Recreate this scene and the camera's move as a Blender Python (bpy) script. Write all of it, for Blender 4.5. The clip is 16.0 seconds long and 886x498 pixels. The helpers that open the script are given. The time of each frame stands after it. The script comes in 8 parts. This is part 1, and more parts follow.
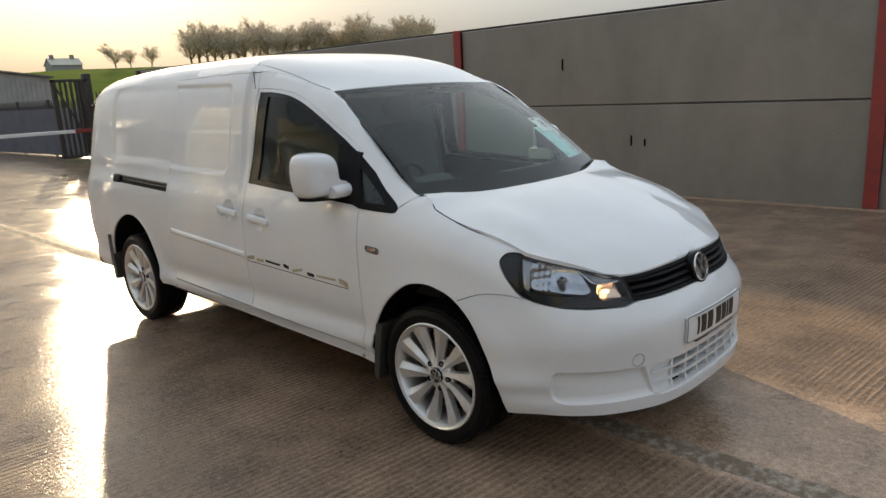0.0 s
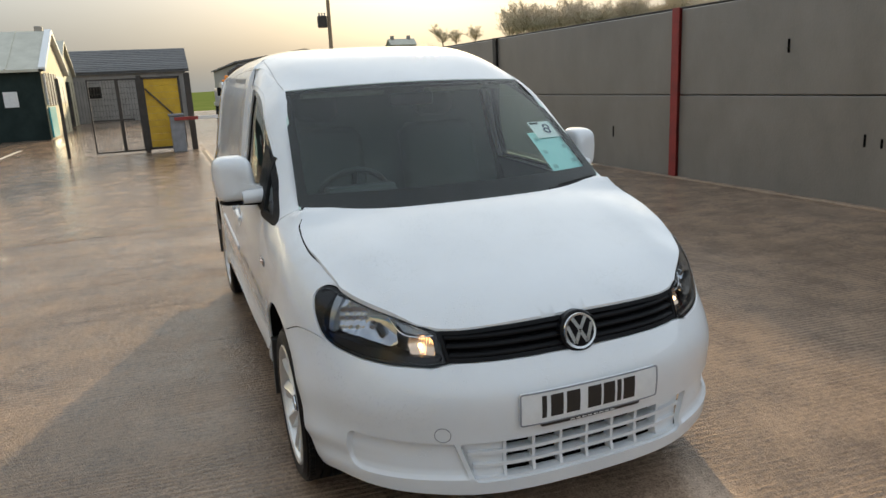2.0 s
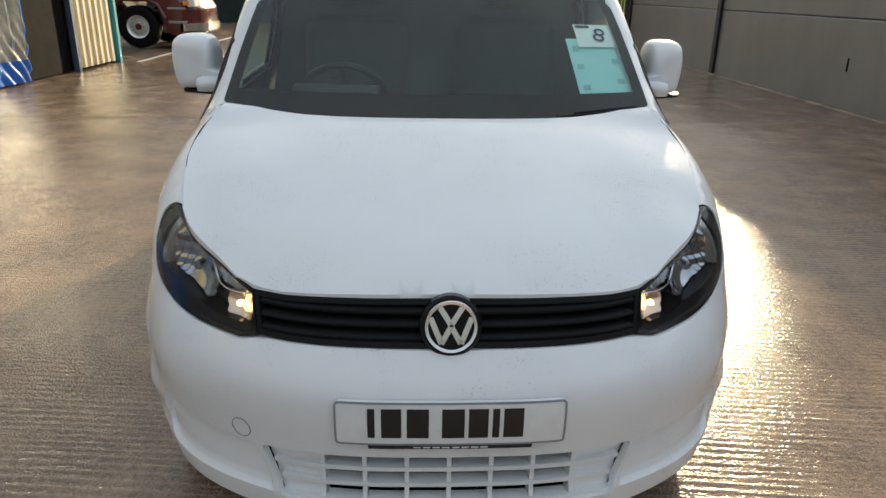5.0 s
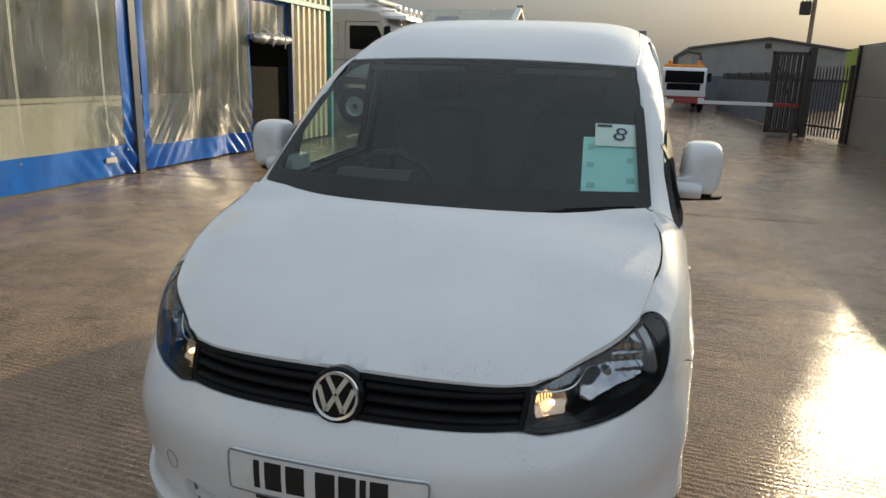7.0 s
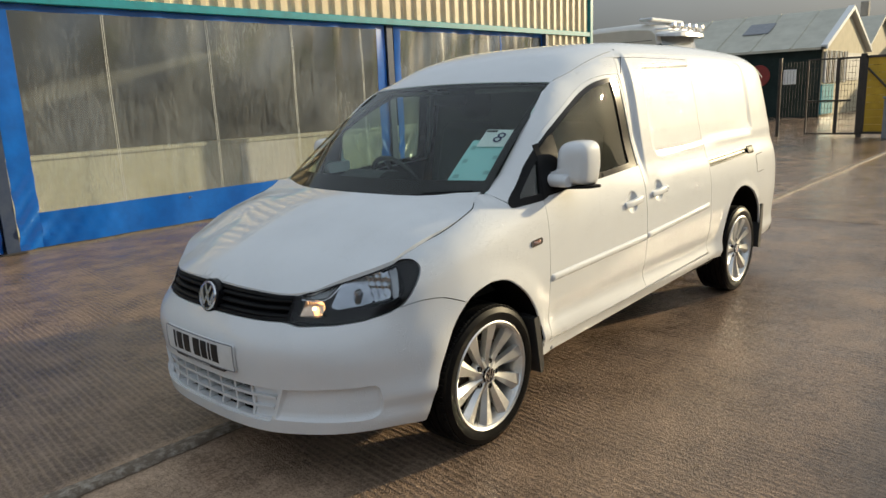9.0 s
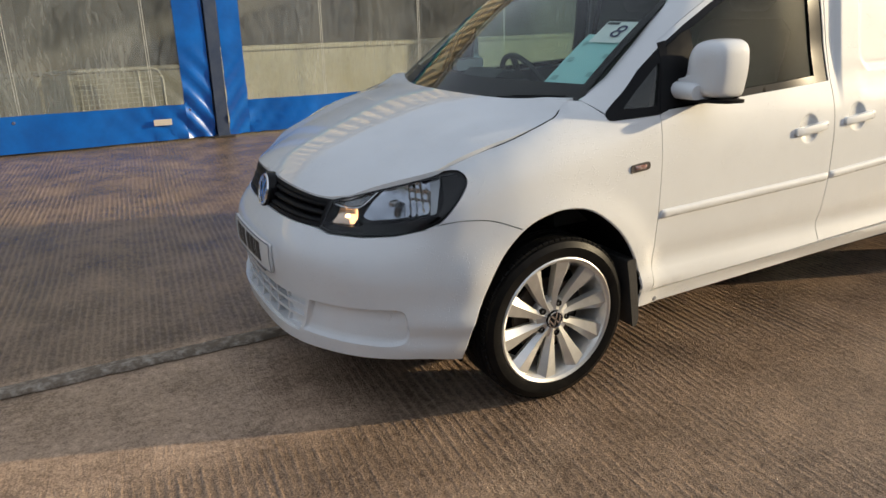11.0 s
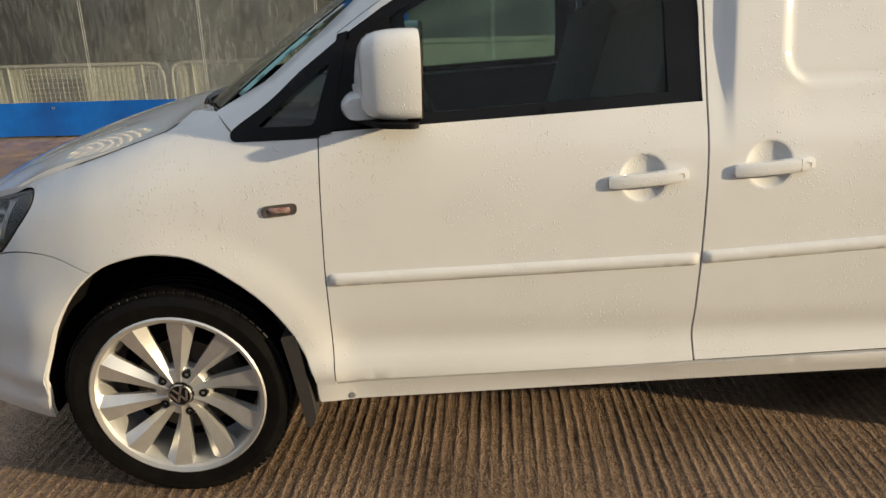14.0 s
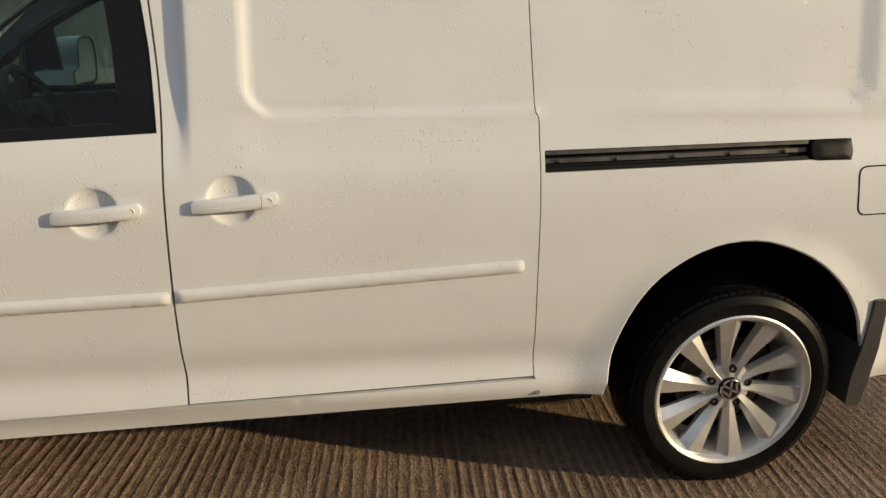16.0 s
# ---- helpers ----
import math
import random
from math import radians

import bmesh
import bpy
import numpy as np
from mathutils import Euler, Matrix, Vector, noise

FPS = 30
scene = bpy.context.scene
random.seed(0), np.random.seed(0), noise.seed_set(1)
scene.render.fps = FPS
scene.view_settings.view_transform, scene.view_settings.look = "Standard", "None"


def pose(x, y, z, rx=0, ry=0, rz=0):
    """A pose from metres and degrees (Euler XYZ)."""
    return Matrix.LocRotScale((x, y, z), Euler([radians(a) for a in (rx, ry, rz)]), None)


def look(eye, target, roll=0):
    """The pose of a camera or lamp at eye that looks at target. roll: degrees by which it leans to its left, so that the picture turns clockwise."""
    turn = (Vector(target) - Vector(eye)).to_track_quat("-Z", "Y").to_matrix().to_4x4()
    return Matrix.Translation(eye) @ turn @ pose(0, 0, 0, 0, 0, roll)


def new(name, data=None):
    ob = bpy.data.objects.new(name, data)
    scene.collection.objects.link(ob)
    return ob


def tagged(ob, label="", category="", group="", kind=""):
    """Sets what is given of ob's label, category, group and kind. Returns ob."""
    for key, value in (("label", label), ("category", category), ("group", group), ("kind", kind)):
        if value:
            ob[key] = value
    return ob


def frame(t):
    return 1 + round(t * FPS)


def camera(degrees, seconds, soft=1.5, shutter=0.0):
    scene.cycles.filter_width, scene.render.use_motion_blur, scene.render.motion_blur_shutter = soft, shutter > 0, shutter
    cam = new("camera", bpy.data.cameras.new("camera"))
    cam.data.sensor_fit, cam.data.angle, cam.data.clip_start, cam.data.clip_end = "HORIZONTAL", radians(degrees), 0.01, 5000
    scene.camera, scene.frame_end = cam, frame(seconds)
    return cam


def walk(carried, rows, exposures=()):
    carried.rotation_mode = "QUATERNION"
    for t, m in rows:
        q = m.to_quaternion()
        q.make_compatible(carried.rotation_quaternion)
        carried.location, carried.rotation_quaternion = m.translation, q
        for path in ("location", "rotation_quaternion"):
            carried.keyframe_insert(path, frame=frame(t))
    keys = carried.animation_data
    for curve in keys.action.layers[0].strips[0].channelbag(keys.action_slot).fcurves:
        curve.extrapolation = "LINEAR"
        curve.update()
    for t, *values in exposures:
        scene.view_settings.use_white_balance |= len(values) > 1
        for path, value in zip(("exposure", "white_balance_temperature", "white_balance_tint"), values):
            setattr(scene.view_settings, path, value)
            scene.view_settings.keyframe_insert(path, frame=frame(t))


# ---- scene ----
from mathutils import geometry

cam = camera(64.3, 16.0)
PATH = [
    (0, (2.086, -2.912, 1.568), (0.727, -1.515, 1.119), -3.0),
    (0.5, (2.156, -2.495, 1.574), (0.625, -1.28, 1.147), -3.7),
    (0.6, (2.189, -2.435, 1.598), (0.66, -1.225, 1.155), -3.7),
    (1, (2.429, -2.075, 1.549), (0.779, -1.057, 1.055), -2.4),
    (1.5, (2.593, -1.657, 1.561), (0.855, -0.796, 1.071), -2.5),
    (2, (2.753, -1.216, 1.591), (0.936, -0.523, 1.124), -2.9),
    (2.5, (2.953, -0.8, 1.595), (1.041, -0.447, 1.125), -1.7),
    (3, (2.986, -0.449, 1.591), (1.069, -0.223, 1.069), -0.8),
    (3.1, (2.985, -0.419, 1.561), (1.058, -0.226, 1.061), -0.8),
    (3.2, (3.033, -0.329, 1.589), (1.096, -0.225, 1.1), -0.3),
    (5.3, (2.177, -0.087, 1.463), (0.304, 0.004, 0.768), 1.1),
    (5.5, (2.155, -0.086, 1.49), (0.249, 0.01, 0.893), 0.9),
    (6, (2.161, -0.043, 1.561), (0.2, -0.044, 1.167), -0.5),
    (6.5, (2.216, 0.186, 1.556), (0.263, -0.003, 1.167), -1.4),
    (7, (2.302, 0.655, 1.537), (0.428, 0.16, 1.045), 1.7),
    (7.5, (2.439, 1.148, 1.567), (0.653, 0.365, 1.124), 1.0),
    (7.7, (2.430, 1.388, 1.560), (0.737, 0.430, 1.107), 2.0),
    (8, (2.390, 1.739, 1.565), (0.764, 0.663, 1.117), 3.1),
    (8.2, (2.379, 1.962, 1.562), (0.801, 0.810, 1.136), 0.8),
    (10.3, (1.823, 3.169, 1.487), (0.642, 1.636, 0.982), -0.8),
    (10.5, (1.72, 3.056, 1.482), (0.632, 1.491, 0.877), -0.8),
    (11, (1.481, 2.771, 1.41), (0.593, 1.098, 0.769), -1.1),
    (11.5, (1.199, 2.52, 1.388), (0.44, 0.808, 0.686), -3.1),
    (12, (0.788, 2.556, 1.364), (0.352, 0.737, 0.658), -1.7),
    (12.5, (0.480, 2.448, 1.347), (0.146, 0.615, 0.622), -0.6),
    (13, (0.053, 2.536, 1.325), (-0.081, 0.660, 0.644), -2.5),
    (13.5, (-0.364, 2.631, 1.351), (-0.383, 0.747, 0.681), -2.4),
    (14, (-0.721, 2.641, 1.327), (-0.758, 0.745, 0.691), -1.5),
    (14.5, (-1.022, 2.721, 1.347), (-1.008, 0.822, 0.721), -0.1),
    (15, (-1.312, 2.721, 1.360), (-1.335, 0.822, 0.733), -1.4),
    (15.5, (-1.589, 2.605, 1.359), (-1.739, 0.712, 0.731), 0.7),
    (16, (-1.886, 2.620, 1.347), (-2.146, 0.730, 0.748), 0.6),
]
walk(cam, [(t, look(eye, target, roll)) for t, eye, target, roll in PATH],
     exposures=[(0, 0.70, 6650, 9), (2, 0.84, 6500, 7), (3.2, 0.66, 6500, 7), (5.3, 0.75, 6500, 7), (5.8, 0.38, 6500, 7), (7, 0.36, 6500, 7), (8.2, 0.34, 6450, 6),
                (10.3, 0.30, 6400, 10), (12, 0.38, 6350, 12), (13.3, 0.24, 6480, 11), (14.5, -0.03, 6700, 10), (16, -0.12, 6700, 10)])

# ---------- light ----------
SUN_AZ, SUN_EL = radians(158.5), radians(13.3)
SUN_DIR = Vector((math.cos(SUN_EL) * math.cos(SUN_AZ), math.cos(SUN_EL) * math.sin(SUN_AZ), math.sin(SUN_EL)))
world = bpy.data.worlds.new("sky")
scene.world = world
world.use_nodes = True
wn, wl = world.node_tree.nodes, world.node_tree.links
wn.clear()
sky = wn.new("ShaderNodeTexSky")
sky.sky_type, sky.sun_disc = "NISHITA", False
sky.sun_elevation, sky.sun_rotation = SUN_EL, math.pi / 2 - SUN_AZ
sky.air_density, sky.dust_density, sky.ozone_density = 1.0, 6.0, 1.0
tc = wn.new("ShaderNodeTexCoord")
cloud = wn.new("ShaderNodeTexNoise")
cloud.inputs["Scale"].default_value, cloud.inputs["Detail"].default_value = 1.6, 5.0
stretch = wn.new("ShaderNodeMapping")
stretch.inputs["Scale"].default_value = (1, 1, 3.0)
wl.new(tc.outputs["Generated"], stretch.inputs["Vector"])
wl.new(stretch.outputs["Vector"], cloud.inputs["Vector"])
ramp = wn.new("ShaderNodeValToRGB")
ramp.color_ramp.elements[0].position, ramp.color_ramp.elements[0].color = 0.3, (4.4, 4.65, 4.95, 1)
ramp.color_ramp.elements[1].position, ramp.color_ramp.elements[1].color = 0.72, (6.65, 6.9, 7.15, 1)
wl.new(cloud.outputs["Fac"], ramp.inputs["Fac"])
# an overcast sky is brighter overhead than at the horizon
axes = wn.new("ShaderNodeSeparateXYZ")
lift = wn.new("ShaderNodeValToRGB")
lift.color_ramp.elements[0].position, lift.color_ramp.elements[0].color = 0.03, (0.7, 0.7, 0.7, 1)
lift.color_ramp.elements[1].position, lift.color_ramp.elements[1].color = 0.62, (2.0, 2.0, 2.0, 1)
brow = lift.color_ramp.elements.new(0.36)
brow.color = (2.25, 2.25, 2.25, 1)
wl.new(tc.outputs["Generated"], axes.inputs["Vector"])
wl.new(axes.outputs["Z"], lift.inputs["Fac"])
dome = wn.new("ShaderNodeVectorMath")
dome.operation = "SCALE"
wl.new(ramp.outputs["Color"], dome.inputs[0])
wl.new(lift.outputs["Color"], dome.inputs["Scale"])
# warm haze low down, cooler cloud overhead
tint = wn.new("ShaderNodeValToRGB")
tint.color_ramp.elements[0].position, tint.color_ramp.elements[0].color = 0.02, (1.0, 1.0, 0.96, 1)
tint.color_ramp.elements[1].position, tint.color_ramp.elements[1].color = 0.30, (0.92, 0.99, 1.08, 1)
wl.new(axes.outputs["Z"], tint.inputs["Fac"])
tinted = wn.new("ShaderNodeVectorMath")
tinted.operation = "MULTIPLY"
wl.new(dome.outputs["Vector"], tinted.inputs[0])
wl.new(tint.outputs["Color"], tinted.inputs[1])
# haze glows warm towards the low sun
aim = wn.new("ShaderNodeVectorMath")
aim.operation = "DOT_PRODUCT"
aim.inputs[1].default_value = tuple(SUN_DIR)
wl.new(tc.outputs["Generated"], aim.inputs[0])
# the bank of cloud away from the sun is darker
bank = wn.new("ShaderNodeMapRange")
for k_, w_ in zip(("From Min", "From Max", "To Min", "To Max"), (-1.0, 1.0, 0.86, 1.24)):
    bank.inputs[k_].default_value = w_
bank_aim = wn.new("ShaderNodeVectorMath")
bank_aim.operation = "DOT_PRODUCT"
bank_aim.inputs[1].default_value = (0.2, 0.98, 0.0)
wl.new(tc.outputs["Generated"], bank_aim.inputs[0])
wl.new(bank_aim.outputs["Value"], bank.inputs["Value"])
banked = wn.new("ShaderNodeVectorMath")
banked.operation = "SCALE"
wl.new(tinted.outputs["Vector"], banked.inputs[0])
wl.new(bank.outputs["Result"], banked.inputs["Scale"])
near_sun = wn.new("ShaderNodeMapRange")
near_sun.interpolation_type = "SMOOTHSTEP"
near_sun.inputs["From Min"].default_value, near_sun.inputs["From Max"].default_value = 0.52, 1.0
wl.new(aim.outputs["Value"], near_sun.inputs["Value"])
haze_glow = wn.new("ShaderNodeVectorMath")
haze_glow.operation = "SCALE"
haze_glow.inputs[0].default_value = (8.2, 7.6, 6.4)
above = wn.new("ShaderNodeMapRange")
above.interpolation_type = "SMOOTHSTEP"
for k_, w_ in zip(("From Min", "From Max", "To Min", "To Max"), (0.06, 0.26, 0.17, 1.0)):
    above.inputs[k_].default_value = w_
wl.new(axes.outputs["Z"], above.inputs["Value"])
glow = wn.new("ShaderNodeMath")
glow.operation = "MULTIPLY"
wl.new(near_sun.outputs["Result"], glow.inputs[0])
wl.new(above.outputs["Result"], glow.inputs[1])
wl.new(glow.outputs["Value"], haze_glow.inputs["Scale"])
lit_dome = wn.new("ShaderNodeVectorMath")
wl.new(banked.outputs["Vector"], lit_dome.inputs[0])
wl.new(haze_glow.outputs["Vector"], lit_dome.inputs[1])
veil = wn.new("ShaderNodeMix")
veil.data_type = "RGBA"
veil.inputs["Factor"].default_value = 0.78
wl.new(sky.outputs["Color"], veil.inputs["A"])
wl.new(lit_dome.outputs["Vector"], veil.inputs["B"])
back = wn.new("ShaderNodeBackground")
back.inputs["Strength"].default_value = 0.045
wl.new(veil.outputs["Result"], back.inputs["Color"])
wl.new(back.outputs["Background"], wn.new("ShaderNodeOutputWorld").inputs["Surface"])

sun_data = bpy.data.lights.new("sun", "SUN")
sun_data.energy, sun_data.angle, sun_data.color = 4.4, radians(1.0), (1.0, 0.80, 0.50)
sun = new("sun", sun_data)
sun.matrix_world = look(SUN_DIR * 60, (0, 0, 0))


# ---------- materials ----------
def material(name, color, rough=0.5, metal=0.0, second=None, scale=6.0, spread=(0.35, 0.65), grain=0.0, grain_scale=80.0,
             rough_spread=0.0, coat=0.0, emit=None, power=0.0, per_object=0.0, transmission=0.0, stretch_xyz=None, spec=0.5):
    """A principled material with a stain colour at one scale and fine grain at another."""
    m = bpy.data.materials.new(name)
    m.use_nodes = True
    n, l = m.node_tree.nodes, m.node_tree.links
    b = n["Principled BSDF"]
    b.inputs["Base Color"].default_value = (*color, 1)
    b.inputs["Roughness"].default_value, b.inputs["Metallic"].default_value = rough, metal
    b.inputs["Specular IOR Level"].default_value = spec
    b.inputs["Coat Weight"].default_value, b.inputs["Coat Roughness"].default_value = coat, 0.04
    b.inputs["Transmission Weight"].default_value = transmission
    if emit:
        b.inputs["Emission Color"].default_value, b.inputs["Emission Strength"].default_value = (*emit, 1), power
    t = n.new("ShaderNodeTexCoord")
    src = t.outputs["Object"]
    if stretch_xyz:
        mp = n.new("ShaderNodeMapping")
        mp.inputs["Scale"].default_value = stretch_xyz
        l.new(src, mp.inputs["Vector"])
        src = mp.outputs["Vector"]
    if second:
        tex = n.new("ShaderNodeTexNoise")
        tex.inputs["Scale"].default_value, tex.inputs["Detail"].default_value, tex.inputs["Roughness"].default_value = scale, 6, 0.65
        l.new(src, tex.inputs["Vector"])
        r = n.new("ShaderNodeValToRGB")
        r.color_ramp.elements[0].position, r.color_ramp.elements[0].color = spread[0], (*color, 1)
        r.color_ramp.elements[1].position, r.color_ramp.elements[1].color = spread[1], (*second, 1)
        l.new(tex.outputs["Fac"], r.inputs["Fac"])
        out = r.outputs["Color"]
        if per_object:
            info, hsv, mul = n.new("ShaderNodeObjectInfo"), n.new("ShaderNodeHueSaturation"), n.new("ShaderNodeMapRange")
            mul.inputs["To Min"].default_value, mul.inputs["To Max"].default_value = 1 - per_object, 1 + per_object
            l.new(info.outputs["Random"], mul.inputs["Value"])
            l.new(mul.outputs["Result"], hsv.inputs["Value"])
            l.new(out, hsv.inputs["Color"])
            out = hsv.outputs["Color"]
        l.new(out, b.inputs["Base Color"])
        if rough_spread:
            mr = n.new("ShaderNodeMapRange")
            mr.inputs["To Min"].default_value, mr.inputs["To Max"].default_value = max(0.02, rough - rough_spread), rough + rough_spread
            l.new(tex.outputs["Fac"], mr.inputs["Value"])
            l.new(mr.outputs["Result"], b.inputs["Roughness"])
    if grain:
        g = n.new("ShaderNodeTexNoise")
        g.inputs["Scale"].default_value, g.inputs["Detail"].default_value = grain_scale, 4
        l.new(src, g.inputs["Vector"])
        bump = n.new("ShaderNodeBump")
        bump.inputs["Strength"].default_value, bump.inputs["Distance"].default_value = grain, 0.01
        l.new(g.outputs["Fac"], bump.inputs["Height"])
        l.new(bump.outputs["Normal"], b.inputs["Normal"])
    return m


def glass(name, tint=(0.75, 0.8, 0.78), gloss=0.03, dirt=0.0, beads=0.0, least=0.06, grow=5.0, film_wet=0.0):
    """A thin pane: clear body with a mirror coat that grows at grazing angles."""
    m = bpy.data.materials.new(name)
    m.use_nodes = True
    n, l = m.node_tree.nodes, m.node_tree.links
    n.remove(n["Principled BSDF"])
    clear, shine, mixer, facing, power, span = (n.new("ShaderNodeBsdfTransparent"), n.new("ShaderNodeBsdfGlossy"), n.new("ShaderNodeMixShader"), n.new("ShaderNodeLayerWeight"), n.new("ShaderNodeMath"), n.new("ShaderNodeMapRange"))
    clear.inputs["Color"].default_value = (*tint, 1)
    shine.inputs["Roughness"].default_value = gloss
    facing.inputs["Blend"].default_value = 0.5
    power.operation = "POWER"
    power.inputs[1].default_value = grow
    span.inputs["To Min"].default_value, span.inputs["To Max"].default_value = least, 1.0
    l.new(facing.outputs["Facing"], power.inputs[0])
    l.new(power.outputs["Value"], span.inputs["Value"])
    l.new(span.outputs["Result"], mixer.inputs["Fac"])
    l.new(clear.outputs["BSDF"], mixer.inputs[1])
    l.new(shine.outputs["BSDF"], mixer.inputs[2])
    out = mixer.outputs["Shader"]
    if dirt:
        film, add, tex, mr, t = (n.new("ShaderNodeBsdfDiffuse"), n.new("ShaderNodeMixShader"), n.new("ShaderNodeTexNoise"), n.new("ShaderNodeMapRange"), n.new("ShaderNodeTexCoord"))
        film.inputs["Color"].default_value = (0.6, 0.6, 0.57, 1)
        tex.inputs["Scale"].default_value, tex.inputs["Detail"].default_value = 5, 6
        mr.inputs["From Min"].default_value, mr.inputs["From Max"].default_value = 0.35, 0.75
        mr.inputs["To Min"].default_value, mr.inputs["To Max"].default_value = dirt * 0.3, dirt * 1.4
        l.new(t.outputs["Object"], tex.inputs["Vector"])
        l.new(tex.outputs["Fac"], mr.inputs["Value"])
        l.new(mr.outputs["Result"], add.inputs["Fac"])
        l.new(out, add.inputs[1])
        l.new(film.outputs["BSDF"], add.inputs[2])
        out = add.outputs["Shader"]
    if beads:
        # rain beads and mist that pass light on diffusely
        wet, add, vor, mr, t, big, mul = (n.new("ShaderNodeBsdfTranslucent"), n.new("ShaderNodeMixShader"), n.new("ShaderNodeTexVoronoi"), n.new("ShaderNodeMapRange"), n.new("ShaderNodeTexCoord"), n.new("ShaderNodeTexNoise"), n.new("ShaderNodeMath"))
        wet.inputs["Color"].default_value = (0.9, 0.92, 0.86, 1)
        vor.inputs["Scale"].default_value, big.inputs["Scale"].default_value = 140, 4
        l.new(t.outputs["Object"], vor.inputs["Vector"])
        l.new(t.outputs["Object"], big.inputs["Vector"])
        for k, w in zip(("From Min", "From Max", "To Min", "To Max"), (0.2, 0.5, beads * 2.2, beads * 0.5)):
            mr.inputs[k].default_value = w
        l.new(vor.outputs["Distance"], mr.inputs["Value"])
        mul.operation = "MULTIPLY"
        l.new(mr.outputs["Result"], mul.inputs[0])
        l.new(big.outputs["Fac"], mul.inputs[1])
        l.new(mul.outputs["Value"], add.inputs["Fac"])
        l.new(out, add.inputs[1])
        l.new(wet.outputs["BSDF"], add.inputs[2])
        out = add.outputs["Shader"]
    if film_wet:
        # a fine film of rain that scatters the glare
        lobe, add, big, mr, t = (n.new("ShaderNodeBsdfGlossy"), n.new("ShaderNodeMixShader"), n.new("ShaderNodeTexNoise"), n.new("ShaderNodeMapRange"), n.new("ShaderNodeTexCoord"))
        lobe.inputs["Color"].default_value, lobe.inputs["Roughness"].default_value = (0.9, 0.92, 0.84, 1), 0.42
        big.inputs["Scale"].default_value, big.inputs["Detail"].default_value = 2.2, 3
        mr.inputs["From Min"].default_value, mr.inputs["From Max"].default_value = 0.3, 0.7
        mr.inputs["To Min"].default_value, mr.inputs["To Max"].default_value = film_wet * 0.4, film_wet * 1.6
        l.new(t.outputs["Object"], big.inputs["Vector"])
        l.new(big.outputs["Fac"], mr.inputs["Value"])
        l.new(mr.outputs["Result"], add.inputs["Fac"])
        l.new(out, add.inputs[1])
        l.new(lobe.outputs["BSDF"], add.inputs[2])
        out = add.outputs["Shader"]
    l.new(out, n["Material Output"].inputs["Surface"])
    return m


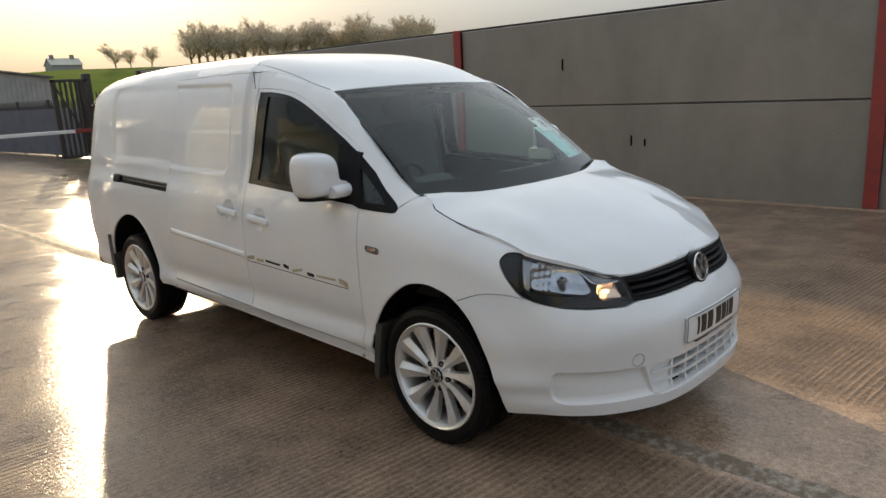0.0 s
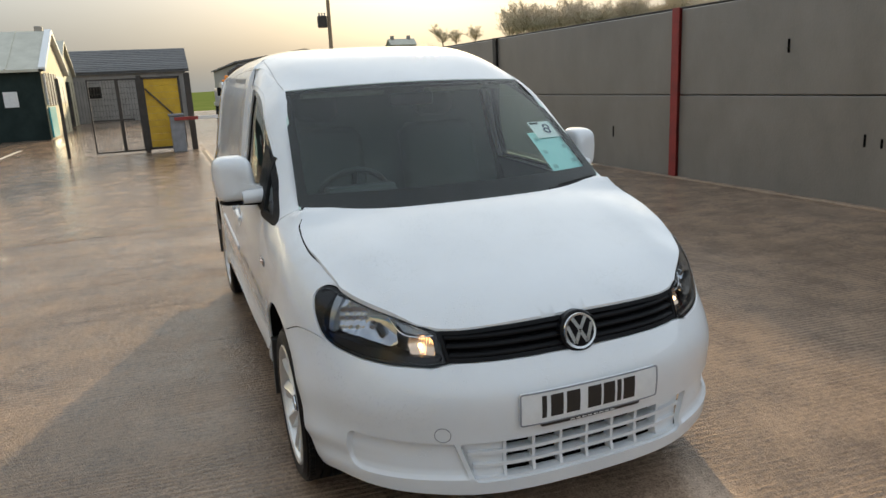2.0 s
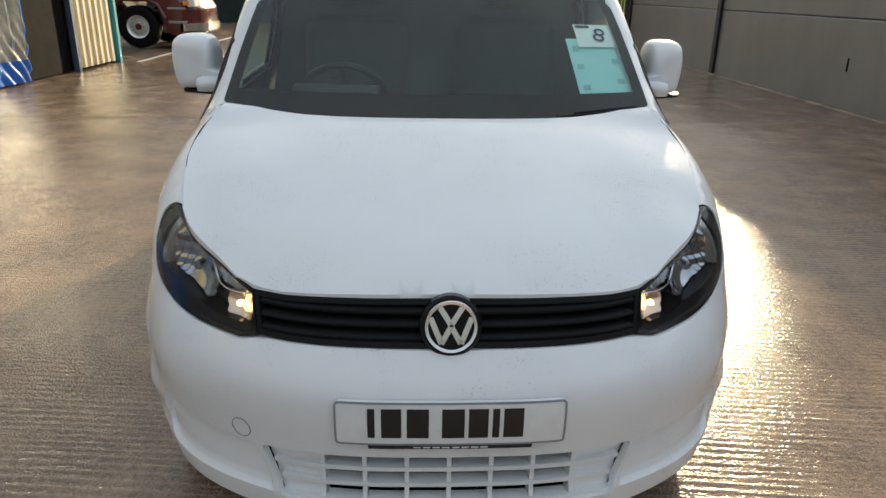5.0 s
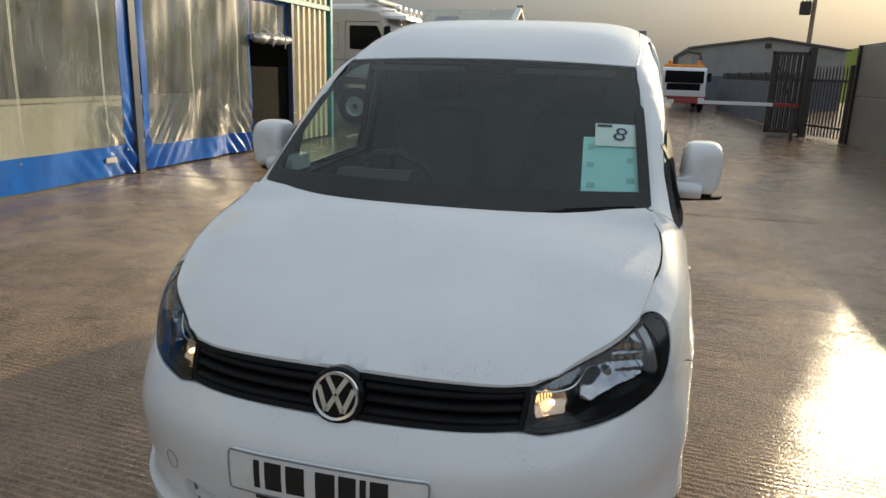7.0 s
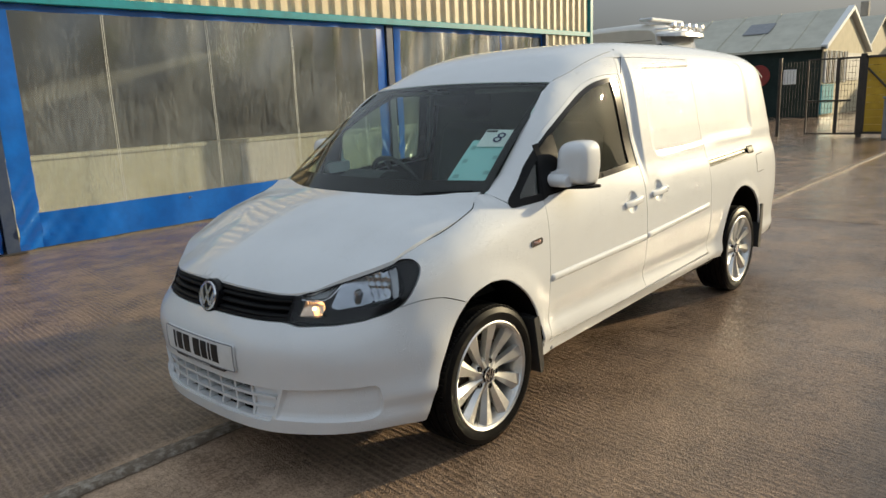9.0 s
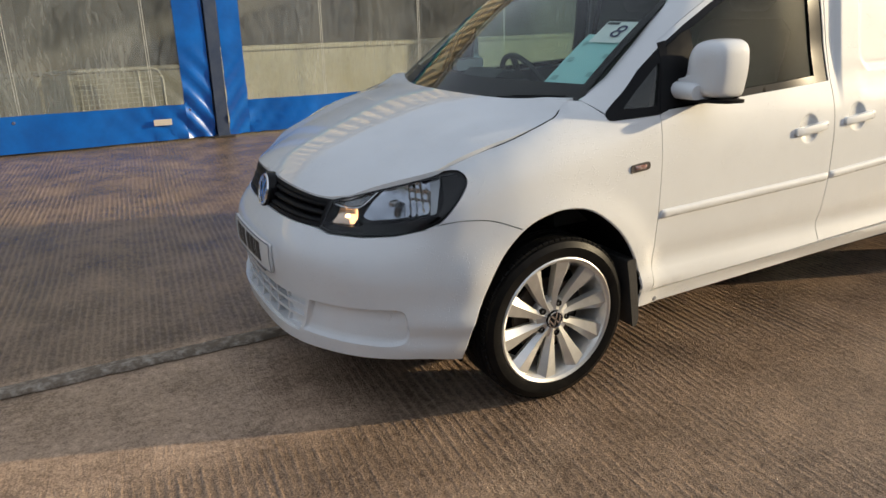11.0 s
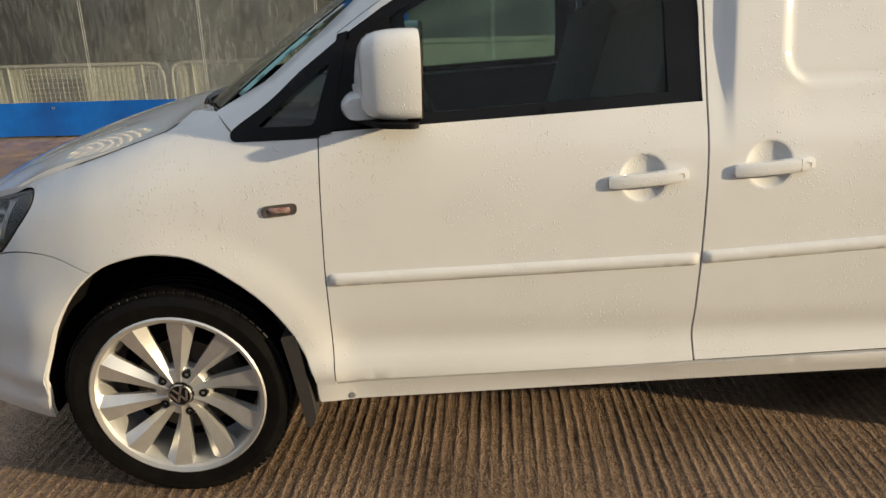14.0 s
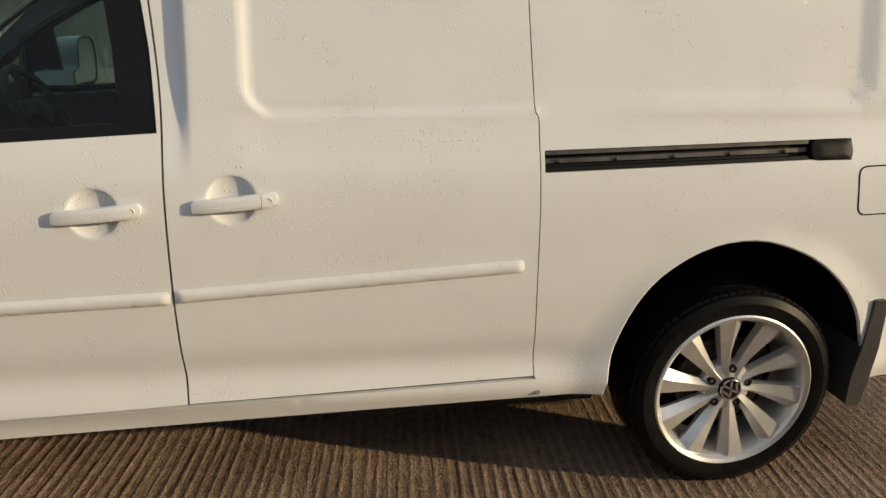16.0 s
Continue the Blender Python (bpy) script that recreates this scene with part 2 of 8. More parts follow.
def wet_concrete():
    """Tamped concrete: ridges across the bay, brown, wet, with smoother pools."""
    m = bpy.data.materials.new("wet_tamped_concrete")
    m.use_nodes = True
    n, l = m.node_tree.nodes, m.node_tree.links
    b = n["Principled BSDF"]
    geo = n.new("ShaderNodeNewGeometry")

    def noise_tex(scale, detail, rough=0.6):
        t = n.new("ShaderNodeTexNoise")
        t.inputs["Scale"].default_value, t.inputs["Detail"].default_value, t.inputs["Roughness"].default_value = scale, detail, rough
        l.new(geo.outputs["Position"], t.inputs["Vector"])
        return t.outputs["Fac"]

    def rng(v, a, c, lo, hi):
        t = n.new("ShaderNodeMapRange")
        for k, w in zip(("From Min", "From Max", "To Min", "To Max"), (a, c, lo, hi)):
            t.inputs[k].default_value = w
        l.new(v, t.inputs["Value"])
        return t.outputs["Result"]

    def calc(op, a, c):
        t = n.new("ShaderNodeMath")
        t.operation = op
        for k, w in enumerate((a, c)):
            if isinstance(w, (int, float)):
                t.inputs[k].default_value = w
            else:
                l.new(w, t.inputs[k])
        return t.outputs["Value"]
    big, mid, fine, grit = noise_tex(0.45, 3), noise_tex(2.6, 5), noise_tex(34, 4), noise_tex(130, 3)
    axes_ = n.new("ShaderNodeSeparateXYZ")
    l.new(geo.outputs["Position"], axes_.inputs["Vector"])
    py = calc("ADD", axes_.outputs["Y"], calc("MULTIPLY", mid, 0.12))
    # a muddy trowelled strip ahead of the parked van, and smooth edges along the worn joint
    strip = calc("MULTIPLY", calc("MULTIPLY", rng(py, -0.2, -0.12, 0.0, 1.0), rng(py, 0.62, 0.80, 1.0, 0.0)), rng(axes_.outputs["X"], 0.5, 0.8, 0.0, 1.0))
    edge = calc("MULTIPLY", rng(py, -0.34, -0.27, 0.0, 1.0), rng(py, -0.1, -0.04, 1.0, 0.0))
    plain = calc("MAXIMUM", strip, edge)
    rough_part = calc("MULTIPLY", rng(plain, 0.0, 1.0, 1.0, 0.08), rng(axes_.outputs["X"], -10.0, -4.0, 0.3, 1.0))
    pool = rng(big, 0.46, 0.62, 0.0, 1.0)
    wave = n.new("ShaderNodeTexWave")
    wave.wave_type, wave.bands_direction, wave.wave_profile = "BANDS", "X", "SIN"
    wave.inputs["Scale"].default_value, wave.inputs["Distortion"].default_value = 8.6, 1.4
    wave.inputs["Detail"].default_value, wave.inputs["Detail Scale"].default_value = 2.0, 0.5
    turn = n.new("ShaderNodeMapping")
    turn.inputs["Rotation"].default_value = (0, 0, radians(5))
    l.new(geo.outputs["Position"], turn.inputs["Vector"])
    l.new(turn.outputs["Vector"], wave.inputs["Vector"])
    # worn stretches and crumbled tops along each ridge
    along = n.new("ShaderNodeMapping")
    along.inputs["Scale"].default_value = (14.0, 3.0, 1.0)
    l.new(turn.outputs["Vector"], along.inputs["Vector"])
    crumb = n.new("ShaderNodeTexNoise")
    crumb.inputs["Scale"].default_value, crumb.inputs["Detail"].default_value, crumb.inputs["Roughness"].default_value = 1.0, 5, 0.7
    l.new(along.outputs["Vector"], crumb.inputs["Vector"])
    strength = calc("MULTIPLY", rng(mid, 0.3, 0.7, 0.5, 1.0), rng(crumb.outputs["Fac"], 0.3, 0.7, 0.25, 1.15))
    # near bays carry their ridges in the mesh
    near = calc("MULTIPLY", calc("MULTIPLY", rng(axes_.outputs["X"], -6.21, -6.19, 0.0, 1.0), rng(axes_.outputs["X"], 4.29, 4.31, 1.0, 0.0)), calc("MULTIPLY", rng(axes_.outputs["Y"], -6.41, -6.39, 0.0, 1.0), rng(axes_.outputs["Y"], 5.94, 5.96, 1.0, 0.0)))
    cast = calc("MULTIPLY", calc("MULTIPLY", rng(axes_.outputs["Z"], -0.0033, -0.0008, 0.0, 1.0), rough_part), near)
    waved = calc("MULTIPLY", calc("MULTIPLY", calc("MULTIPLY", calc("POWER", wave.outputs["Fac"], 2.2), strength), rough_part), calc("SUBTRACT", 1.0, near))
    ridges = calc("ADD", cast, waved)
    height = calc("ADD", calc("MULTIPLY", waved, 1.0), calc("ADD", calc("MULTIPLY", calc("MULTIPLY", calc("SUBTRACT", fine, 0.5), 2.2), rng(plain, 0.0, 1.0, 1.0, 0.12)), calc("MULTIPLY", calc("MULTIPLY", calc("SUBTRACT", grit, 0.5), 2.6), rng(plain, 0.0, 1.0, 1.0, 0.3))))
    height = calc("MULTIPLY", height, rng(pool, 0.0, 1.0, 1.0, 0.6))
    bump = n.new("ShaderNodeBump")
    bump.inputs["Strength"].default_value, bump.inputs["Distance"].default_value = 0.9, 0.009
    l.new(height, bump.inputs["Height"])
    l.new(bump.outputs["Normal"], b.inputs["Normal"])
    ramp = n.new("ShaderNodeValToRGB")
    ramp.color_ramp.elements[0].position, ramp.color_ramp.elements[0].color = 0.3, (0.170, 0.117, 0.081, 1)
    ramp.color_ramp.elements[1].position, ramp.color_ramp.elements[1].color = 0.72, (0.74, 0.525, 0.368, 1)
    tone = calc("ADD", calc("ADD", calc("MULTIPLY", mid, 0.42), calc("MULTIPLY", fine, 0.30)), calc("MULTIPLY", calc("SUBTRACT", grit, 0.33), 0.38))
    l.new(calc("ADD", tone, calc("MULTIPLY", calc("SUBTRACT", ridges, 0.15), 0.12)), ramp.inputs["Fac"])
    silt = n.new("ShaderNodeVectorMath")
    silt.operation = "SCALE"
    l.new(ramp.outputs["Color"], silt.inputs[0])
    l.new(rng(plain, 0.0, 1.0, 0.80, 1.25), silt.inputs["Scale"])
    l.new(silt.outputs["Vector"], b.inputs["Base Color"])
    b.inputs["Roughness"].default_value, b.inputs["Specular IOR Level"].default_value = 0.7, 0.0
    water = n.new("ShaderNodeBump")
    water.inputs["Strength"].default_value, water.inputs["Distance"].default_value = 0.20, 0.006
    ripple = calc("MULTIPLY", calc("MULTIPLY", calc("SUBTRACT", crumb.outputs["Fac"], 0.5), 5.0), rng(plain, 0.0, 1.0, 1.0, 0.15))
    l.new(calc("ADD", height, ripple), water.inputs["Height"])
    l.new(water.outputs["Normal"], b.inputs["Coat Normal"])
    b.inputs["Coat IOR"].default_value = 1.38
    l.new(rng(mid, 0.3, 0.7, 0.09, 0.19), b.inputs["Coat Roughness"])
    l.new(calc("ADD", rng(mid, 0.35, 0.65, 0.95, 0.70), calc("MULTIPLY", pool, 0.1)), b.inputs["Coat Weight"])
    return m


def wet_paint(name, color):
    """White vehicle paint with scattered rain beads."""
    m = material(name, color, rough=0.5, coat=1.0, second=tuple(c * 0.95 for c in color), scale=2.5, spec=0.12)
    n, l = m.node_tree.nodes, m.node_tree.links
    b = n["Principled BSDF"]
    t = n.new("ShaderNodeTexCoord")
    vor, patch, f1, f2, mul, bump = (n.new("ShaderNodeTexVoronoi"), n.new("ShaderNodeTexNoise"), n.new("ShaderNodeMapRange"), n.new("ShaderNodeMapRange"), n.new("ShaderNodeMath"), n.new("ShaderNodeBump"))
    vor.inputs["Scale"].default_value = 145
    patch.inputs["Scale"].default_value, patch.inputs["Detail"].default_value = 5.0, 3
    stir, drift, place = n.new("ShaderNodeTexNoise"), n.new("ShaderNodeVectorMath"), n.new("ShaderNodeVectorMath")
    stir.inputs["Scale"].default_value = 14
    drift.operation, place.operation = "SCALE", "ADD"
    drift.inputs["Scale"].default_value = 0.018
    l.new(t.outputs["Object"], stir.inputs["Vector"])
    l.new(stir.outputs["Color"], drift.inputs[0])
    l.new(drift.outputs["Vector"], place.inputs[0])
    l.new(t.outputs["Object"], place.inputs[1])
    l.new(place.outputs["Vector"], vor.inputs["Vector"])
    l.new(t.outputs["Object"], patch.inputs["Vector"])
    for k, w in zip(("From Min", "From Max", "To Min", "To Max"), (0.10, 0.34, 1.0, 0.0)):
        f1.inputs[k].default_value = w
    for k, w in zip(("From Min", "From Max", "To Min", "To Max"), (0.44, 0.62, 0.0, 1.0)):
        f2.inputs[k].default_value = w
    l.new(vor.outputs["Distance"], f1.inputs["Value"])
    l.new(patch.outputs["Fac"], f2.inputs["Value"])
    dry, keep = n.new("ShaderNodeMath"), n.new("ShaderNodeMath")
    dry.operation, keep.operation = "GREATER_THAN", "MULTIPLY"
    dry.inputs[1].default_value = 0.60
    l.new(vor.outputs["Color"], dry.inputs[0])
    l.new(dry.outputs["Value"], keep.inputs[0])
    l.new(f1.outputs["Result"], keep.inputs[1])
    mul.operation = "MULTIPLY"
    l.new(keep.outputs["Value"], mul.inputs[0])
    l.new(f2.outputs["Result"], mul.inputs[1])
    bump.inputs["Strength"].default_value, bump.inputs["Distance"].default_value = 0.85, 0.0026
    l.new(mul.outputs["Value"], bump.inputs["Height"])
    l.new(bump.outputs["Normal"], b.inputs["Coat Normal"])
    l.new(bump.outputs["Normal"], b.inputs["Normal"])
    return m


def plastic_film():
    """Clear curtain film, clouded and streaked, over a dim hall."""
    m = glass("curtain_film", (0.74, 0.78, 0.76), 0.14, least=0.17, grow=1.2)
    n, l = m.node_tree.nodes, m.node_tree.links
    out = n["Material Output"]
    prior = out.inputs["Surface"].links[0].from_socket
    t, mp, tex, cl, mr, haze, mixer = (n.new("ShaderNodeTexCoord"), n.new("ShaderNodeMapping"), n.new("ShaderNodeTexNoise"), n.new("ShaderNodeTexNoise"), n.new("ShaderNodeMapRange"), n.new("ShaderNodeBsdfDiffuse"), n.new("ShaderNodeMixShader"))
    mp.inputs["Scale"].default_value = (26, 26, 4.5)
    l.new(t.outputs["Object"], mp.inputs["Vector"])
    l.new(mp.outputs["Vector"], tex.inputs["Vector"])
    tex.inputs["Scale"].default_value, tex.inputs["Detail"].default_value, tex.inputs["Distortion"].default_value = 1.0, 8, 1.4
    cl.inputs["Scale"].default_value = 0.9
    l.new(t.outputs["Object"], cl.inputs["Vector"])
    add = n.new("ShaderNodeMath")
    l.new(tex.outputs["Fac"], add.inputs[0])
    l.new(cl.outputs["Fac"], add.inputs[1])
    for k, w in zip(("From Min", "From Max", "To Min", "To Max"), (0.80, 1.35, 0.08, 0.40)):
        mr.inputs[k].default_value = w
    l.new(add.outputs["Value"], mr.inputs["Value"])
    haze.inputs["Color"].default_value = (0.50, 0.54, 0.54, 1)
    l.new(mr.outputs["Result"], mixer.inputs["Fac"])
    l.new(prior, mixer.inputs[1])
    l.new(haze.outputs["BSDF"], mixer.inputs[2])
    l.new(mixer.outputs["Shader"], out.inputs["Surface"])
    bump = n.new("ShaderNodeBump")
    bump.inputs["Strength"].default_value, bump.inputs["Distance"].default_value = 0.9, 0.05
    l.new(tex.outputs["Fac"], bump.inputs["Height"])
    for node in n:
        if node.bl_idname == "ShaderNodeBsdfGlossy":
            l.new(bump.outputs["Normal"], node.inputs["Normal"])
    return m


CONCRETE = wet_concrete()
PAINT = wet_paint("white_vehicle_paint", (0.77, 0.785, 0.80))
FILM = plastic_film()
CLEAR = glass("vehicle_glass", (0.80, 0.92, 0.86), 0.01, dirt=0.022, least=0.055)
PRINTED = material("pale_print", (0.22, 0.42, 0.44), 0.6, second=(0.3, 0.5, 0.52), scale=30)
REPEATERBODY = material("repeater_body", (0.20, 0.18, 0.17), 0.2, 0.4, second=(0.12, 0.10, 0.09), scale=40, coat=0.6)
REPEATER = material("clear_repeater", (0.50, 0.40, 0.36), 0.12, 0.3, second=(0.34, 0.09, 0.05), scale=55, coat=0.6)
QUARTERGLASS = glass("quarter_glass", (0.34, 0.40, 0.38), 0.012, dirt=0.01)
TINT = glass("side_glass", (0.50, 0.63, 0.60), 0.012, dirt=0.001, beads=0.010, least=0.022, grow=5.0, film_wet=0.004)
LENS = glass("lamp_lens", (0.95, 0.96, 0.97), 0.01, least=0.03)
BLACK = material("black_plastic", (0.009, 0.009, 0.010), 0.45, second=(0.012, 0.012, 0.013), scale=9, grain=0.15, grain_scale=400, spec=0.1)
GLOSSBLACK = material("gloss_black", (0.006, 0.006, 0.007), 0.16, second=(0.009, 0.009, 0.01), coat=0.06, spec=0.15)
# near black for dark trim, and for shade painted into gaps and voids
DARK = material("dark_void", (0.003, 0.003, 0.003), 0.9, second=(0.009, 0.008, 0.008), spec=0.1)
LAMPGREY = material("lamp_inner_silver", (0.32, 0.33, 0.34), 0.25, 0.8, second=(0.24, 0.25, 0.26), scale=20)
RUBBER = material("tyre_rubber", (0.005, 0.005, 0.0055), 0.38, second=(0.010, 0.0095, 0.009), scale=18, grain=0.05, grain_scale=120, rough_spread=0.1, spec=0.1)
LAMPDARK = material("lamp_inner_grey", (0.018, 0.019, 0.021), 0.25, 0.2, second=(0.028, 0.029, 0.032), scale=20)
RAILSTEEL = material("greased_rail_steel", (0.11, 0.10, 0.09), 0.4, 0.5, second=(0.05, 0.045, 0.04), scale=14)
RUBBERFLAP = material("flap_rubber", (0.03, 0.03, 0.031), 0.5, second=(0.05, 0.047, 0.044), scale=12, grain=0.2, grain_scale=150)
ALLOY = material("alloy", (0.78, 0.78, 0.77), 0.36, 0.75, second=(0.68, 0.68, 0.67), scale=14, rough_spread=0.08)
REFLECT = material("lamp_reflector", (0.46, 0.48, 0.52), 0.07, 1.0, second=(0.32, 0.34, 0.38), scale=24)
CHROME = material("chrome", (0.86, 0.86, 0.87), 0.2, 1.0, second=(0.74, 0.74, 0.75), scale=10)
STEEL = material("brake_steel", (0.10, 0.09, 0.08), 0.5, 0.6, second=(0.07, 0.045, 0.03), scale=16)
BOWL = material("amber_tinted_reflector", (0.85, 0.66, 0.5), 0.2, 0.9, second=(0.8, 0.6, 0.45), scale=30)
BULB = material("lit_bulb", (1.0, 0.75, 0.45), 0.3, emit=(1.0, 0.62, 0.28), power=4.0)
PLATE = material("plate_white", (0.78, 0.79, 0.79), 0.35, second=(0.7, 0.71, 0.71), scale=14, coat=0.3)
INK = material("plate_black", (0.01, 0.01, 0.011), 0.4, second=(0.018, 0.018, 0.018))
HEADLINER = material("headliner_cloth", (0.20, 0.21, 0.20), 0.9, second=(0.16, 0.17, 0.16), scale=20)
BULK = material("bulkhead_grey", (0.11, 0.125, 0.118), 0.6, second=(0.085, 0.095, 0.09), scale=3)
CABIN = material("cabin_plastic", (0.020, 0.022, 0.022), 0.6, second=(0.032, 0.034, 0.034), scale=10, grain=0.3, grain_scale=300)
SEAT = material("seat_cloth", (0.055, 0.062, 0.060), 0.85, second=(0.085, 0.092, 0.088), scale=40, grain=0.4, grain_scale=250)
PAPER = material("paper_white", (0.82, 0.82, 0.84), 0.6, second=(0.76, 0.76, 0.79), scale=12)
BLUEPAPER = material("paper_pale_blue", (0.42, 0.72, 0.74), 0.6, second=(0.36, 0.66, 0.69), scale=14)
PEN = material("pen_blue", (0.02, 0.02, 0.09), 0.6)
GLUE = material("old_adhesive", (0.5, 0.46, 0.3), 0.7, second=(0.3, 0.27, 0.2), scale=40)
WALL = material("stained_concrete_wall", (0.155, 0.14, 0.122), 0.48, spec=0.7, second=(0.235, 0.212, 0.185), scale=1.3, spread=(0.3, 0.75), grain=0.35, grain_scale=45, rough_spread=0.12, stretch_xyz=(1, 1, 0.6), coat=0.55)
WALL.node_tree.nodes["Principled BSDF"].inputs["Coat Roughness"].default_value = 0.28
REDSTEEL = material("red_steel", (0.30, 0.035, 0.03), 0.5, second=(0.2, 0.03, 0.025), scale=5, grain=0.2)
CLAD = material("cream_cladding", (0.72, 0.62, 0.42), 0.42, second=(0.62, 0.52, 0.34), scale=2.2, grain=0.06, per_object=0.03)
TEAL = material("teal_trim", (0.02, 0.30, 0.36), 0.4, second=(0.02, 0.23, 0.28), scale=6)
BLUE = material("blue_pvc", (0.004, 0.14, 0.58), 0.3, second=(0.005, 0.10, 0.43), scale=3, grain=0.12, grain_scale=22, coat=0.3)
NAVY = material("navy_post", (0.035, 0.055, 0.11), 0.4, second=(0.06, 0.08, 0.13), scale=7, grain=0.1)
GALV = material("galvanised", (0.42, 0.43, 0.43), 0.45, 0.7, second=(0.32, 0.33, 0.33), scale=12)
# block wall tone darkened, the hall's weaker light put into its colour
SHADEBLOCK = material("shade_toned_block", (0.34, 0.35, 0.31), 0.8, second=(0.24, 0.25, 0.22), scale=2.5, grain=0.3, grain_scale=50)
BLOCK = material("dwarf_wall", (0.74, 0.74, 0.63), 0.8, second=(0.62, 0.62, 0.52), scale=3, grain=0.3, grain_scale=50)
HALL = material("hall_lining", (0.10, 0.105, 0.105), 0.8, second=(0.16, 0.165, 0.165), scale=0.8)
WHITEBAR = material("white_bar", (0.6, 0.62, 0.6), 0.5, second=(0.5, 0.52, 0.5), scale=9)
DARKSTEEL = material("dark_steel", (0.03, 0.028, 0.026), 0.5, second=(0.055, 0.045, 0.038), scale=9, grain=0.2)
# pale grey base paints the bright sky's reflection into the glass
SKYTONEGLASS = material("sky_toned_lorry_glass", (0.25, 0.27, 0.27), 0.06, 0.0, second=(0.2, 0.22, 0.22), scale=1.0, coat=1.0)
YELLOW = material("yellow_boarding", (0.62, 0.40, 0.03), 0.6, second=(0.5, 0.31, 0.025), scale=4, grain=0.1)
GREYBOX = material("grey_enamel", (0.26, 0.27, 0.30), 0.45, second=(0.2, 0.21, 0.23), scale=7)
MAROON = material("maroon_enamel", (0.11, 0.014, 0.014), 0.25, second=(0.085, 0.012, 0.012), scale=3, coat=0.7)
CREAMCAB = material("cream_enamel", (0.66, 0.62, 0.55), 0.28, second=(0.6, 0.56, 0.49), scale=2, coat=0.7)
WHITECAB = material("white_enamel", (0.75, 0.76, 0.78), 0.3, second=(0.66, 0.67, 0.69), scale=3, coat=0.5)
SHEETROOF = material("pale_roof_sheet", (0.58, 0.56, 0.47), 0.6, second=(0.48, 0.46, 0.38), scale=1.2)
SLATE = material("slate", (0.10, 0.10, 0.105), 0.6, second=(0.15, 0.145, 0.14), scale=5, per_object=0.2)
RENDER = material("grey_render", (0.32, 0.30, 0.28), 0.85, second=(0.24, 0.225, 0.21), scale=1.5, grain=0.2)
GREENBOARD = material("dark_green_sheet", (0.012, 0.022, 0.02), 0.7, second=(0.02, 0.034, 0.032), scale=2, spec=0.2)
OCHRE = material("ochre_render", (0.5, 0.44, 0.3), 0.8, second=(0.42, 0.37, 0.25), scale=2)
SHED = material("grey_cladding", (0.34, 0.34, 0.33), 0.55, second=(0.28, 0.28, 0.275), scale=1.5)
BLUEBLOCK = material("blue_grey_block", (0.085, 0.095, 0.12), 0.7, second=(0.12, 0.13, 0.155), scale=2, grain=0.2)
GRASS = material("pasture", (0.10, 0.14, 0.03), 0.95, second=(0.17, 0.19, 0.06), scale=0.06, spread=(0.3, 0.7), grain=0.2, grain_scale=4, spec=0.0)
BARK = material("bark", (0.26, 0.20, 0.14), 0.9, second=(0.36, 0.28, 0.2), scale=1.0, spec=0.1)
# twig tone lifted so that distance haze sits in the base colour
HAZETWIG = material("haze_pale_twigs", (0.52, 0.44, 0.33), 0.9, second=(0.6, 0.51, 0.4), scale=0.6)
ORANGE = material("orange_beacon", (0.9, 0.3, 0.03), 0.25, second=(0.8, 0.25, 0.02), coat=0.4)
MORTAR = material("pale_mortar", (0.20, 0.155, 0.115), 0.75, second=(0.44, 0.38, 0.31), scale=26, spread=(0.45, 0.66), grain=0.8, grain_scale=60, spec=0.2)
WHITELINE = material("worn_white_line", (0.55, 0.53, 0.49), 0.6, second=(0.3, 0.26, 0.22), scale=8)


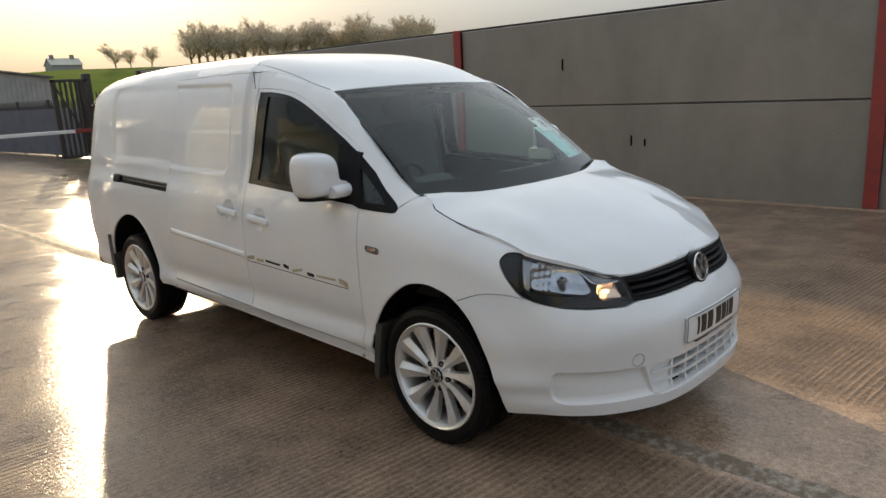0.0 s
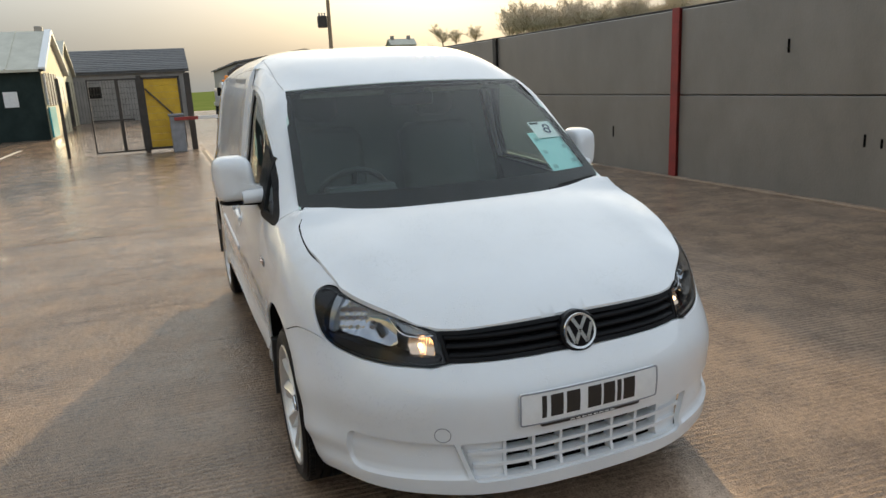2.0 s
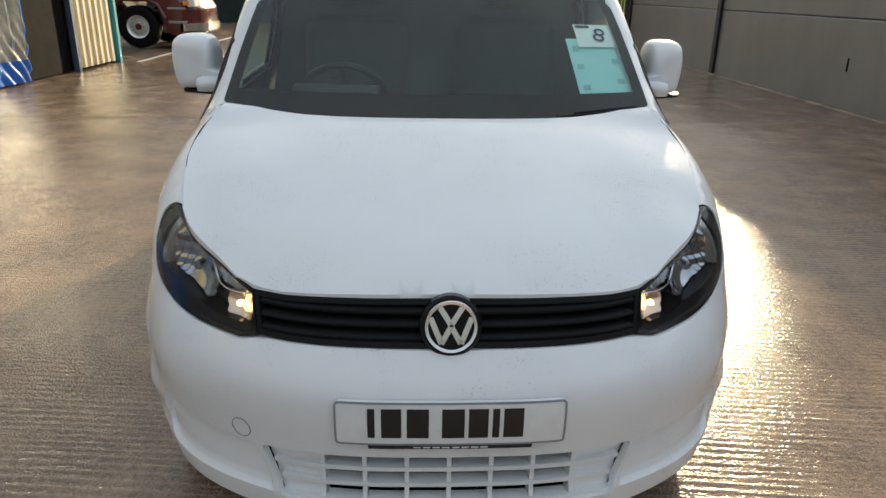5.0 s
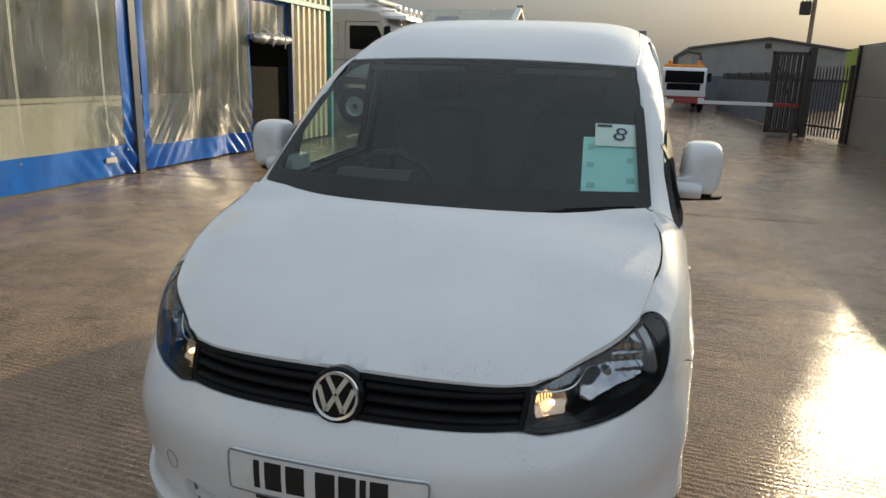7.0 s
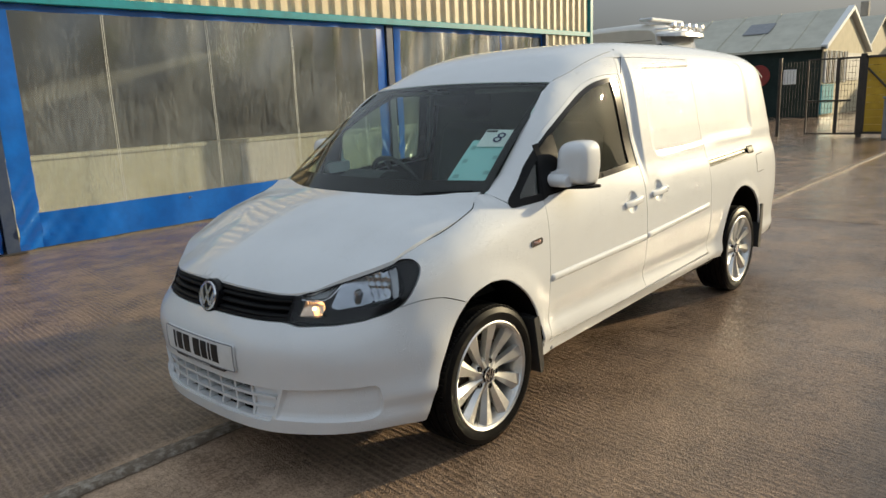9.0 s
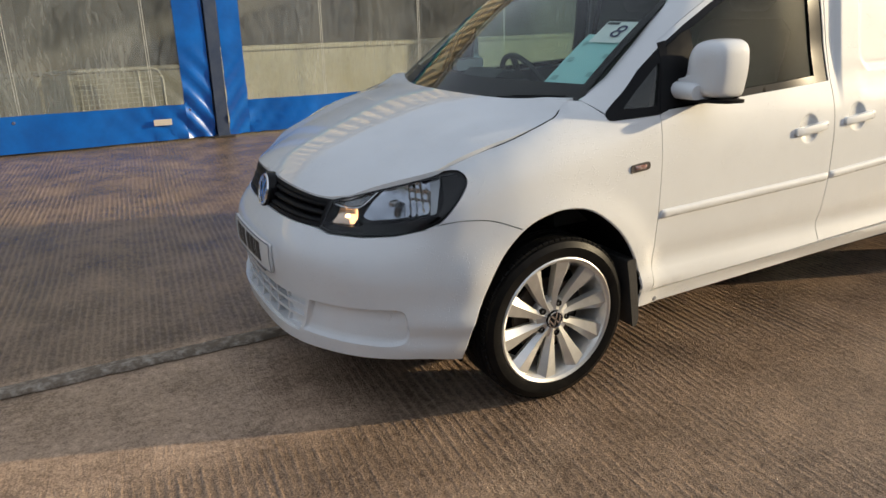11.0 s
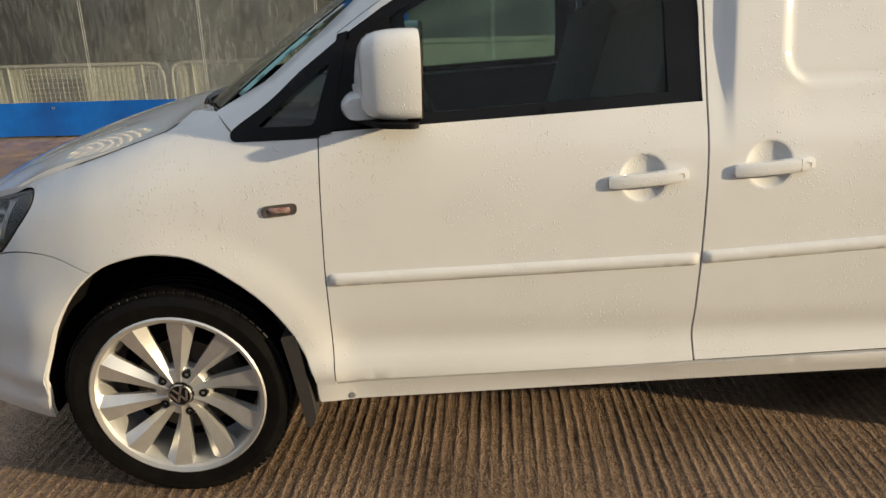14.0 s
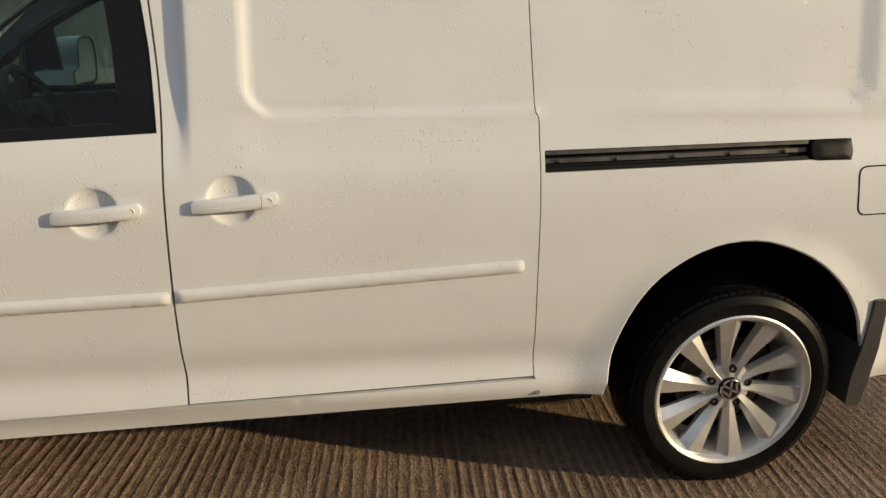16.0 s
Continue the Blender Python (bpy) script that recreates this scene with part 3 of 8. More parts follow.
# ---------- mesh tools ----------
class Geo:
    """Collects verts and faces of one part."""

    def __init__(self):
        self.v, self.f = [], []

    def add(self, verts, faces, m=None):
        k = len(self.v)
        self.v += [tuple((m @ Vector(p)) if m else p) for p in verts]
        self.f += [tuple(i + k for i in face) for face in faces]
        return self

    def box(self, x0, x1, y0, y1, z0, z1, b=0.004, m=None):
        """A box with chamfered edges."""
        lo, hi = (min(x0, x1), min(y0, y1), min(z0, z1)), (max(x0, x1), max(y0, y1), max(z0, z1))
        b = min(b, *(0.45 * (h - w) for w, h in zip(lo, hi)))
        verts, key = [], {}
        for c in range(8):
            sg = [(c >> k) & 1 for k in range(3)]
            for a in range(3):
                p = [(hi[k] if sg[k] else lo[k]) + (0 if k == a else (-b if sg[k] else b)) for k in range(3)]
                key[c, a] = len(verts)
                verts.append(tuple(p))
        faces = []
        for a in range(3):
            u, w = [k for k in range(3) if k != a]
            for s in (0, 1):
                ring = [(s << a) | (i << u) | (j << w) for i, j in ((0, 0), (1, 0), (1, 1), (0, 1))]
                faces.append([key[c, a] for c in ring])
            for i in (0, 1):
                for j in (0, 1):
                    c0 = (i << u) | (j << w)
                    c1 = c0 | (1 << a)
                    faces.append([key[c0, u], key[c1, u], key[c1, w], key[c0, w]])
        for c in range(8):
            faces.append([key[c, 0], key[c, 1], key[c, 2]])
        return self.add(verts, faces, m)

    def tube(self, pts, r, n=8, closed=False):
        """A round bar along points; r a number or one a point."""
        pts = [Vector(p) for p in pts]
        rs = r if isinstance(r, (list, tuple)) else [r] * len(pts)
        verts, faces = [], []
        up = Vector((0, 0, 1))
        for i, p in enumerate(pts):
            t = (pts[(i + 1) % len(pts)] - pts[i - 1]) if closed else (pts[min(i + 1, len(pts) - 1)] - pts[max(i - 1, 0)])
            t.normalize()
            a = t.cross(up if abs(t.z) < 0.95 else Vector((1, 0, 0))).normalized()
            c = t.cross(a)
            verts += [tuple(p + rs[i] * (a * math.cos(k * math.tau / n) + c * math.sin(k * math.tau / n))) for k in range(n)]
        m = len(pts)
        for i in range(m if closed else m - 1):
            for k in range(n):
                j = (i + 1) % m
                faces.append((i * n + k, i * n + (k + 1) % n, j * n + (k + 1) % n, j * n + k))
        if not closed:
            faces += [tuple(range(n))[::-1], tuple(range((m - 1) * n, m * n))]
        return self.add(verts, faces)

    def lathe(self, profile, n=48, m=None, axis="y", close=False):
        """Revolves (radius, along) pairs about an axis."""
        verts, faces = [], []
        for i in range(n):
            a = i * math.tau / n
            for r, h in profile:
                p = (r * math.cos(a), h, r * math.sin(a)) if axis == "y" else ((r * math.cos(a), r * math.sin(a), h) if axis == "z" else (h, r * math.cos(a), r * math.sin(a)))
                verts.append(p)
        k = len(profile)
        for i in range(n):
            j = (i + 1) % n
            for q in range(k if close else k - 1):
                faces.append((i * k + q, i * k + (q + 1) % k, j * k + (q + 1) % k, j * k + q))
        return self.add(verts, faces, m)

    def prism(self, poly, a0, a1, axis="y"):
        """Extrudes a polygon of (u, v) along an axis: x gives (y, z), y gives (x, z), z gives (x, y)."""
        def p(u, v, a):
            return (a, u, v) if axis == "x" else ((u, a, v) if axis == "y" else (u, v, a))
        n = len(poly)
        verts = [p(u, v, a0) for u, v in poly] + [p(u, v, a1) for u, v in poly]
        faces = [tuple(range(n)), tuple(range(n, 2 * n))[::-1]] + [(i, (i + 1) % n, n + (i + 1) % n, n + i) for i in range(n)]
        return self.add(verts, faces)

    def mesh(self, name, mat, soft=False, recalc=True):
        me = bpy.data.meshes.new(name)
        me.from_pydata(self.v, [], self.f)
        if recalc:
            bm = bmesh.new()
            bm.from_mesh(me)
            bmesh.ops.recalc_face_normals(bm, faces=bm.faces)
            bm.to_mesh(me)
            bm.free()
        me.materials.append(mat)
        if soft:
            me.shade_smooth()
            me.set_sharp_from_angle(angle=radians(soft if soft is not True else 40))
        me.update()
        return me


def part(name, geo, mat, parent=None, label="", soft=False, at=None, recalc=True):
    """Links geometry as one mesh object under a thing or a part."""
    me = geo if isinstance(geo, bpy.types.Mesh) else geo.mesh(name, mat, soft, recalc)
    ob = new(name, me)
    if parent:
        ob.parent = parent
    if at is not None:
        ob.matrix_basis = at
    return tagged(ob, label)


def thing(name, label, category, group="", kind="", at=None):
    ob = new(name)
    ob.empty_display_size = 0.1
    if at is not None:
        ob.matrix_basis = at
    return tagged(ob, label, category, group, kind)


def inside(poly, pts):
    """Even-odd test of many points against one polygon."""
    poly, pts = np.asarray(poly, float), np.asarray(pts, float)
    x, y = pts[:, 0], pts[:, 1]
    hit = np.zeros(len(pts), bool)
    for (x0, y0), (x1, y1) in zip(poly, np.roll(poly, -1, 0)):
        if y0 != y1:
            hit ^= ((y0 > y) != (y1 > y)) & (x < (x1 - x0) * (y - y0) / (y1 - y0) + x0)
    return hit


def dense(poly, step):
    out = []
    for a, b in zip(poly, poly[1:] + poly[:1]):
        k = max(1, math.ceil(math.dist(a, b) / step))
        out += [(a[0] + (b[0] - a[0]) * i / k, a[1] + (b[1] - a[1]) * i / k) for i in range(k)]
    return out


def inset(poly, d):
    """A polygon drawn in by d."""
    n = len(poly)
    area = sum(a[0] * b[1] - b[0] * a[1] for a, b in zip(poly, poly[1:] + poly[:1]))
    out = []
    for i in range(n):
        p0, p1, p2 = (Vector(poly[i - 1]), Vector(poly[i]), Vector(poly[(i + 1) % n]))
        e1, e2 = (p1 - p0).normalized(), (p2 - p1).normalized()
        n1, n2 = Vector((-e1.y, e1.x)), Vector((-e2.y, e2.x))
        w = (n1 + n2)
        w = w / max(w.length_squared / 2, 0.35)
        out.append(tuple(p1 + w * (d if area > 0 else -d)))
    return out


def rounded(poly, r, k=4):
    """Rounds the corners of a polygon with radius-like cut r (one number, or one a corner)."""
    out = []
    n = len(poly)
    for i in range(n):
        c = r[i] if isinstance(r, (list, tuple)) else r
        p0, p1, p2 = Vector(poly[i - 1]), Vector(poly[i]), Vector(poly[(i + 1) % n])
        if c <= 0:
            out.append(tuple(p1))
            continue
        a = p1 + (p0 - p1).normalized() * min(c, 0.45 * (p0 - p1).length)
        b = p1 + (p2 - p1).normalized() * min(c, 0.45 * (p2 - p1).length)
        for j in range(k + 1):
            t = j / k
            out.append(tuple((1 - t) ** 2 * a + 2 * t * (1 - t) * p1 + t * t * b))
    return out


def curve(pts, k=6):
    """A smooth open curve through points (Catmull-Rom)."""
    p = [Vector(q) for q in pts]
    p = [2 * p[0] - p[1]] + p + [2 * p[-1] - p[-2]]
    out = []
    for i in range(1, len(p) - 2):
        for j in range(k):
            t = j / k
            out.append(tuple(0.5 * (2 * p[i] + (p[i + 1] - p[i - 1]) * t + (2 * p[i - 1] - 5 * p[i] + 4 * p[i + 1] - p[i + 2]) * t * t
                                    + (3 * p[i] - p[i - 1] - 3 * p[i + 1] + p[i + 2]) * t ** 3)))
    return out + [tuple(p[-2])]


def panel_mesh(name, outline, mapper, mat, holes=(), step=0.04, rim=0.012, edge_step=0.02, fine=()):
    """A curved sheet: a flat outline filled with a fine net, laid on a surface by mapper(u, v, off), with turned-in edges."""
    rings = [dense(list(outline), edge_step)] + [dense(list(h), edge_step) for h in holes]
    pts, edges = [], []
    for ring in rings:
        k = len(pts)
        pts += ring
        edges += [(k + i, k + (i + 1) % len(ring)) for i in range(len(ring))]
    o = np.array(rings[0])
    gx, gy = np.meshgrid(np.arange(o[:, 0].min() + step / 2, o[:, 0].max(), step), np.arange(o[:, 1].min() + step / 2, o[:, 1].max(), step))
    grid = np.stack([gx.ravel(), gy.ravel()], 1)
    for fx, fz in fine:
        # a closer net round a pressed hollow
        fs = float(s_of_x(fx))
        grid = grid[np.hypot(grid[:, 0] - fs, grid[:, 1] - fz) > 0.078]
        rings_ = [(fs + r * math.cos(a), fz + r * math.sin(a)) for r in (0.008, 0.02, 0.033, 0.044, 0.051, 0.056, 0.0595, 0.0615, 0.068) for a in np.linspace(0, math.tau, 40, endpoint=False)]
        grid = np.concatenate([grid, np.array(rings_)])
    if len(grid):
        ok = inside(rings[0], grid)
        for h in rings[1:]:
            ok &= ~inside(h, grid)
        grid = grid[ok]
        rim_pts = np.array(pts)
        near = np.array([np.min(np.hypot(*(rim_pts - q).T)) for q in grid]) if len(grid) else np.zeros(0)
        grid = grid[near > 0.5 * min(step, edge_step * 1.4)] if len(grid) else grid
        pts = pts + [tuple(q) for q in grid]
    co, _, tris, *_ = geometry.delaunay_2d_cdt([Vector(p) for p in pts], edges, [], 0, 1e-6)
    co = np.array([tuple(c) for c in co])
    tri = np.array([t for t in tris if len(t) == 3])
    mid = co[tri].mean(1)
    ok = inside(rings[0], mid)
    for h in rings[1:]:
        ok &= ~inside(h, mid)
    tri = tri[ok]
    P, Q = mapper(co[:, 0], co[:, 1], 0.0), mapper(co[:, 0], co[:, 1], 0.01)
    nrm = np.cross(P[tri[:, 1]] - P[tri[:, 0]], P[tri[:, 2]] - P[tri[:, 0]])
    flip = (nrm * (Q - P)[tri].mean(1)).sum(-1) < 0
    tri[flip] = tri[flip][:, ::-1]
    faces = [tuple(int(i) for i in t) for t in tri]
    verts = [tuple(p) for p in P]
    if rim:
        count = {}
        for t in faces:
            for a, b in ((t[0], t[1]), (t[1], t[2]), (t[2], t[0])):
                count[a, b] = 1
        border = [(a, b) for a, b in count if (b, a) not in count]
        R = mapper(co[:, 0], co[:, 1], -rim)
        low = {}
        for a, b in border:
            for i in (a, b):
                if i not in low:
                    low[i] = len(verts)
                    verts.append(tuple(R[i]))
            faces.append((b, a, low[a], low[b]))
    me = bpy.data.meshes.new(name)
    me.from_pydata(verts, [], faces)
    me.materials.append(mat)
    me.shade_smooth()
    me.set_sharp_from_angle(angle=radians(50))
    me.update()
    return me



# ---------- the van's skin as two height fields ----------
def spline(xs, ys):
    """A smooth monotone curve through a few support points (Hermite with limited slopes)."""
    xs, ys = np.array(xs, float), np.array(ys, float)
    h, dl = np.diff(xs), np.diff(ys) / np.diff(xs)
    m = np.zeros(len(xs))
    m[0], m[-1] = dl[0], dl[-1]
    for i in range(1, len(xs) - 1):
        if dl[i - 1] * dl[i] > 0:
            a, b = 2 * h[i] + h[i - 1], h[i] + 2 * h[i - 1]
            m[i] = (a + b) / (a / dl[i - 1] + b / dl[i])

    def value(x):
        x = np.clip(np.asarray(x, float), xs[0], xs[-1])
        i = np.clip(np.searchsorted(xs, x, side="right") - 1, 0, len(xs) - 2)
        t = (x - xs[i]) / h[i]
        return ((1 + 2 * t) * (1 - t) ** 2 * ys[i] + t * (1 - t) ** 2 * h[i] * m[i]
                + t * t * (3 - 2 * t) * ys[i + 1] + t * t * (t - 1) * h[i] * m[i + 1])
    return value


# plan outline of the half van, from the middle of the nose round to the middle of the tail
PLAN_X = [0.858, 0.855, 0.843, 0.818, 0.785, 0.735, 0.67, 0.59, 0.49, 0.39, 0.28, 0.15, 0.0, -0.45, -1.4, -2.4, -3.0, -3.5, -3.78, -3.91, -3.965, -3.985, -3.99]
PLAN_Y = [0.0, 0.15, 0.28, 0.39, 0.47, 0.56, 0.645, 0.72, 0.785, 0.83, 0.86, 0.882, 0.89, 0.891, 0.893, 0.893, 0.89, 0.88, 0.86, 0.82, 0.74, 0.5, 0.0]
_c = np.r_[0, np.cumsum(np.hypot(np.diff(PLAN_X), np.diff(PLAN_Y)))]
_t = np.linspace(0, _c[-1], 1200)
_px, _py = spline(_c, PLAN_X)(_t), spline(_c, PLAN_Y)(_t)
_s = np.r_[0, np.cumsum(np.hypot(np.diff(_px), np.diff(_py)))]
_tx, _ty = np.gradient(_px, _s), np.gradient(_py, _s)
_k = np.ones(31) / 31
_sm = lambda a: np.convolve(np.pad(a, 15, mode="edge"), _k, mode="valid")
_nx, _ny = _sm(_ty), _sm(-_tx)
_nn = np.hypot(_nx, _ny)
_nx, _ny = _nx / _nn, _ny / _nn
S_END = _s[-1]


def s_of_x(x):
    """Arc length on the flank at a given x."""
    return np.interp(-np.asarray(x, float), -_px, _s)


flank = spline([0.15, 0.22, 0.285, 0.335, 0.36, 0.385, 0.46, 0.56, 0.7, 0.86, 0.95, 1.03, 1.1, 1.2, 1.59, 1.65, 1.70, 1.74, 1.774, 1.80],
               [0.10, 0.065, 0.036, 0.026, 0.018, 0.008, 0.016, 0.009, 0.0, 0.004, 0.014, 0.032, 0.052, 0.072, 0.150, 0.172, 0.198, 0.226, 0.257, 0.30])
nose = spline([0.15, 0.19, 0.23, 0.30, 0.45, 0.55, 0.62, 0.66, 0.70, 0.745, 0.79, 0.84, 0.90, 0.95],
              [0.09, 0.05, 0.028, 0.018, 0.008, 0.0, 0.006, 0.018, 0.040, 0.058, 0.078, 0.115, 0.19, 0.27])
# top edge of the side skin: bonnet edge, screen edge, gutter, roof edge
z_edge = spline([-3.99, -3.9, -3.7, -3.3, -2.6, -1.516, -1.2, -0.85, -0.17, 0.0, 0.15, 0.4, 0.5, 0.7, 0.86],
                [1.50, 1.55, 1.63, 1.67, 1.70, 1.715, 1.668, 1.575, 1.095, 1.045, 0.995, 0.905, 0.875, 0.80, 0.78])


def smooth(a, b, x):
    t = np.clip((np.asarray(x, float) - a) / (b - a), 0, 1)
    return t * t * (3 - 2 * t)


def box_mask(x, z, x0, x1, z0, z1, r, e):
    """1 inside a rounded rectangle, 0 outside, over a soft rim of width e."""
    cx, cz = (x0 + x1) / 2, (z0 + z1) / 2
    qx, qz = np.abs(x - cx) - (x1 - x0) / 2 + r, np.abs(z - cz) - (z1 - z0) / 2 + r
    dist = np.hypot(np.maximum(qx, 0), np.maximum(qz, 0)) + np.minimum(np.maximum(qx, qz), 0) - r
    return 1 - smooth(-e, e, dist)


def depth(s, z):
    """How far the skin lies inside the plan outline."""
    x = np.interp(s, _s, _px)
    zt = z_edge(x)
    f = smooth(0.62, 1.05, s)                   # nose to flank
    tail = smooth(-3.4, -3.99, x)
    A = 0.10 * smooth(-1.5, -0.9, x)
    d_f = flank(z) + A * np.exp(-np.maximum(zt - z, 0) / 0.07) * f
    d = nose(z) * (1 - f) + d_f * f
    # tail leans in a little towards the roof
    d = d + tail * 0.02 * smooth(1.1, 1.7, z)
    # wheel arch flares
    for cx in (0.0, -3.006):
        r = np.hypot(x - cx, z - 0.318)
        d = d - (0.012 if cx > -1 else 0.019) * smooth(0.52, 0.40, r) * (z > 0.1) * f
    # pressed field of the cargo side
    slant = z - 0.03 * smooth(-1.65, -3.3, x)
    d = d + 0.011 * box_mask(x, slant, -3.32, -1.645, 1.14, 1.64, 0.07, 0.008) * f
    # pressed waist line under the rail
    d = d + 0.004 * smooth(1.16, 1.13, z) * smooth(1.0, 1.06, z) * smooth(-1.6, -1.7, x) * f
    # hollows behind the grips
    for gx, gz in ((-1.275, 0.912), (-1.60, 0.937)):
        r = np.hypot(x - gx, (z - gz) * 1.0)
        d = d + 0.020 * np.clip(1 - (r / 0.060) ** 2, 0, 1) ** 0.7 * f
    # the cab sides lie a little inside the cargo body, which rises in a slanting step behind the door line
    taper = smooth(0.96, 1.28, z)
    d = d + 0.022 * taper * smooth(-1.10, -1.40, x) * smooth(-1.506, -1.484, x) * f
    # step line across the bumper skirt
    d = d - 0.012 * smooth(0.335, 0.30, z) * smooth(0.18, 0.24, z) * smooth(1.1, 0.9, s)
    # door skins curve in above a kicked-out lower edge
    m = smooth(-0.38, -0.50, x) * smooth(-2.58, -2.42, x) * f
    d = d + m * (0.012 * np.exp(-((z - 0.465) / 0.05) ** 2) - 0.007 * np.exp(-((z - 0.372) / 0.028) ** 2))
    # the bumper stands out past the lamps, most at its corners
    d = d - 0.030 * smooth(0.80, 0.48, s) * smooth(0.70, 0.58, z)
    d = d - 0.033 * smooth(0.48, 0.80, s) * smooth(1.32, 1.05, s) * smooth(0.73, 0.52, z)
    return d


def skin(s, z, off=0.0):
    """Point of the left flank or nose: off metres outside the skin."""
    s, z = np.asarray(s, float), np.asarray(z, float)
    d = depth(s, z) - off
    x, y = np.interp(s, _s, _px), np.interp(s, _s, _py)
    nx, ny = np.interp(s, _s, _nx), np.interp(s, _s, _ny)
    return np.stack([x - nx * d, np.maximum(y - ny * d, 0 * y), z + 0 * s], -1)


top_mid = spline([-3.99, -3.94, -3.85, -3.7, -3.3, -2.6, -1.9, -1.516, -1.2, -1.0, -0.86, -0.78],
                 [1.56, 1.64, 1.715, 1.765, 1.795, 1.818, 1.82, 1.80, 1.745, 1.685, 1.63, 1.592])
hood_mid = spline([-0.25, -0.03, 0.1, 0.3, 0.5, 0.65, 0.72, 0.775, 0.80],
                  [1.125, 1.094, 1.070, 1.015, 0.947, 0.885, 0.847, 0.805, 0.777])
hood_fall = spline([-0.11, 0.0, 0.285, 0.4, 0.511, 0.613, 0.723, 0.775], [0.01, 0.05, 0.063, 0.08, 0.088, 0.118, 0.16, 0.18])


def edge_y(x):
    """Half width of the roof where it meets the side."""
    x = np.asarray(x, float)
    return skin(s_of_x(x), z_edge(x))[..., 1]


def roof(x, y):
    ye = edge_y(x)
    drop = top_mid(x) - z_edge(x)
    q = np.clip(np.abs(y) / ye, 0, 1.1)
    return top_mid(x) - drop * (0.22 * q ** 2 + 0.78 * q ** 8)


def hood(x, y):
    return hood_mid(x) - hood_fall(x) * (np.abs(y) / 0.75) ** 2


def screen(u, v):
    """Windscreen: u from -1 to 1 across, v from 0 at the cowl to 1 at the header."""
    half = 0.735 - 0.085 * v
    x = (-0.17 + 0.14 * (1 - u * u)) * (1 - v) + (-0.85 + 0.06 * (1 - u * u)) * v
    z = (1.095 - 0.004 * (1 - u * u)) * (1 - v) + (1.572 + 0.018 * (1 - u * u)) * v
    bow = 0.020 * np.sin(np.pi * v)
    return np.stack([x + bow * 0.55, half * u, z + bow * 0.8], -1)


# ---------- the van ----------
van = thing("van", "white panel van with sunlit wet paint parked on concrete", "van")


def flank_map(side, lift=None):
    def f(s, z, off):
        extra = lift(s, z) if lift else 0.0
        p = skin(np.abs(s), z, off + extra)
        p[..., 1] *= side * np.where(np.asarray(s) < 0, -1, 1)
        return p
    return f


def sx(pts):
    """(x, z) pairs of the flank as (s, z)."""
    return [(float(s_of_x(x)), z) for x, z in pts]


# shut lines, as (x, z) or (s, z)
ARCH_F = curve([(1.034, 0.245), (1.088, 0.44), (1.166, 0.605), (1.262, 0.706), (1.36, 0.745), (1.446, 0.752), (1.55, 0.727), (1.678, 0.632), (1.765, 0.516), (1.813, 0.386), (1.822, 0.288)], 4)
ARCH_R = curve(sx([(-2.592, 0.345), (-2.612, 0.506), (-2.696, 0.672), (-2.84, 0.772), (-2.995, 0.798), (-3.144, 0.757), (-3.256, 0.682), (-3.345, 0.571), (-3.40, 0.416)]), 4)
DOOR_TOP = curve(sx([(-0.50, 1.285), (-0.62, 1.365), (-0.78, 1.455), (-0.95, 1.535), (-1.10, 1.582), (-1.25, 1.602), (-1.40, 1.608)]), 4)
DOOR_REAR = curve(sx([(-1.408, 1.606), (-1.432, 1.30), (-1.44, 1.10), (-1.44, 0.70), (-1.442, 0.52), (-1.448, 0.386)]), 4)
FRONT_DOOR = sx([(-0.447, 0.352), (-0.442, 0.70), (-0.447, 1.04)]) + DOOR_TOP + DOOR_REAR[1:]
WINDOW = sx([(-0.462, 1.047), (-0.513, 1.275)]) + curve(sx([(-0.62, 1.345), (-0.78, 1.434), (-0.95, 1.512), (-1.10, 1.562), (-1.25, 1.583), (-1.388, 1.589)]), 3) + sx([(-1.42, 1.30), (-1.43, 1.096)])
QUARTER = sx([(-0.452, 1.036), (-0.507, 1.272)]) + curve(sx([(-0.40, 1.192), (-0.32, 1.122), (-0.242, 1.069)]), 3) + sx([(-0.226, 1.057), (-0.218, 1.045), (-0.220, 1.034), (-0.229, 1.028), (-0.242, 1.027)])
QPANE = rounded(sx([(-0.288, 1.060), (-0.437, 1.064), (-0.484, 1.218)]), 0.016, 5)
SLIDE_REAR = curve(sx([(-2.345, 1.685), (-2.355, 1.42), (-2.369, 1.18), (-2.371, 1.145), (-2.379, 1.128), (-2.381, 1.09), (-2.382, 0.90), (-2.382, 0.70), (-2.386, 0.55), (-2.390, 0.409)]), 3)
slide_top = sx([(x, float(z_edge(x)) - 0.014) for x in (-1.43, -1.6, -1.9, -2.2, -2.345)])
SLIDE_DOOR = [(p[0] + 0.001, p[1]) for p in DOOR_REAR[::-1]] + slide_top + SLIDE_REAR
LAMP = [(0.487, 0.692), (0.519, 0.787), (0.60, 0.808)] + curve([(0.663, 0.824), (0.751, 0.845), (0.831, 0.861), (0.967, 0.889), (1.028, 0.8975), (1.055, 0.893), (1.068, 0.876), (1.060, 0.852), (1.026, 0.806), (0.975, 0.752), (0.918, 0.722), (0.807, 0.698), (0.687, 0.686), (0.535, 0.682)], 6)[1:]
LAMP_OUT = [p for p in inset(LAMP, -0.005) if p[0] > 0.99 or (p[0] > 0.93 and p[1] < 0.80)]
SPLIT = curve([(0.918, 0.722), (0.98, 0.741), (1.06, 0.750), (1.15, 0.742), (1.25, 0.706)], 3)
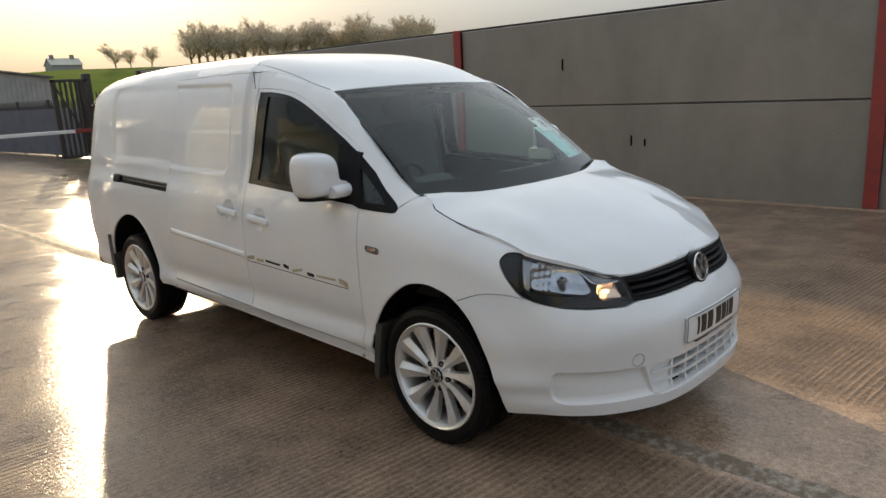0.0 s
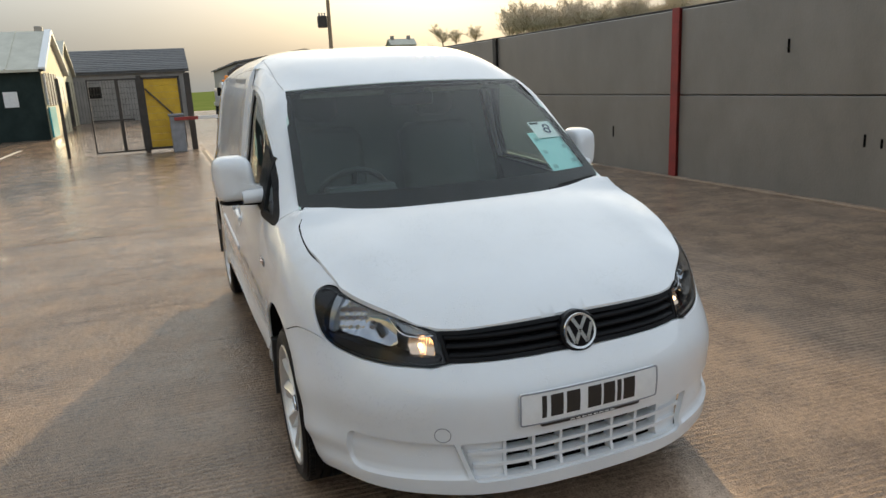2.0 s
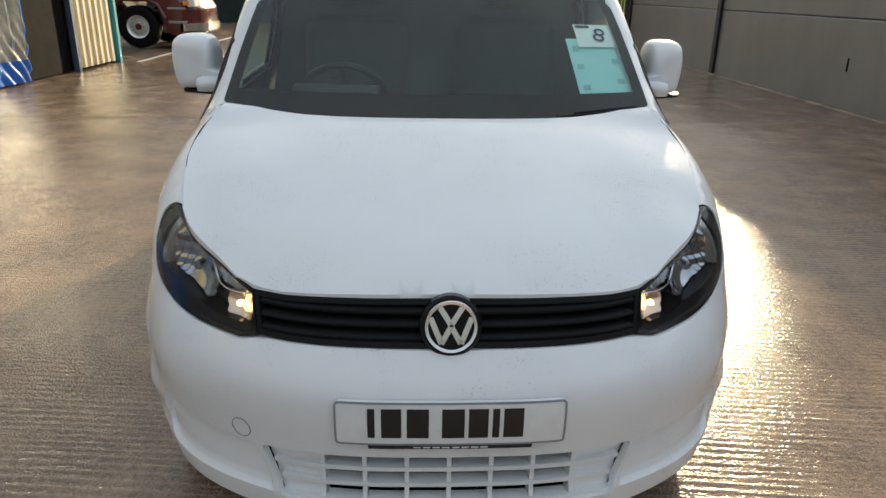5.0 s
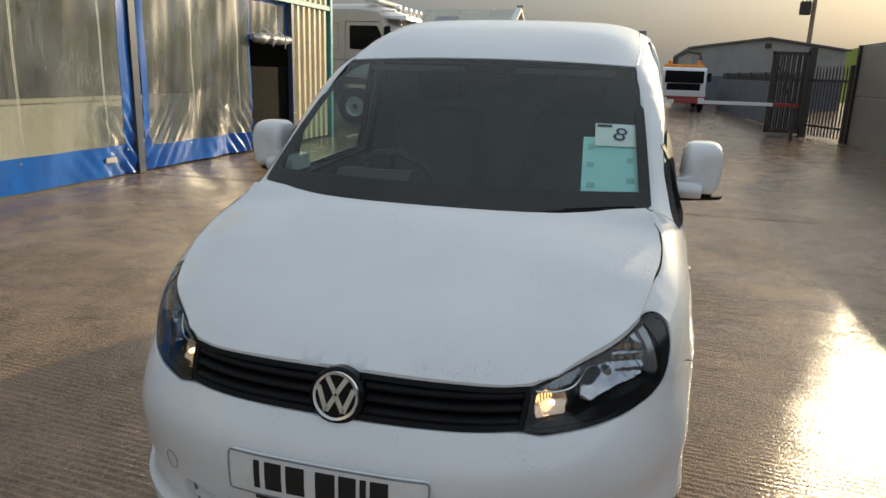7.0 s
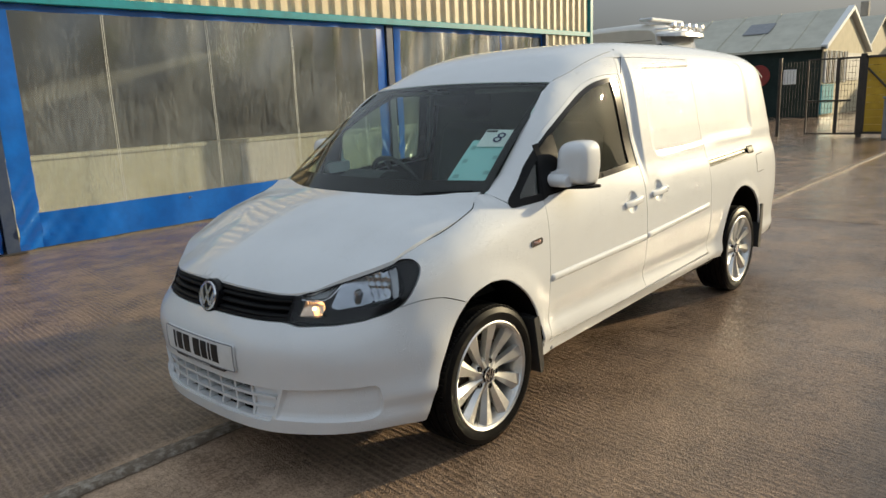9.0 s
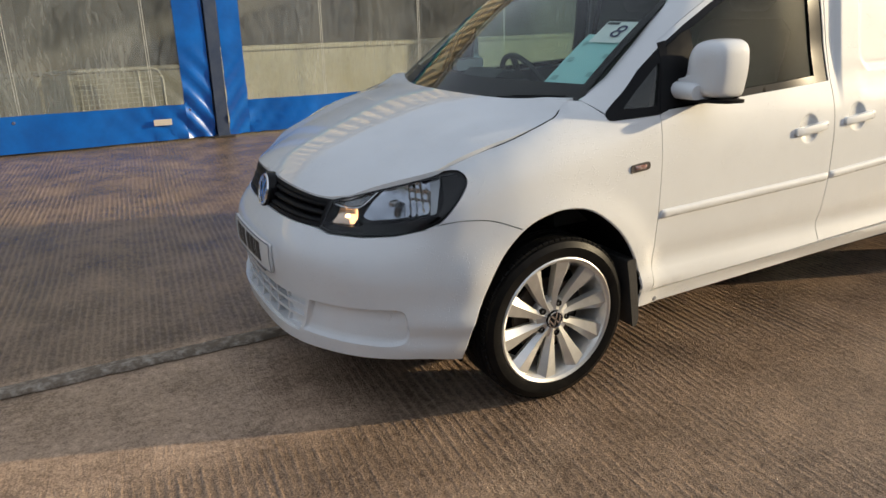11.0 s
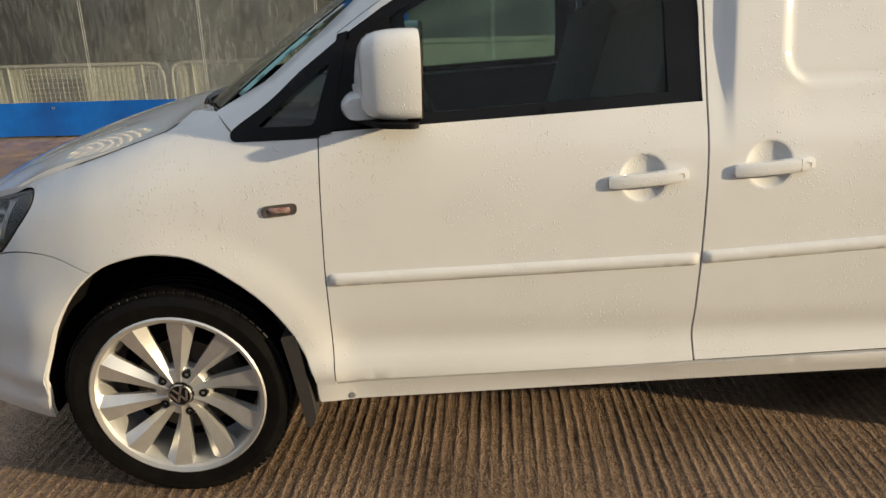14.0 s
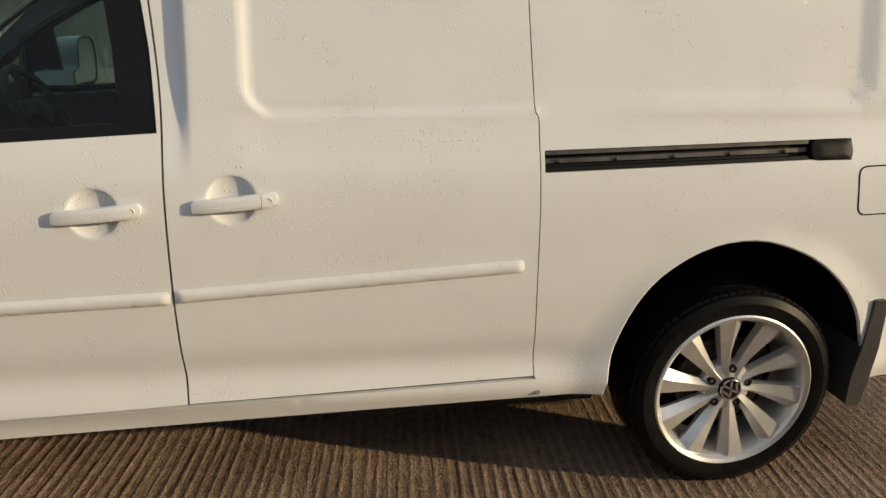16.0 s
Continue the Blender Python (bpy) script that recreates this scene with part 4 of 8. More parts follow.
HOODLINE = curve([(0.978, 0.8975), (1.11, 0.942), (1.27, 0.988), (1.414, 1.033), (1.475, 1.055), (1.534, 1.098)], 5)
WING = (SPLIT + [p for p in ARCH_F if p[0] > 1.26] + sx([(-0.4455, 0.288), (-0.4455, 0.352), (-0.4405, 0.70), (-0.4455, 1.033)])
        + sx([(-0.244, 1.026), (-0.221, 1.043), (-0.170, 1.092)]) + HOODLINE[::-1] + LAMP_OUT)
BUMPER_TOP = [(0.0, 0.688), (0.20, 0.689), (0.447, 0.690), (0.487, 0.686), (0.535, 0.677), (0.687, 0.681), (0.807, 0.693), (0.905, 0.715)] + [(s, z - 0.004) for s, z in SPLIT]
BUMPER_SIDE = [p for p in ARCH_F if p[1] < 0.70 and p[0] < 1.3][::-1]
BUMPER_LOW = curve([(0.985, 0.250), (0.879, 0.256), (0.631, 0.253), (0.39, 0.246), (0.0, 0.242)], 3)
half_bumper = BUMPER_TOP + BUMPER_SIDE + BUMPER_LOW
BUMPER = half_bumper + [(-s, z) for s, z in half_bumper[::-1] if s > 0.001]
POCKET = rounded([(0.470, 0.434), (0.845, 0.446), (0.862, 0.345), (0.825, 0.305), (0.425, 0.305)], [0.004, 0.03, 0.05, 0.06, 0.004], 5)
INTAKE = rounded([(-0.455, 0.434), (0.455, 0.434), (0.405, 0.292), (-0.405, 0.292)], 0.02)


def add_side(side):
    """Wing, frame, doors, glass and trim of one flank."""
    fm = flank_map(side)
    part("front_wing", panel_mesh("front_wing", WING, fm, PAINT, rim=0.015, step=0.03), None, van)
    # near-black seal strips added to put shade into the door, lamp and bonnet gaps
    for line, off, rad in ((dense(sx([(-0.4475, 0.36), (-0.443, 0.70), (-0.4475, 1.02)]), 0.03)[:24], -0.010, 0.005), (HOODLINE[1:-3], -0.0065, 0.0045), ([(q[0], q[1] + 0.004) for q in LAMP if q[1] > 0.80 and 0.6 <= q[0] < 1.0], -0.010, 0.0046), (dense(SLIDE_REAR, 0.015), -0.006, 0.004)):
        part("gap_shade_seal", Geo().tube([tuple(fm(np.array(s), np.array(z - (0.003 if rad < 0.0048 else 0.0)), off)) for s, z in line], rad, 6), DARK, van, soft=True)
    top = sx([(x, float(z_edge(x))) for x in (-0.168, -0.3, -0.45, -0.6, -0.75, -0.85, -1.0, -1.1, -1.2, -1.35, -1.516, -1.8, -2.2, -2.6, -3.0, -3.3, -3.5, -3.7, -3.8, -3.9, -3.95, -3.98)])
    tail = [(S_END - 0.001, 1.50), (S_END - 0.001, 0.34)] + sx([(-3.9, 0.33), (-3.6, 0.33), (-3.44, 0.34)])
    frame_outline = (sx([(-0.221, 1.052)]) + top + tail + ARCH_R[::-1] + sx([(-1.45, 0.316), (-0.45, 0.285), (-0.398, 0.285), (-0.403, 0.340), (-0.447, 0.346)])
                     + sx([(-1.448, 0.380)]) + sx([(-2.396, 0.403)]) + SLIDE_REAR[::-1] + slide_top[::-1] + DOOR_REAR[:1] + DOOR_TOP[::-1] + QUARTER[1:-2])
    rail = rounded(sx([(-2.392, 0.990), (-3.135, 1.012), (-3.265, 1.010), (-3.268, 1.068), (-3.13, 1.065), (-2.392, 1.046)]), 0.006)
    part("side_frame", panel_mesh("side_frame", frame_outline, fm, PAINT, holes=[rail], rim=0.015, step=0.026), None, van)
    # added near-black inner shell that blocks light and darkens the shut lines
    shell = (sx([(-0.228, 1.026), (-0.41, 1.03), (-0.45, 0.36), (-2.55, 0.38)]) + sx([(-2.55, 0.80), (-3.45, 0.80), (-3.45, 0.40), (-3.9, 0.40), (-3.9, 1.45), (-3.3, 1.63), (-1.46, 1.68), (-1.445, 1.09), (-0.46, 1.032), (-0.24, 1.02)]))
    part("blackout_shell", panel_mesh("blackout_shell", shell, lambda s, z, o: fm(s, z, o - 0.028), DARK, rim=0, step=0.12, edge_step=0.06), None, van)
    # front door
    door = part("front_door", panel_mesh("front_door", inset(FRONT_DOOR, 0.0018), fm, PAINT, holes=[WINDOW], rim=0.015, step=0.03, fine=[(-1.275, 0.912)]), None, van)
    pane = [(q - 0.060 * float(smooth(s_of_x(-1.22), s_of_x(-1.38), q)), z) for q, z in inset(WINDOW, 0.026)]
    part("window_surround", panel_mesh("window_surround", WINDOW, lambda s, z, o: fm(s, z, o - 0.004), GLOSSBLACK, holes=[pane], rim=0.015), None, door, "gloss black window surround")
    gl = part("window", panel_mesh("window", inset(WINDOW, 0.022), lambda s, z, o: fm(s, z, o - 0.012), TINT, rim=0), None, door, "rain-beaded side window")
    gl.visible_shadow = False
    part("quarter_surround", panel_mesh("quarter_surround", QUARTER, lambda s, z, o: fm(s, z, o + 0.0025), BLACK, holes=[QPANE], rim=0.015), None, van)
    gq = part("quarter_window", panel_mesh("quarter_window", inset(QPANE, -0.004), lambda s, z, o: fm(s, z, o - 0.008), QUARTERGLASS, rim=0), None, van)
    gq.visible_shadow = False
    post = sx([(-0.444, 1.038), (-0.502, 1.282), (-0.530, 1.290), (-0.482, 1.046)])
    part("window_post", panel_mesh("window_post", post, lambda s, z, o: fm(s, z, o + 0.0045), BLACK, rim=0.012), None, door, "black window post")
    # triangular foot of the mirror
    foot = sx([(-0.470, 1.052), (-0.518, 1.262), (-0.60, 1.316), (-0.637, 1.328), (-0.637, 1.066)])
    part("mirror_foot", panel_mesh("mirror_foot", foot, lambda s, z, o: fm(s, z, o + 0.003), BLACK, rim=0.02), None, door)
    # sliding door
    slide = part("sliding_door", panel_mesh("sliding_door", inset(SLIDE_DOOR, 0.0028), fm, PAINT, rim=0.015, step=0.012, fine=[(-1.60, 0.937)]), None, van)

    def bar(x0, z0, x1, z1, h, parent, name, mat, proud=0.013, label=""):
        out = rounded(sx([(x0, z0 - h / 2), (x1, z1 - h / 2), (x1, z1 + h / 2), (x0, z0 + h / 2)]), h * 0.4)

        def lift(s, z):
            x = np.interp(s, _s, _px)
            c = z0 + (z1 - z0) * (x - x0) / (x1 - x0)
            e = np.minimum(np.abs(x - x0), np.abs(x - x1)) / (h / 2)
            return proud * np.sqrt(np.clip(1.02 - np.abs((z - c) / (h / 2)) ** 3, 0.02, 1)) * np.clip(e, 0.1, 1) ** 0.5
        return part(name, panel_mesh(name, out, flank_map(side, lift), mat, rim=0.02, step=0.0085, edge_step=0.01), None, parent, label)
    if side > 0:
        bar(-0.452, 0.662, -1.434, 0.691, 0.036, door, "moulding", PAINT, 0.011)
    else:
        # torn-off moulding: strips of old adhesive and dark backing
        for x0, x1, w, mat in ((-0.53, -0.60, 0.03, GLUE), (-0.62, -0.78, 0.012, GLUE), (-0.80, -0.86, 0.018, BLACK), (-0.90, -0.99, 0.014, GLUE), (-1.02, -1.07, 0.02, BLACK), (-1.10, -1.24, 0.012, BLACK), (-1.26, -1.33, 0.018, GLUE), (-1.35, -1.43, 0.022, GLUE)):
            zc = 0.66 + 0.028 * (-0.45 - (x0 + x1) / 2)
            bar(x0, zc + 0.01 * math.sin(40 * x0), x1, zc + 0.01 * math.sin(40 * x1), w, door, "adhesive_strip", mat, 0.0012, "torn adhesive residue of a lost moulding")
        bar(-0.53, 0.639, -1.43, 0.664, 0.004, door, "scuff_line", BLACK, 0.0008, "dark scuffed edge line")
    bar(-1.445, 0.694, -2.342, 0.745, 0.036, slide, "moulding", PAINT, 0.011)
    # grips: a flat bar across each round hollow
    for host, gx, gz, hx, hz, tip in ((door, -1.282, 0.911, -1.275, 0.912, 0), (slide, -1.606, 0.931, -1.60, 0.937, 1)):
        x0, x1, hh = gx + 0.100, gx - 0.106, 0.0175
        grip = rounded(sx([(x0, gz - 0.008 - hh * 0.9), (x1, gz + 0.008 - hh), (x1, gz + 0.008 + hh), (x0, gz - 0.008 + hh * 0.9)]), [0.012, 0.018, 0.018, 0.012], 5)

        def grip_lift(s, z, x0=x0, x1=x1, hx=hx, hz=hz, gz=gz):
            x = np.interp(s, _s, _px)
            t = (x - x0) / (x1 - x0)
            c = gz - 0.008 + 0.016 * t
            edge = np.clip(1.0 - np.abs((z - c) / 0.0182) ** 5, 0.0, 1.0)
            bow = 0.021 - 0.008 * np.abs(2 * t - 1) ** 3
            return bow - 0.006 * (1 - edge) + (0.020 * np.clip(1 - (np.hypot(x - hx, z - hz) / 0.060) ** 2, 0, 1) ** 0.7)
        h = part("door_handle", panel_mesh("door_handle", grip, flank_map(side, grip_lift), PAINT, rim=0.018, step=0.006, edge_step=0.006), None, host, "white pull handle over a round hollow")
        e = fm(np.array(float(s_of_x(x1 + 0.020))), np.array(gz + 0.007), 0.0155)
        part("lock_cap", Geo().lathe([(0.0, 0.0010), (0.006, 0.0012), (0.0075, 0.0022), (0.009, 0.0)], 16, Matrix.Translation(e) @ Matrix.Scale(side, 4, (0, 1, 0))), PAINT, h)
        if tip:
            cut = [tuple(fm(np.array(float(s_of_x(x1 + 0.038))), np.array(gz + 0.005 + k * 0.0056), 0.0185)) for k in (-3, -1, 1, 3)]
            part("handle_seam", Geo().tube(cut, 0.0008, 5), GREYBOX, h)
    # sliding rail
    part("rail_channel", panel_mesh("rail_channel", inset(rail, -0.01), lambda s, z, o: fm(s, z, o - 0.024), BLACK, rim=0, step=0.03), None, van, "dark recessed sliding-door rail")

    def rail_bar(dz, hh, deep, mat):
        out = sx([(-2.396, 0.992 + dz - hh / 2), (-3.14, 1.012 + dz - hh / 2), (-3.14, 1.012 + dz + hh / 2), (-2.396, 0.992 + dz + hh / 2)])
        part("rail_bar", panel_mesh("rail_bar", out, lambda s, z, o: fm(s, z, o - deep), mat, rim=0.015, step=0.02, edge_step=0.01), None, van)
    rail_bar(0.005, 0.010, 0.004, BLACK)
    rail_bar(0.047, 0.010, 0.004, RAILSTEEL)
    rail_bar(0.025, 0.011, 0.014, RAILSTEEL)
    for k in range(5):
        q = fm(np.array(float(s_of_x(-2.43 - 0.16 * k))), np.array(1.018 + 0.0044 * k), -0.010)
        part("rail_rivet", Geo().lathe([(0.0, 0.003), (0.005, 0.002), (0.006, 0.0)], 10, Matrix.Translation(q) @ Matrix.Scale(side, 4, (0, 1, 0))), STEEL, van)
    bar(-3.145, 1.038, -3.268, 1.040, 0.056, van, "rail_end_cap", BLACK, 0.008)
    # repeater
    part_out = rounded(sx([(-0.292, 0.838), (-0.384, 0.846), (-0.384, 0.876), (-0.292, 0.868)]), 0.016)
    rp = part("side_repeater", panel_mesh("side_repeater", part_out, lambda s, z, o: fm(s, z, o + 0.004), REPEATERBODY, rim=0.012, step=0.02), None, van)
    bar(-0.31, 0.8565, -0.368, 0.859, 0.018, rp, "repeater_lens", REPEATER, 0.011, "clear lens over an amber-red bulb")
    # fuel flap line on the nearside
    if side > 0:
        fl = rounded(sx([(-3.295, 0.86), (-3.46, 0.865), (-3.46, 0.995), (-3.29, 0.99)]), 0.025)
        part("fuel_flap", panel_mesh("fuel_flap", fl, lambda s, z, o: fm(s, z, o + 0.002), PAINT, rim=0.004), None, van)
        part("fuel_flap_gap", panel_mesh("fuel_flap_gap", inset(fl, -0.004), lambda s, z, o: fm(s, z, o + 0.0007), DARK, holes=[fl], rim=0), None, van)
    # arch lips, liners and mud flaps
    for ring, cx in ((ARCH_F, 0.0), (ARCH_R, -3.006)):
        lip = [tuple(flank_map(side)(np.array(s), np.array(z), -0.006)) for s, z in ring]
        part("arch_lip", Geo().tube(lip, 0.005, 6), PAINT, van, soft=True)
        g = Geo()
        rows = []
        for s, z in ring:
            p = flank_map(side)(np.array(s), np.array(z), -0.004)
            rows.append([tuple(p), (float(p[0]), side * 0.52, float(p[2]))])
        for i in range(len(rows) - 1):
            g.add([rows[i][0], rows[i + 1][0], rows[i + 1][1], rows[i][1]], [(0, 1, 2, 3)])
        pts = [r[1] for r in rows]
        g.add(pts, [tuple(range(len(pts)))])
        part("arch_liner", g, DARK, van)
    for flap in ([(-0.306, 0.50), (-0.346, 0.505), (-0.362, 0.41), (-0.376, 0.32), (-0.384, 0.25), (-0.374, 0.218), (-0.356, 0.215), (-0.344, 0.29), (-0.326, 0.40)],
                 [(-3.400, 0.60), (-3.440, 0.60), (-3.44, 0.45), (-3.425, 0.33), (-3.410, 0.258), (-3.365, 0.262), (-3.368, 0.36), (-3.388, 0.47)]):
        part("mud_flap", Geo().prism(rounded(flap, 0.008, 3), side * 0.67, side * (0.888 if flap[0][0] > -1 else 0.893), "y"), RUBBERFLAP, van, "black rubber mud flap")
    # splash panel ahead of the front wheel
    part("splash_panel", Geo().box(0.345, 0.36, side * 0.50, side * 0.775, 0.20, 0.56, 0.004), DARK, van)
    # sill jacking plug
    for px, pz in ((-0.487, 0.302), (-2.40, 0.362)):
        e = skin(float(s_of_x(px)), pz)
        part("sill_plug", Geo().lathe([(0.0, 0.003), (0.008, 0.003), (0.011, 0.0)], 12, Matrix.Translation((float(e[0]), side * float(e[1]), pz)) @ Matrix.Scale(side, 4, (0, 1, 0))), GREYBOX, van)
    # mirror
    shape = rounded([(-0.062, -0.112), (0.142, -0.110), (0.158, 0.0), (0.146, 0.098), (0.024, 0.100), (0.000, 0.060), (-0.006, -0.040), (-0.062, -0.052)], [0.014, 0.030, 0.06, 0.05, 0.045, 0.03, 0.025, 0.014], 6)
    n = len(shape)

    def loop(x, sc, sw=0.45):
        return [(x - sw * (u - 0.05) * 0.25, side * (0.845 + 0.055 + (u * (1.0 if side > 0 else 1.16) + (0.0 if side > 0 else 0.012) - 0.055) * sc), 1.172 + (w + 0.025) * sc) for u, w in shape]
    loops = [loop(-0.702, 0.985), loop(-0.694, 1.0), loop(-0.660, 1.0), loop(-0.632, 0.985), loop(-0.606, 0.955), loop(-0.587, 0.90), loop(-0.573, 0.81), loop(-0.564, 0.67), loop(-0.559, 0.44), loop(-0.557, 0.2)]
    g = Geo().add([p for L in loops for p in L], [(i * n + j, i * n + (j + 1) % n, (i + 1) * n + (j + 1) % n, (i + 1) * n + j) for i in range(len(loops) - 1) for j in range(n)] + [tuple(range((len(loops) - 1) * n, len(loops) * n))])
    mirror = part("wing_mirror", g, PAINT, van, "white wing mirror on a black foot", soft=60)
    part("mirror_glass", Geo().add(loop(-0.702, 0.91), [tuple(range(n))]), CHROME, mirror, "mirror glass")
    part("mirror_rim", Geo().add([*loop(-0.702, 0.985), *loop(-0.707, 0.95), *loop(-0.700, 0.90)], [(k * n + i, k * n + (i + 1) % n, (k + 1) * n + (i + 1) % n, (k + 1) * n + i) for k in range(2) for i in range(n)]), BLACK, mirror, soft=60)
    part("mirror_base", Geo().add([*[(x, y, z - 0.012) for x, y, z in loop(-0.70, 0.93)], *[(x, y, z - 0.012) for x, y, z in loop(-0.668, 0.93)]], [(i, (i + 1) % n, n + (i + 1) % n, n + i) for i in range(n)]), BLACK, mirror)
    # white arm with a rounded nose over a thin black underside
    nose_ = rounded([(-0.690, 1.085), (-0.522, 1.085), (-0.508, 1.118), (-0.528, 1.146), (-0.690, 1.152)], [0.004, 0.016, 0.022, 0.020, 0.004], 6)
    k = len(nose_)
    g = Geo()
    g.v = [(x * sc - 0.6 * (1 - sc), side * yy, 1.085 + (z - 1.085) * sc) for yy, sc in ((0.785, 0.97), (0.80, 1.0), (0.84, 1.0), (0.875, 0.99), (0.90, 0.94), (0.92, 0.84)) for x, z in nose_]
    g.f = [(q * k + i, q * k + (i + 1) % k, (q + 1) * k + (i + 1) % k, (q + 1) * k + i) for q in range(5) for i in range(k)] + [tuple(range(k)), tuple(range(5 * k, 6 * k))]
    part("mirror_arm", g, PAINT, mirror, "white mirror arm", soft=45)
    under = rounded([(-0.705, 0.775), (-0.54, 0.775), (-0.545, 0.87), (-0.615, 1.0), (-0.705, 1.02)], 0.03, 5)
    part("mirror_underside", Geo().prism([(x, side * y) for x, y in under], 1.074, 1.086, "z"), BLACK, mirror, "black mirror underside")
    # headlamp
    housing = part("headlight", panel_mesh("headlight", LAMP, lambda s, z, o: fm(s, z, o - 0.075 * np.minimum(1, smooth(1.07, 0.96, s) + 0.05)), LAMPDARK, rim=0, step=0.03), None, van, "clear headlamp with a lit amber bulb")
    wall_ = panel_mesh("lamp_wall", LAMP, lambda s, z, o: fm(s, z, o - 0.003), GLOSSBLACK, holes=[inset(LAMP, 0.009)], rim=0.07, step=0.03, edge_step=0.012)
    part("lamp_wall", wall_, None, housing)
    lens_ = part("lens", panel_mesh("lens", inset(LAMP, 0.003), fm, LENS, rim=0, step=0.03), None, housing, "clear wet lens")
    lens_.visible_shadow = False

    # main chamber: one deep mirror, smooth by the bulb and cut in upright facets outside
    chamber = [(0.668, 0.742), (0.700, 0.733), (0.800, 0.738), (0.900, 0.755), (0.934, 0.766), (0.942, 0.872), (0.831, 0.853), (0.752, 0.836), (0.700, 0.800)]

    def mirror_cut(s, z, o):
        u, v = (s - 0.812) / 0.135, (z - 0.793) / 0.062
        hollow = 0.052 * np.clip(1 - 0.75 * u * u - 0.55 * v * v, 0.05, 1)
        facet = 0.0075 * (np.abs((s * 38 + z * 6) % 1.0 - 0.5) * 2 - 0.5) * smooth(0.83, 0.85, s) + 0.005 * (np.abs((z * 34) % 1.0 - 0.5) * 2 - 0.5) * smooth(0.84, 0.86, s)
        return fm(s, z, o - 0.018 - hollow - facet)
    part("reflector", panel_mesh("reflector", rounded(chamber, 0.010), mirror_cut, REFLECT, rim=0.02, step=0.006, edge_step=0.008), None, housing, "silver mirror bowl with upright facets")
    c0 = fm(np.array(0.800), np.array(0.790), -0.052)
    m0 = Matrix.Translation(c0) @ Vector((0.93, side * 0.35, 0.0)).normalized().to_track_quat("Y", "Z").to_matrix().to_4x4()
    part("bulb_shield", Geo().lathe([(0.0, 0.030), (0.009, 0.029), (0.012, 0.024), (0.012, 0.0), (0.007, -0.004)], 18, m0), LAMPGREY, housing, "silver bulb shield", soft=35)
    # amber-lit indicator chamber below the chrome line
    cell = rounded([(0.528, 0.708), (0.622, 0.706), (0.640, 0.735), (0.632, 0.764), (0.548, 0.766)], 0.010)

    def cell_cut(s, z, o):
        u, v = (s - 0.588) / 0.062, (z - 0.736) / 0.036
        return fm(s, z, o - 0.016 - 0.034 * np.clip(1 - 0.6 * u * u - 0.6 * v * v, 0, 1) - 0.0018 * np.sin(s * 520))
    part("indicator_bowl", panel_mesh("indicator_bowl", cell, cell_cut, BOWL, rim=0.02, step=0.006, edge_step=0.006), None, housing, "pale amber indicator bowl")
    c1 = fm(np.array(0.592), np.array(0.734), -0.042)
    m1 = Matrix.Translation(c1) @ Vector((0.97, side * 0.2, 0.05)).normalized().to_track_quat("Y", "Z").to_matrix().to_4x4()
    part("sidelight_bulb", Geo().lathe([(0.0, 0.018), (0.005, 0.016), (0.0075, 0.009), (0.007, 0.0), (0.0, -0.002)], 14, m1), BULB, housing, "glowing sidelight bulb", soft=True)
    # smoked lower bezel, silver divider and the black tail of the lamp
    bez = [(0.505, 0.697), (0.535, 0.688), (0.687, 0.692), (0.807, 0.704), (0.918, 0.729), (0.962, 0.762), (0.93, 0.757), (0.80, 0.732), (0.70, 0.722), (0.655, 0.708), (0.55, 0.706)]
    part("bezel", panel_mesh("bezel", bez, lambda s, z, o: fm(s, z, o - 0.012), GLOSSBLACK, rim=0.05, step=0.02, edge_step=0.012), None, housing, "smoked black bezel")
    tailp = curve([(0.962, 0.762), (0.986, 0.81), (0.982, 0.884)], 4) + curve([(1.02, 0.8915), (1.05, 0.888), (1.062, 0.875), (1.055, 0.855), (1.02, 0.81), (0.978, 0.762)], 5)
    part("lamp_tail", panel_mesh("lamp_tail", tailp, lambda s, z, o: fm(s, z, o - 0.005), GLOSSBLACK, rim=0.05, step=0.02, edge_step=0.01), None, housing)
    strip_ = [(0.936, 0.764), (0.958, 0.772), (0.976, 0.878), (0.942, 0.870)]
    part("lamp_strip", panel_mesh("lamp_strip", strip_, lambda s, z, o: fm(s, z, o - 0.010), LAMPGREY, rim=0.04, step=0.02, edge_step=0.01), None, housing, "silver divider")
    eye_line = [tuple(fm(np.array(a), np.array(b), -0.016)) for a, b in curve([(0.535, 0.772), (0.60, 0.766), (0.655, 0.774), (0.70, 0.806), (0.735, 0.837)], 4)]
    part("chrome_line", Geo().tube(eye_line, 0.0028, 6), CHROME, housing, soft=True)
    upper = [(0.535, 0.776), (0.60, 0.770), (0.652, 0.778), (0.695, 0.808), (0.722, 0.832), (0.62, 0.806), (0.545, 0.788)]
    part("ribbed_blind", panel_mesh("ribbed_blind", upper, lambda s, z, o: fm(s, z, o - 0.022 - 0.0025 * np.sin(s * 700)), LAMPGREY, rim=0.0, step=0.006, edge_step=0.006), None, housing, "ribbed silver blind")


for side_sign in (1, -1):
    add_side(side_sign)

